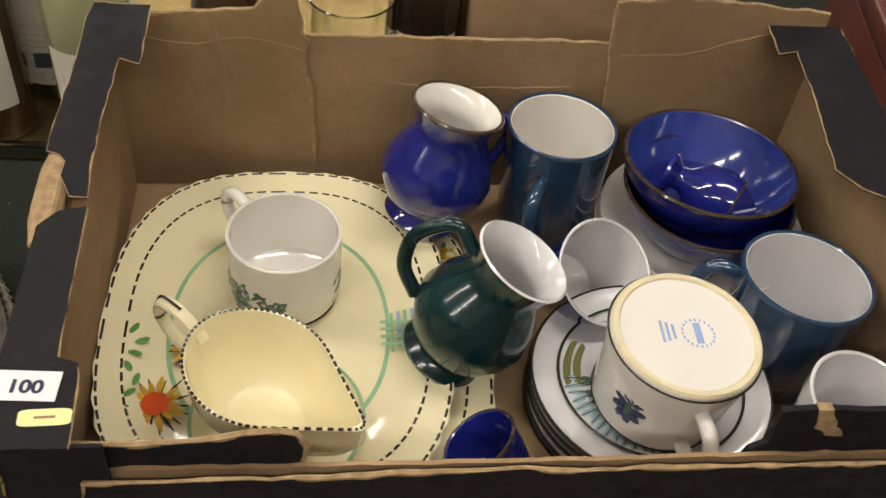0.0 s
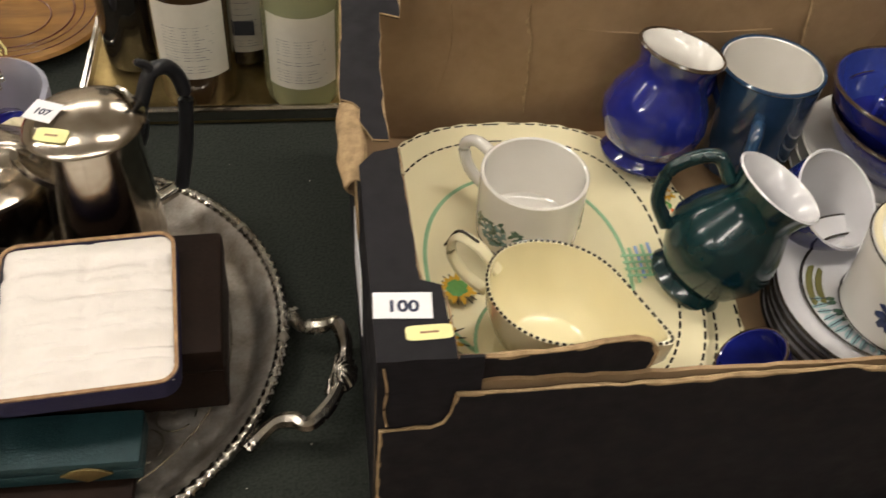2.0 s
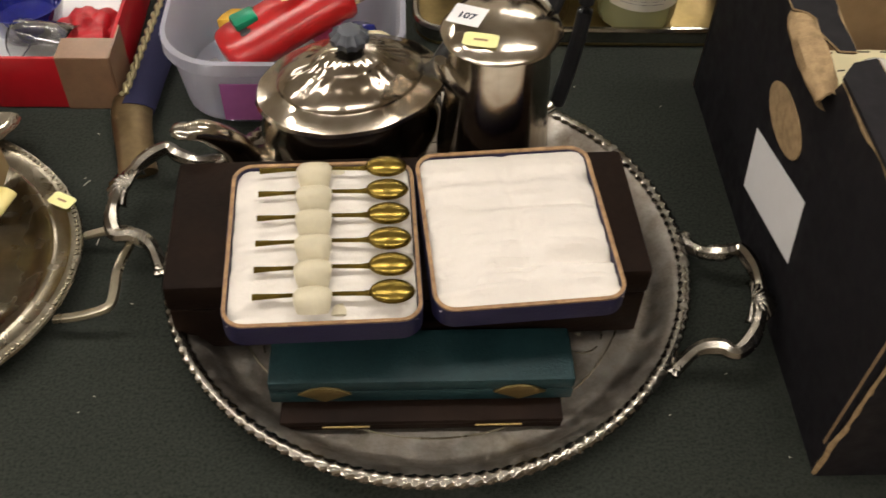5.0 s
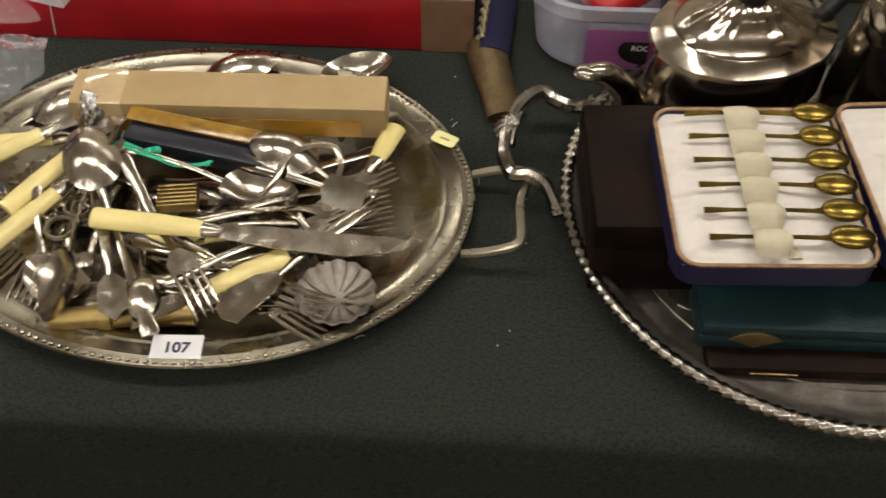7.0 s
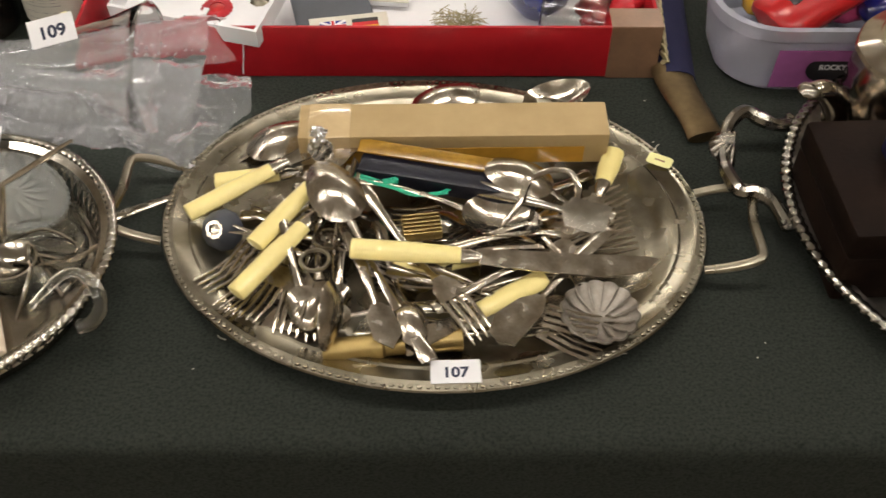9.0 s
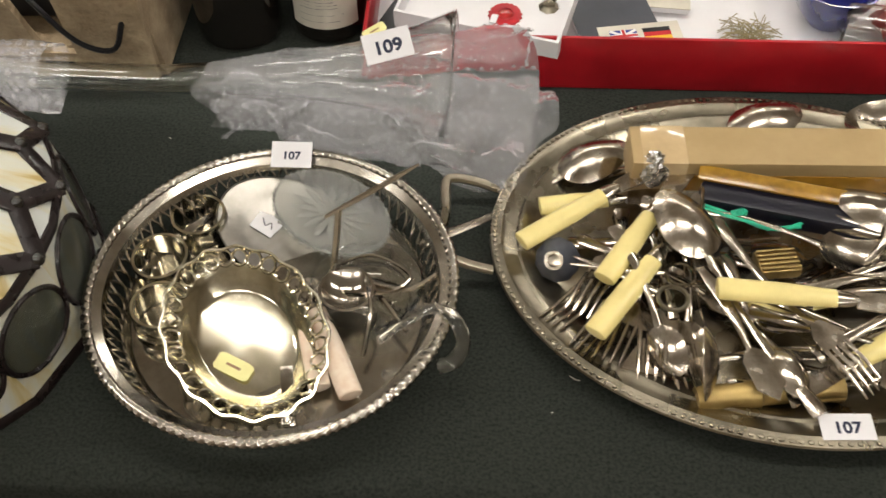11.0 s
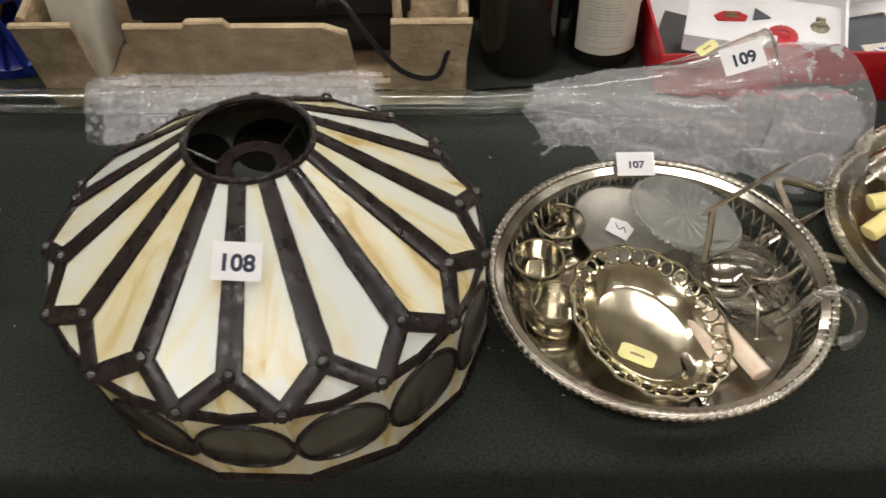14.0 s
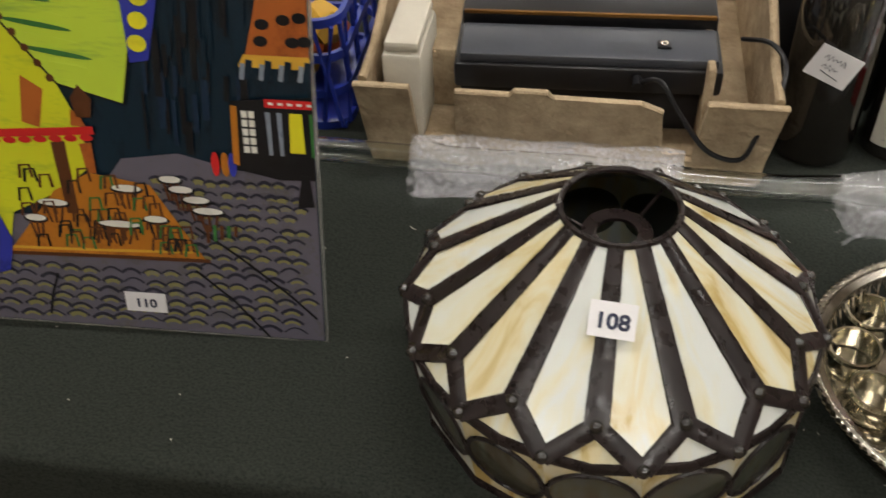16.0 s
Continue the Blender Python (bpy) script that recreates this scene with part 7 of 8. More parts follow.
yard = thing("yard_of_ale_glass", "long clear yard of ale glass with flared mouth", "glass", pose(0, 0.818, 0.0, 0, 0, -1.5))
prof = [(0.0132, -1.93), (0.0132, -1.40), (0.0145, -1.34), (0.020, -1.28), (0.030, -1.22), (0.042, -1.175), (0.051, -1.150), (0.0535, -1.142)]
inner = [(r - 0.002, x) for r, x in prof[::-1]]
bm = along_x(lathe(prof + [(0.0535, -1.140)] + inner, 44))
for v in bm.verts:
    v.co.z += 0.036 + max(0.0, v.co.x + 1.40) * 0.075
ob = part("tube", bm, GLASS, yard, m=pose(0, -0.03, 0))
ob.visible_shadow = False
part("mouth_rim", sweep([(-1.1405, -0.03 + 0.0528 * math.cos(2 * math.pi * k / 44), 0.036 + 0.26 * 0.075 + 0.0528 * math.sin(2 * math.pi * k / 44)) for k in range(45)], 0.0016, 6, up=(1, 0, 0)), GLASS, yard, "rounded glass lip").visible_shadow = False


def wrap_sheet(nx, ny, shape, bubble_step, br):
    """A crumpled film: shape(u, v) gives its place; bubbles stand proud of it."""
    bm = bmesh.new()
    grid = [[shape(i / nx, j / ny) for i in range(nx + 1)] for j in range(ny + 1)]
    vs = [[bm.verts.new(p) for p in row] for row in grid]
    for j in range(ny):
        for i in range(nx):
            bm.faces.new((vs[j][i], vs[j][i + 1], vs[j + 1][i + 1], vs[j + 1][i]))
    bub = bmesh.new()
    dirs = [(0, 0, 1.0)] + [(math.cos(k * math.pi / 3), math.sin(k * math.pi / 3), 0.0) for k in range(6)]
    for j in range(1, ny, bubble_step):
        for i in range(1 + (j // bubble_step) % 2, nx, bubble_step):
            p = grid[j][i]
            size = br * (0.8 + 0.45 * noise.noise((i * 1.7, j * 2.3, 0.4)))
            n = (grid[j][min(i + 1, nx)] - p).cross(grid[min(j + 1, ny)][i] - p)
            if n.length < 1e-9:
                continue
            n.normalize()
            a = n.orthogonal().normalized()
            b = n.cross(a)
            p = p + (a * noise.noise((i * 2.9, j * 1.3, 7)) + b * noise.noise((i * 1.1, j * 3.1, 3))) * br * 1.3
            top = bub.verts.new(p + n * size * 0.6)
            ring = [bub.verts.new(p + (a * math.cos(k * math.pi / 3.5) + b * math.sin(k * math.pi / 3.5)) * size * 0.72 + n * size * 0.42) for k in range(7)]
            base = [bub.verts.new(p + (a * math.cos(k * math.pi / 3.5) + b * math.sin(k * math.pi / 3.5)) * size) for k in range(7)]
            for k in range(7):
                q = (k + 1) % 7
                bub.faces.new((top, ring[k], ring[q]))
                bub.faces.new((ring[k], base[k], base[q], ring[q]))
    return bm, bub


def lump(u, v):
    """Film gathered round the flared mouth."""
    x = -1.352 + 0.27 * u + 0.030 * noise.noise((v * 5, 3.3, u))
    a = radians(-40 + 250 * v)
    open_end = 0.03 + 0.034 * u
    ry, rz = open_end * (1.05 + 0.35 * u), 0.032 + 0.022 * u
    wob = 0.94 + 0.20 * noise.noise((u * 5, v * 6, 0.5)) + 0.05 * noise.noise((u * 15, v * 16, 4))
    y = 0.812 - 0.03 * u - ry * wob * math.cos(a)
    z = 0.034 + 0.022 * u + rz * wob * math.sin(a)
    return Vector((x, y, max(0.002, z)))


def skirt(u, v):
    """Film spread on the cloth in front of the glass."""
    x = -1.350 + 0.290 * u + 0.026 * noise.noise((v * 4, 7.7, u * 4))
    y = 0.735 + 0.085 * v + 0.045 * (1 - u) * (1 - v) - 0.018 * u * u * (1 - v) + 0.034 * (1 - v) * noise.noise((u * 4.2, 1.1, v)) + 0.008 * noise.noise((u * 13, 4.1, v * 3))
    z = 0.002 + 0.034 * v + 0.020 * abs(noise.noise((u * 5, v * 3, 9))) + 0.003 * abs(noise.noise((u * 18, v * 14, 2)))
    return Vector((x, y, z))


def roll(u, v):
    """Film wound round the tube."""
    x = -1.772 + 0.275 * u + 0.008 * noise.noise((v * 4, 2.3, u))
    a = 2 * math.pi * v
    r = 0.030 * (1 + 0.16 * noise.noise((u * 5, math.cos(a) * 2, math.sin(a) * 2)))
    return Vector((x, 0.825 + r * 1.15 * math.cos(a), max(0.002, 0.034 + r * math.sin(a))))


for shapes, lab in (((lump, skirt), "crumpled bubble wrap round the glass mouth"), ((roll,), "bubble wrap rolled round the glass tube")):
    t = thing("bubble_wrap", lab, "bubble wrap", pose(0, 0, 0))
    for f in shapes:
        film, bub = wrap_sheet(60, 44, f, 2, 0.0040 if f is roll else 0.0022)
        o = part("film", film, WRAP_ROLL if f is roll else WRAP, t)
        o.visible_shadow = False
        o = tagged(part("bubble_layer", bub, WRAP_ROLL if f is roll else WRAP, o), kind="stuff")
        o.visible_shadow = False
ticket("109", Matrix.Translation((-1.1894, 0.7507, 0.1375)) @ pose(0, 0, 0, 38, -8, 14), 0.037, 0.023)
sticker(Matrix.Translation((-1.205, 0.80, 0.113)) @ pose(0, 0, 0, 10, -15, 30), 0.020, 0.010)

# moulded pulp carton with an old radio unit
CX0, CX1, CY0, CY1 = -1.828, -1.410, 0.868, 1.22
pc = thing("pulp_carton", "moulded grey brown pulp packing tray", "carton", pose(0, 0, 0.0005))


def pulp_front(y, depth):
    top = [(CX0, 0.118), (CX0 + 0.056, 0.118), (CX0 + 0.059, 0.03), (CX0 + 0.098, 0.03), (CX0 + 0.102, 0.116), (CX0 + 0.155, 0.115), (CX0 + 0.160, 0.121), (CX0 + 0.192, 0.121), (CX0 + 0.197, 0.114),
           (CX1 - 0.135, 0.113), (CX1 - 0.115, 0.104), (CX1 - 0.108, 0.035), (CX1 - 0.078, 0.035), (CX1 - 0.074, 0.118), (CX1, 0.118)]
    bm = slab([(CX0 + 0.006, 0.0)] + top + [(CX1 - 0.010, 0.0)], 0, depth)
    lean = Matrix(((1, 0, 0, 0), (0, -0.27, 1, y), (0, 1, 0, 0), (0, 0, 0, 1)))
    bmesh.ops.transform(bm, matrix=lean, verts=bm.verts)
    ob = part("front_wall", bm, PULP, pc)
    for a, b in ((0, 1), (4, 8), (9, 10), (13, 14)):
        part("rolled_lip", sweep([lean @ Vector((u, v, 0.002)) for u, v in top[a:b + 1]], 0.0042, 7, flat=0.6), PULP, ob, "thin rolled lip")
    return ob


pulp_front(CY0, 0.008)
for ex in (CX0 + 0.004, CX1 - 0.012):
    side = part("end_wall", slab([(CY0 + 0.009, 0.0), (CY1 - 0.001, 0.0), (CY1 - 0.001, 0.150), (CY0 + 0.16, 0.165), (CY0 + 0.04, 0.122), (CY0 - 0.0225, 0.118)], 0, 0.008), PULP, pc, m=wall_m(ex, 0, "y"))
    part("rolled_lip", sweep([(CY0 - 0.0225, 0.119, 0.004), (CY0 + 0.04, 0.123, 0.004), (CY0 + 0.16, 0.166, 0.004)], 0.0046, 7), PULP, side, "thin rolled lip")
for lx in (CX0 + 0.085, CX1 - 0.088):
    part("ledge", block(0.052, 0.045, 0.072, 0.004, at=(lx, CY0 + 0.092, 0.0305)), PULP, pc, "moulded inner ledge")
part("back_wall", block(CX1 - CX0 - 0.018, 0.008, 0.12, 0.002, at=((CX0 + CX1) / 2, CY1 - 0.004, 0)), PULP, pc)
part("carton_floor", block(CX1 - CX0 - 0.018, CY1 - CY0 - 0.018, 0.03, 0.002, at=((CX0 + CX1) / 2, (CY0 + CY1) / 2, 0)), PULP, pc)
part("partition", block(0.008, 0.10, 0.11, 0.002, at=(CX1 - 0.07, CY0 + 0.06, 0.02)), PULP, pc)
dv = thing("black_radio", "black and grey plastic radio unit lying in the pulp tray", "radio", pose(-1.603, 0.966, 0.096, 5, 0, 2))
part("case", block(0.268, 0.15, 0.030, 0.004), BLACK_PLASTIC, dv)
# added black block under the radio, standing in for shade behind the front slots
part("case_base", block(0.260, 0.13, 0.058, 0.004, at=(0, 0.006, -0.0585)), BLACK_PLASTIC, dv)
part("panel", block(0.256, 0.05, 0.012, 0.003, at=(0, -0.046, 0.0305), rot=pose(0, 0, 0, 4)), GREY_PLASTIC, dv, "grey sloping panel")
part("rear_panel", block(0.262, 0.08, 0.018, 0.003, at=(0, 0.03, 0.0305)), BLACK_PLASTIC, dv)
part("trim", block(0.256, 0.003, 0.004, 0.0005, at=(0, -0.012, 0.0485)), WOOD, dv, "brown trim strip")
part("jack_socket", block(0.013, 0.012, 0.002, 0.0005, at=(0.075, -0.050, 0.0425)), BLACK_PLASTIC, dv)
part("jack_hole", lathe([(0.002, 0.0), (0.002, 0.001), (0.004, 0.001), (0.004, 0.0)], 16), STEEL, dv, m=pose(0.075, -0.050, 0.0447))
part("plug", sweep([(0.05, -0.078, 0.022), (0.05, -0.092, 0.022)], 0.005, 8), BLACK_PLASTIC, dv)
t = thing("power_cable", "thin black cable looping over the carton", "cable", pose(0, 0, 0))
part("cable", sweep(smooth_line([(-1.553, 0.885, 0.106), (-1.530, 0.862, 0.126), (-1.51, 0.852, 0.10), (-1.478, 0.846, 0.060), (-1.445, 0.842, 0.054), (-1.432, 0.848, 0.080), (-1.418, 0.860, 0.115), (-1.412, 0.89, 0.135), (-1.425, 0.92, 0.14), (-1.445, 0.96, 0.12)], 6), 0.0026, 7), BLACK_PLASTIC, t)
t = thing("cream_box", "small cream plastic box standing in the pulp tray", "box", pose(-1.786, 0.925, 0.031))
part("box_body", block(0.042, 0.10, 0.10, 0.006), LABEL, t)
part("box_lid", block(0.036, 0.094, 0.012, 0.004, at=(0, 0, 0.1005)), LABEL, t)
t = bottle(pose(-1.356, 0.948, 0.0005), 0.042, 0.31, DARK_GLASS, "black wine bottle with a handwritten white label", 0.35)
lab = part("label", block(0.044, 0.0006, 0.036, 0, at=(0, 0, -0.018)), PAPER, t, "white handwritten label", m=pose(-0.008, -0.0428, 0.125, 0, 22, -8))
for row, (x0, z0) in enumerate(((-0.013, 0.006), (-0.010, -0.004))):
    line = [(x0 + 0.0022 * i, -0.0005, z0 + (0.0034 if i % 2 else -0.001) + 0.0012 * math.sin(i * 2.3 + row)) for i in range(11 - 3 * row)]
    part("scrawl", sweep(line, 0.00055, 4), INK, lab, "illegible pen strokes")
part("underline", sweep([(-0.009, -0.0005, -0.0085), (0.011, -0.0005, -0.0115)], 0.0005, 4), INK, lab)
bottle(pose(-1.268, 0.958, 0.0005), 0.037, 0.30, DARK_GLASS, "dark bottle with a long pale green label", 0.35, [(0.02, 0.15, F0, F1)])
t = thing("dark_crate", "black plastic crate behind the bottles", "crate", pose(-1.31, 1.08, 0.0005))
part("crate_body", block(0.20, 0.12, 0.16, 0.006), BLACK_PLASTIC, t)
part("crate_rim", block(0.204, 0.124, 0.012, 0.003, at=(0, 0, 0.1605)), BLACK_PLASTIC, t)

# blue basket of bright toys
bk = thing("blue_basket", "blue plastic lattice basket filled with bright toys", "basket", pose(-1.985, 1.02, 0.0005))
for z in (0.0, 0.042, 0.086, 0.128):
    part("rail", ring_slab(0.25, 0.20, 0.03, 0.006, z, z + 0.010), BLUE_CRATE, bk)
for k in range(12):
    x = -0.115 + 0.021 * k
    part("upright", sweep([(x, -0.097, 0.005), (x + 0.010 * (-1) ** k, -0.098, 0.07), (x, -0.097, 0.13)], 0.003, 6), BLUE_CRATE, bk)
for k in range(8):
    y = -0.085 + 0.024 * k
    part("upright", sweep([(0.122, y, 0.005), (0.122, y + 0.010 * (-1) ** k, 0.07), (0.122, y, 0.13)], 0.003, 6), BLUE_CRATE, bk)
part("floor_panel", block(0.24, 0.19, 0.004, 0, at=(0, 0, 0.0)), BLUE_CRATE, bk)
rr = random.Random(6)
for k in range(20):
    mt = (ORANGE, PINK, ORANGE, YELLOW_PAINT)[k % 4]
    bm = bmesh.new()
    bmesh.ops.create_icosphere(bm, subdivisions=2, radius=1.0)
    for v in bm.verts:
        v.co *= 1 + 0.35 * noise.noise(v.co * 1.5 + Vector((k * 3, 0, 0)))
    bmesh.ops.scale(bm, vec=(0.030, 0.026, 0.024), verts=bm.verts)
    solid("toy_piece", bm, mt, "bright orange or pink toy piece in the basket", "toy", pose(-1.985 + rr.uniform(-0.09, 0.09), 1.02 + rr.uniform(-0.062, 0.062), 0.03 + 0.022 * (k // 5), rr.uniform(0, 360), 0, rr.uniform(0, 360)), "toys in the basket")

# ---- glass picture of a street cafe at night ----
PIC = Matrix.Translation((-1.811, 0.603, 0.0005)) @ pose(0, 0, 0, 0, 0, 3.6) @ pose(0, 0, 0, 80, 0, 0)
pic = thing("glass_picture", "unframed glass picture of a night street cafe over cobbles", "picture", PIC @ pose(0, 0, 0, 0, 0, -2))


def paint(name, rgb, rgb2=None, scale=18, stretch=(1, 1, 1)):
    return material(name, rgb, 0.32, spec=0.3, color2=rgb2 or tuple(0.6 * c for c in rgb), scale=scale, stretch=stretch, lo=0.4, hi=0.66, coat=0.12)


NIGHT = paint("night_paint", (0.005, 0.019, 0.034), (0.0016, 0.0022, 0.005), 30, (3, 0.6, 1))
NIGHT_BLUE = paint("night_blue_paint", (0.010, 0.026, 0.055), (0.003, 0.006, 0.016), 40, (3, 0.6, 1))
COBBLE = paint("cobble_paint", (0.130, 0.120, 0.155), (0.098, 0.096, 0.062), 30)
COBBLE_HI = paint("cobble_light_paint", (0.23, 0.215, 0.08), (0.15, 0.14, 0.22), 34)
COBBLE_LO = paint("cobble_line_paint", (0.028, 0.028, 0.045), (0.012, 0.012, 0.014), 60)
LEMON = paint("lemon_paint", (0.62, 0.66, 0.02), (0.34, 0.46, 0.03), 16, (1, 3, 1))
AWNING = paint("awning_paint", (0.50, 0.66, 0.05), (0.26, 0.42, 0.06), 14, (0.7, 4, 1))
P_RED = paint("red_paint", (0.55, 0.02, 0.02))
P_ORANGE = paint("terrace_orange_paint", (0.46, 0.17, 0.015), (0.24, 0.07, 0.01), 30)
P_BRICK = paint("brick_orange_paint", (0.40, 0.11, 0.02), (0.22, 0.05, 0.012), 30)
P_BROWN = paint("brown_paint", (0.10, 0.035, 0.012))
P_BLACK = paint("black_paint", (0.008, 0.008, 0.010))
P_BLUE = paint("royal_blue_paint", (0.03, 0.04, 0.34), (0.012, 0.02, 0.12), 40)
P_HAZE = paint("grey_blue_paint", (0.22, 0.26, 0.32), (0.05, 0.08, 0.12), 40, (3, 0.7, 1))
P_WHITE = paint("white_paint", (0.75, 0.74, 0.68), (0.55, 0.54, 0.5))
P_YELLOW = paint("yellow_paint", (0.70, 0.66, 0.02))
P_GREEN = paint("green_paint", (0.04, 0.16, 0.04))
PW, PH = 0.37, 0.42
part("glass_plate", block(PW, PH, 0.004, 0.0, at=(-PW / 2, PH / 2, -0.0045)), NIGHT, pic, "painted glass plate")
part("glass_edge", block(0.002, PH, 0.0046, 0.0, at=(0.0011, PH / 2, -0.0046)), FROST, pic, "pale ground glass edge")
part("glass_edge", block(PW, 0.0015, 0.0046, 0.0, at=(-PW / 2, -0.0008, -0.0046)), FROST, pic, "pale ground glass edge")
LEVEL = [0]


def patch(name, pts, mat, layer):
    LEVEL[0] += 1
    z = 0.00025 * layer + 0.000003 * LEVEL[0]
    return part(name, slab(pts, z - 0.0002, z), mat, pic, smooth=False)


def dab(name, x, y, rx, ry, mat, layer, n=16, rot=0):
    c, s = math.cos(radians(rot)), math.sin(radians(rot))
    return patch(name, [(x + rx * math.cos(2 * math.pi * k / n) * c - ry * math.sin(2 * math.pi * k / n) * s, y + rx * math.cos(2 * math.pi * k / n) * s + ry * math.sin(2 * math.pi * k / n) * c) for k in range(n)], mat, layer)


def stroke(name, pts, w, mat, layer):
    left, right = [], []
    for i, p in enumerate(pts):
        a, b = pts[max(i - 1, 0)], pts[min(i + 1, len(pts) - 1)]
        L = math.hypot(b[0] - a[0], b[1] - a[1]) or 1
        nx, ny = -(b[1] - a[1]) / L * w / 2, (b[0] - a[0]) / L * w / 2
        left.append((p[0] + nx, p[1] + ny)), right.append((p[0] - nx, p[1] - ny))
    return patch(name, left + right[::-1], mat, layer)


patch("cobbles", [(-PW, 0.001), (-0.001, 0.001), (-0.001, 0.163), (-0.066, 0.168), (-0.112, 0.180), (-0.16, 0.172), (-0.20, 0.12), (-PW, 0.10)], COBBLE, 1)
rr = random.Random(15)
for row in range(15):
    v = 0.008 + 0.0105 * row
    size = 0.0105 * (1 - 0.035 * row)
    for k in range(int(PW / (size * 2.1))):
        x = -PW + 0.012 + k * size * 2.1 + (row % 2) * size + rr.uniform(-0.002, 0.002)
        if x > -0.012 or (v > 0.07 and x < -0.115 + (v - 0.07) * -0.3) or v > 0.168:
            continue
        y = v + rr.uniform(-0.0018, 0.0018)
        arc = [(x - size + size * 2 * i / 6, y + size * 0.55 * math.sin(math.pi * i / 6)) for i in range(7)]
        stroke("cobble_line", arc, rr.uniform(0.0014, 0.0034), COBBLE_LO, 2)
        if rr.random() < 0.75:
            stroke("cobble_light", [(a, b - 0.0034) for a, b in arc[1:-1]], rr.uniform(0.002, 0.0046), COBBLE_HI, 2)
stroke("kerb_line", [(-0.105, 0.112), (-0.07, 0.085), (-0.03, 0.05), (-0.006, 0.025)], 0.002, P_BLACK, 3)
stroke("kerb_line", [(-0.11, 0.068), (-0.08, 0.04), (-0.05, 0.002)], 0.002, P_BLACK, 3)
stroke("kerb_line", [(-0.235, 0.055), (-0.245, 0.03), (-0.25, 0.01)], 0.002, P_BLACK, 3)
patch("cafe_wall", [(-PW + 0.002, 0.06), (-0.275, 0.072), (-0.262, 0.115), (-0.215, 0.140), (-0.185, 0.165), (-0.190, 0.205), (-0.205, 0.246), (-0.24, 0.30), (-PW + 0.002, 0.40)], LEMON, 2)
patch("awning", [(-PW + 0.01, 0.415), (-0.155, 0.35), (-0.150, 0.312), (-0.132, 0.297), (-0.150, 0.222), (-0.200, 0.236), (-0.235, 0.285), (-0.30, 0.33)], AWNING, 3)
stroke("awning_line", [(-0.130, 0.298), (-0.149, 0.221), (-0.200, 0.235), (-0.237, 0.286), (-0.30, 0.335)], 0.0018, P_BLACK, 4)
for k in range(6):
    dab("awning_shade", -0.19 - 0.006 * k, 0.25 + 0.011 * k, 0.028, 0.0022, P_GREEN if k % 2 else AWNING, 4, rot=-8)
    dab("garland", -0.205 - 0.0075 * k, 0.240 + 0.012 * k, 0.0032, 0.0032, P_BROWN, 5)
patch("door", [(-0.236, 0.201), (-0.222, 0.197), (-0.213, 0.230), (-0.229, 0.241)], P_BRICK, 4)
patch("door", [(-0.214, 0.118), (-0.204, 0.118), (-0.204, 0.186), (-0.216, 0.184)], P_BROWN, 4)
patch("door", [(-0.190, 0.158), (-0.182, 0.158), (-0.182, 0.186), (-0.192, 0.184)], P_BRICK, 4)
patch("window", [(-0.196, 0.200), (-0.184, 0.200), (-0.188, 0.212), (-0.194, 0.214)], P_BRICK, 4)
patch("lantern", [(-0.190, 0.208), (-0.178, 0.208), (-0.175, 0.224), (-0.184, 0.236), (-0.192, 0.224)], P_BROWN, 5)
stroke("rail", [(-0.30, 0.182), (-0.255, 0.190), (-0.22, 0.193), (-0.178, 0.197)], 0.007, P_RED, 5)
for k in range(9):
    dab("rail_swag", -0.185 - 0.013 * k, 0.190 - 0.0012 * k, 0.0055, 0.003, P_RED, 5)
patch("terrace", [(-0.275, 0.074), (-0.100, 0.080), (-0.139, 0.150), (-0.189, 0.158), (-0.222, 0.139)], P_ORANGE, 3)
stroke("terrace_edge", [(-0.278, 0.074), (-0.19, 0.077), (-0.096, 0.079)], 0.0035, P_BROWN, 4)
stroke("terrace_edge", [(-0.276, 0.080), (-0.19, 0.083), (-0.11, 0.087)], 0.0025, YELLOW_PAINT, 4)
for x, y, s in ((-0.225, 0.128, 0.013), (-0.170, 0.111, 0.018), (-0.159, 0.146, 0.0125), (-0.243, 0.112, 0.009), (-0.138, 0.118, 0.010), (-0.121, 0.157, 0.009), (-0.113, 0.148, 0.010), (-0.101, 0.139, 0.011), (-0.092, 0.129, 0.0125)):
    dab("cafe_table", x, y - 0.0012, s + 0.0018, 0.0045, P_BLACK, 5)
    dab("cafe_table", x, y, s, 0.0032, P_WHITE, 6)
    for dx in (-0.6, 0.0, 0.6):
        stroke("table_leg", [(x + dx * s, y - 0.004), (x + dx * s * 0.5, y - 0.020)], 0.0022, P_BROWN, 5)
for k in range(60):
    x = rr.uniform(-0.255, -0.115)
    y = rr.uniform(0.082, 0.15) if x < -0.14 else rr.uniform(0.082, 0.10)
    stroke("cafe_chair", [(x, y), (x + 0.002, y + 0.012), (x + 0.010, y + 0.013), (x + 0.011, y + 0.001)], 0.0022, rr.choice((P_BLACK, P_BROWN, P_BROWN, P_GREEN)), 5)
for k in range(5):
    stroke("cafe_chair", [(-0.095 + 0.006 * k, 0.098 + 0.002 * k), (-0.094 + 0.006 * k, 0.116)], 0.003, P_GREEN if k % 2 else P_BROWN, 5)
patch("blue_post", [(-0.31, 0.045), (-0.277, 0.056), (-0.268, 0.088), (-0.276, 0.118), (-0.31, 0.13)], P_BLUE, 6)
patch("star_tower", [(-0.139, 0.256), (-0.124, 0.259), (-0.100, 0.35), (-0.14, 0.36)], P_BLUE, 3)
for k in range(4):
    dab("star", -0.131 + 0.003 * k, 0.272 + 0.018 * k, 0.0075, 0.0068, P_YELLOW, 4)
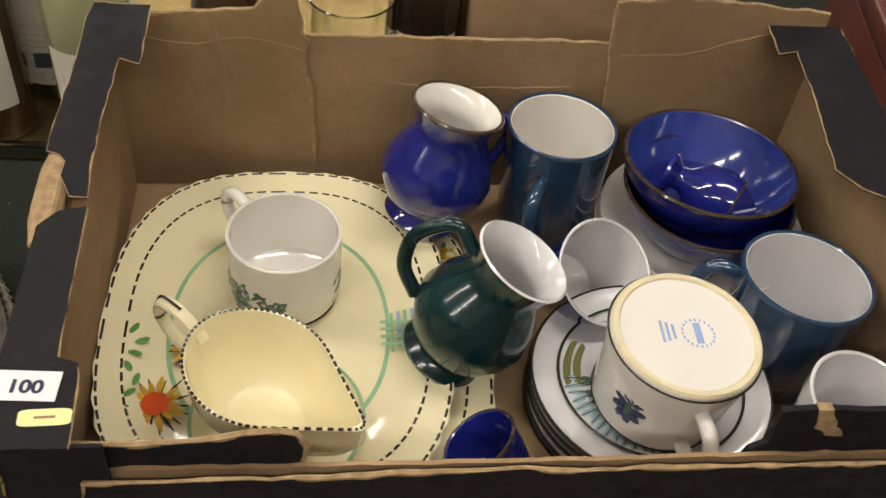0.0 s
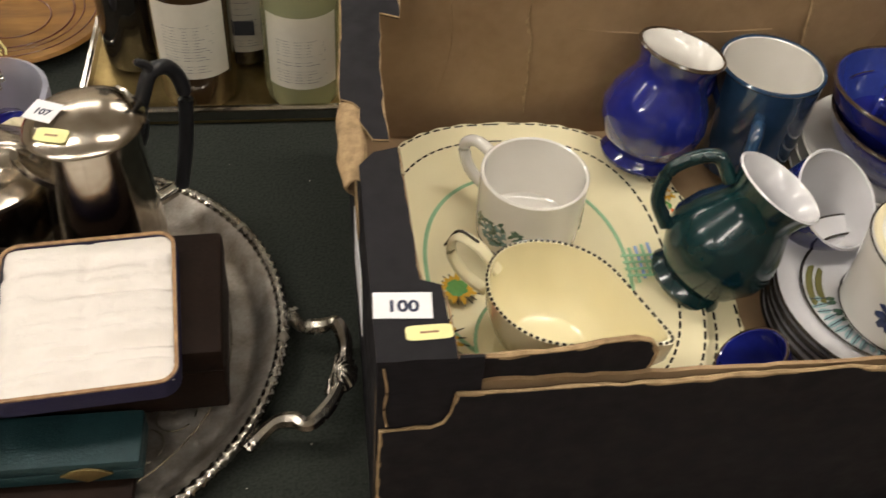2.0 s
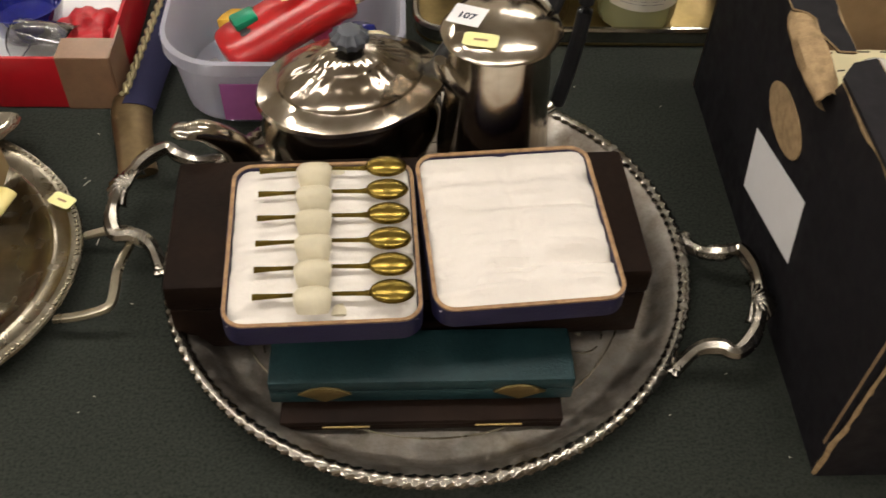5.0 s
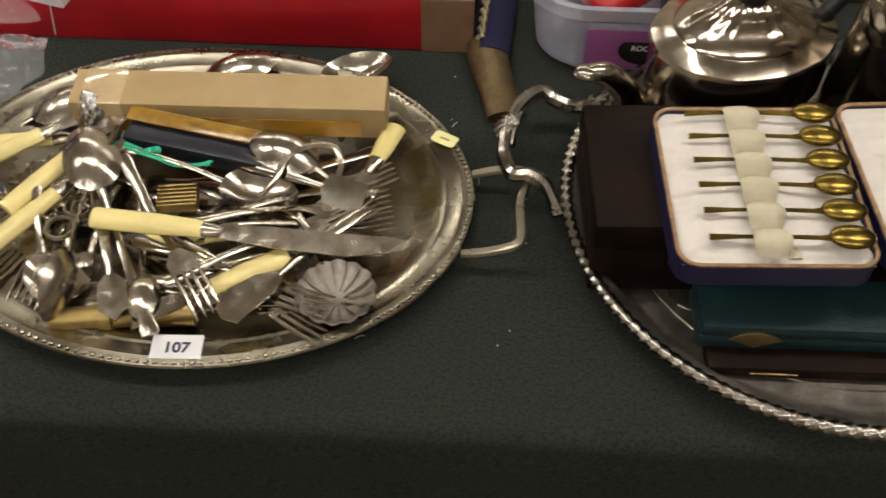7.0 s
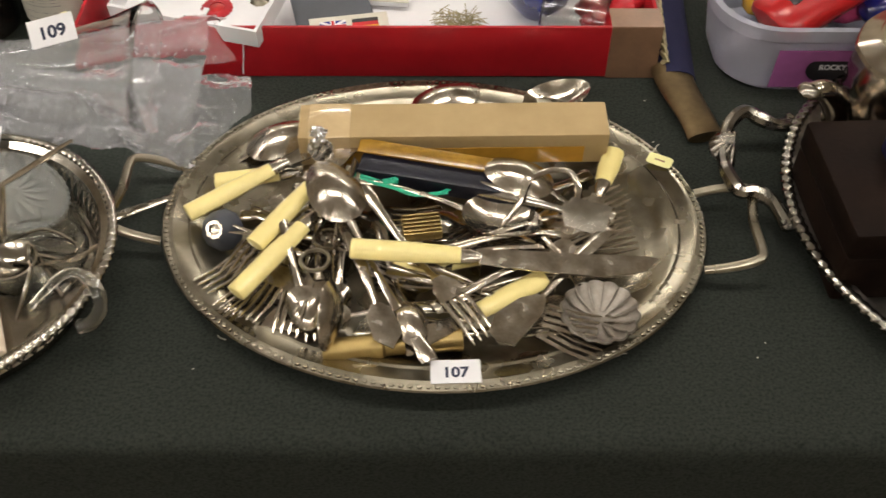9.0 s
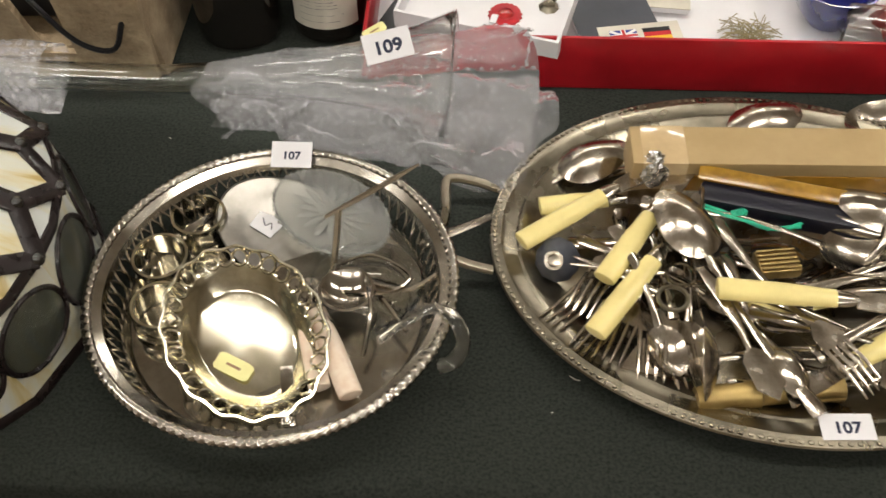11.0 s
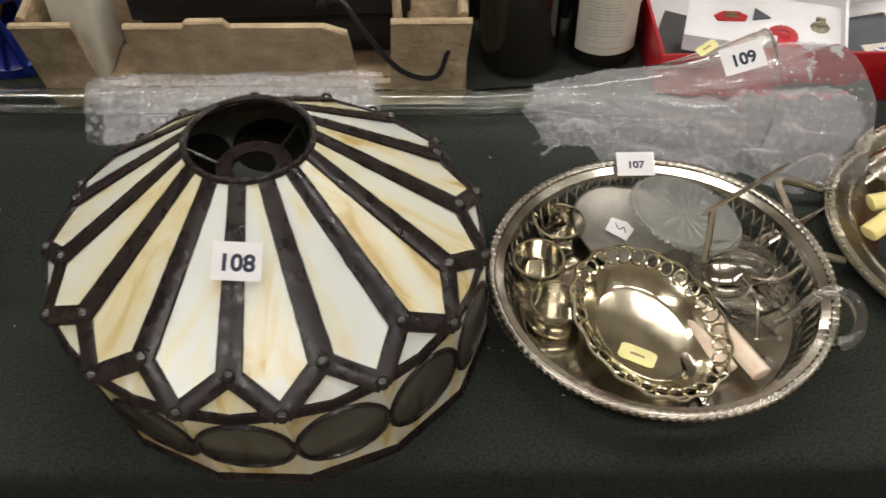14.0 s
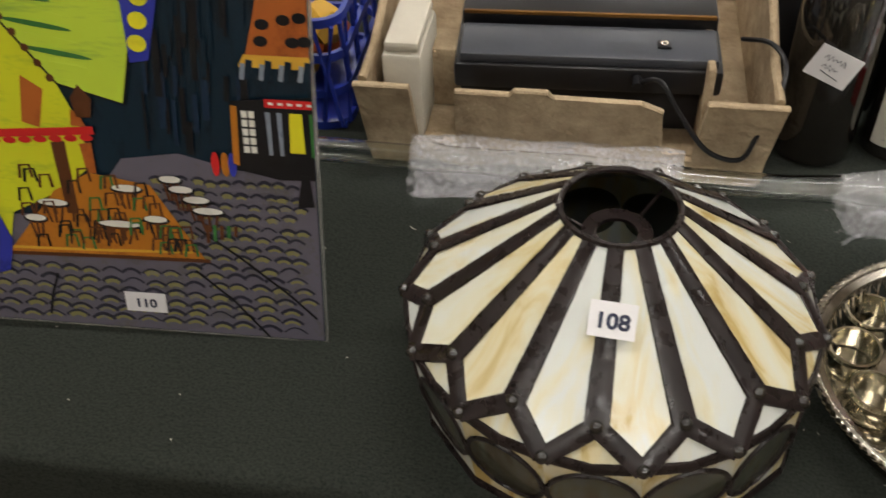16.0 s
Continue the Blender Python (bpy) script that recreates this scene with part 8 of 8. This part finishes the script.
for k in range(80):
    x, y = rr.uniform(-0.135, -0.05), rr.uniform(0.18, 0.36)
    stroke("night_stroke", [(x, y), (x + 0.002, y + rr.uniform(0.02, 0.05))], rr.uniform(0.002, 0.006), rr.choice((NIGHT, P_BLACK, P_BLACK, NIGHT_BLUE)), 2)
patch("red_house", [(-0.050, 0.262), (0.0, 0.262), (0.0, 0.40), (-0.02, 0.40), (-0.040, 0.30)], P_BRICK, 3)
for x, y in ((-0.034, 0.292), (-0.018, 0.296), (-0.006, 0.298), (-0.036, 0.279), (-0.012, 0.279), (-0.003, 0.28)):
    dab("house_window", x, y, 0.0055, 0.0042, P_BLACK, 4)
patch("roof_glow", [(-0.055, 0.258), (0.0, 0.258), (0.0, 0.268), (-0.05, 0.268)], YELLOW_PAINT, 4)
for k in range(12):
    stroke("roof_mist", [(-0.058 + 0.005 * k, 0.248), (-0.056 + 0.005 * k, 0.258 + 0.003 * (k % 3))], 0.0022 + 0.0015 * (k % 3), P_HAZE if k % 3 == 1 else NIGHT, 5)
patch("shop", [(-0.066, 0.171), (-0.029, 0.163), (0.0, 0.164), (0.0, 0.236), (-0.064, 0.230)], P_BLACK, 5)
patch("shop_fascia", [(-0.037, 0.226), (0.0, 0.226), (0.0, 0.233), (-0.037, 0.233)], P_RED, 6)
for k in range(5):
    patch("fascia_mark", [(-0.034 + 0.0075 * k, 0.2285), (-0.030 + 0.0075 * k, 0.2285), (-0.030 + 0.0075 * k, 0.2305), (-0.034 + 0.0075 * k, 0.2305)], P_WHITE, 7)
patch("shop_door", [(-0.066, 0.176), (-0.061, 0.174), (-0.059, 0.226), (-0.064, 0.226)], P_ORANGE, 6)
for r in range(5):
    for c in range(2):
        x, y = -0.056 + 0.0058 * c, 0.186 + 0.0076 * r
        patch("window_pane", [(x, y), (x + 0.0045, y), (x + 0.0045, y + 0.0058), (x, y + 0.0058)], P_WHITE, 6)
patch("shop_window", [(-0.019, 0.188), (-0.007, 0.188), (-0.008, 0.222), (-0.018, 0.222)], P_YELLOW, 6)
patch("shop_post", [(-0.036, 0.185), (-0.033, 0.185), (-0.033, 0.222), (-0.037, 0.222)], P_HAZE, 6)
patch("shop_post", [(-0.027, 0.185), (-0.024, 0.185), (-0.024, 0.222), (-0.028, 0.222)], P_HAZE, 6)
patch("shop_post", [(-0.002, 0.185), (0.0, 0.185), (0.0, 0.222), (-0.0025, 0.222)], P_GREEN, 6)
patch("bollard", [(-0.016, 0.138), (-0.002, 0.140), (-0.005, 0.168), (-0.011, 0.168)], P_BLACK, 6)
for x, mt in ((-0.081, P_RED), (-0.073, P_ORANGE), (-0.067, P_BLUE)):
    dab("distant_shape", x, 0.174, 0.0034, 0.011, mt, 5)
ticket("110", PIC @ pose(0, 0, 0, 0, 0, -2) @ pose(-0.159, 0.031, 0.0022, 0, 0, 0), 0.037, 0.0205)
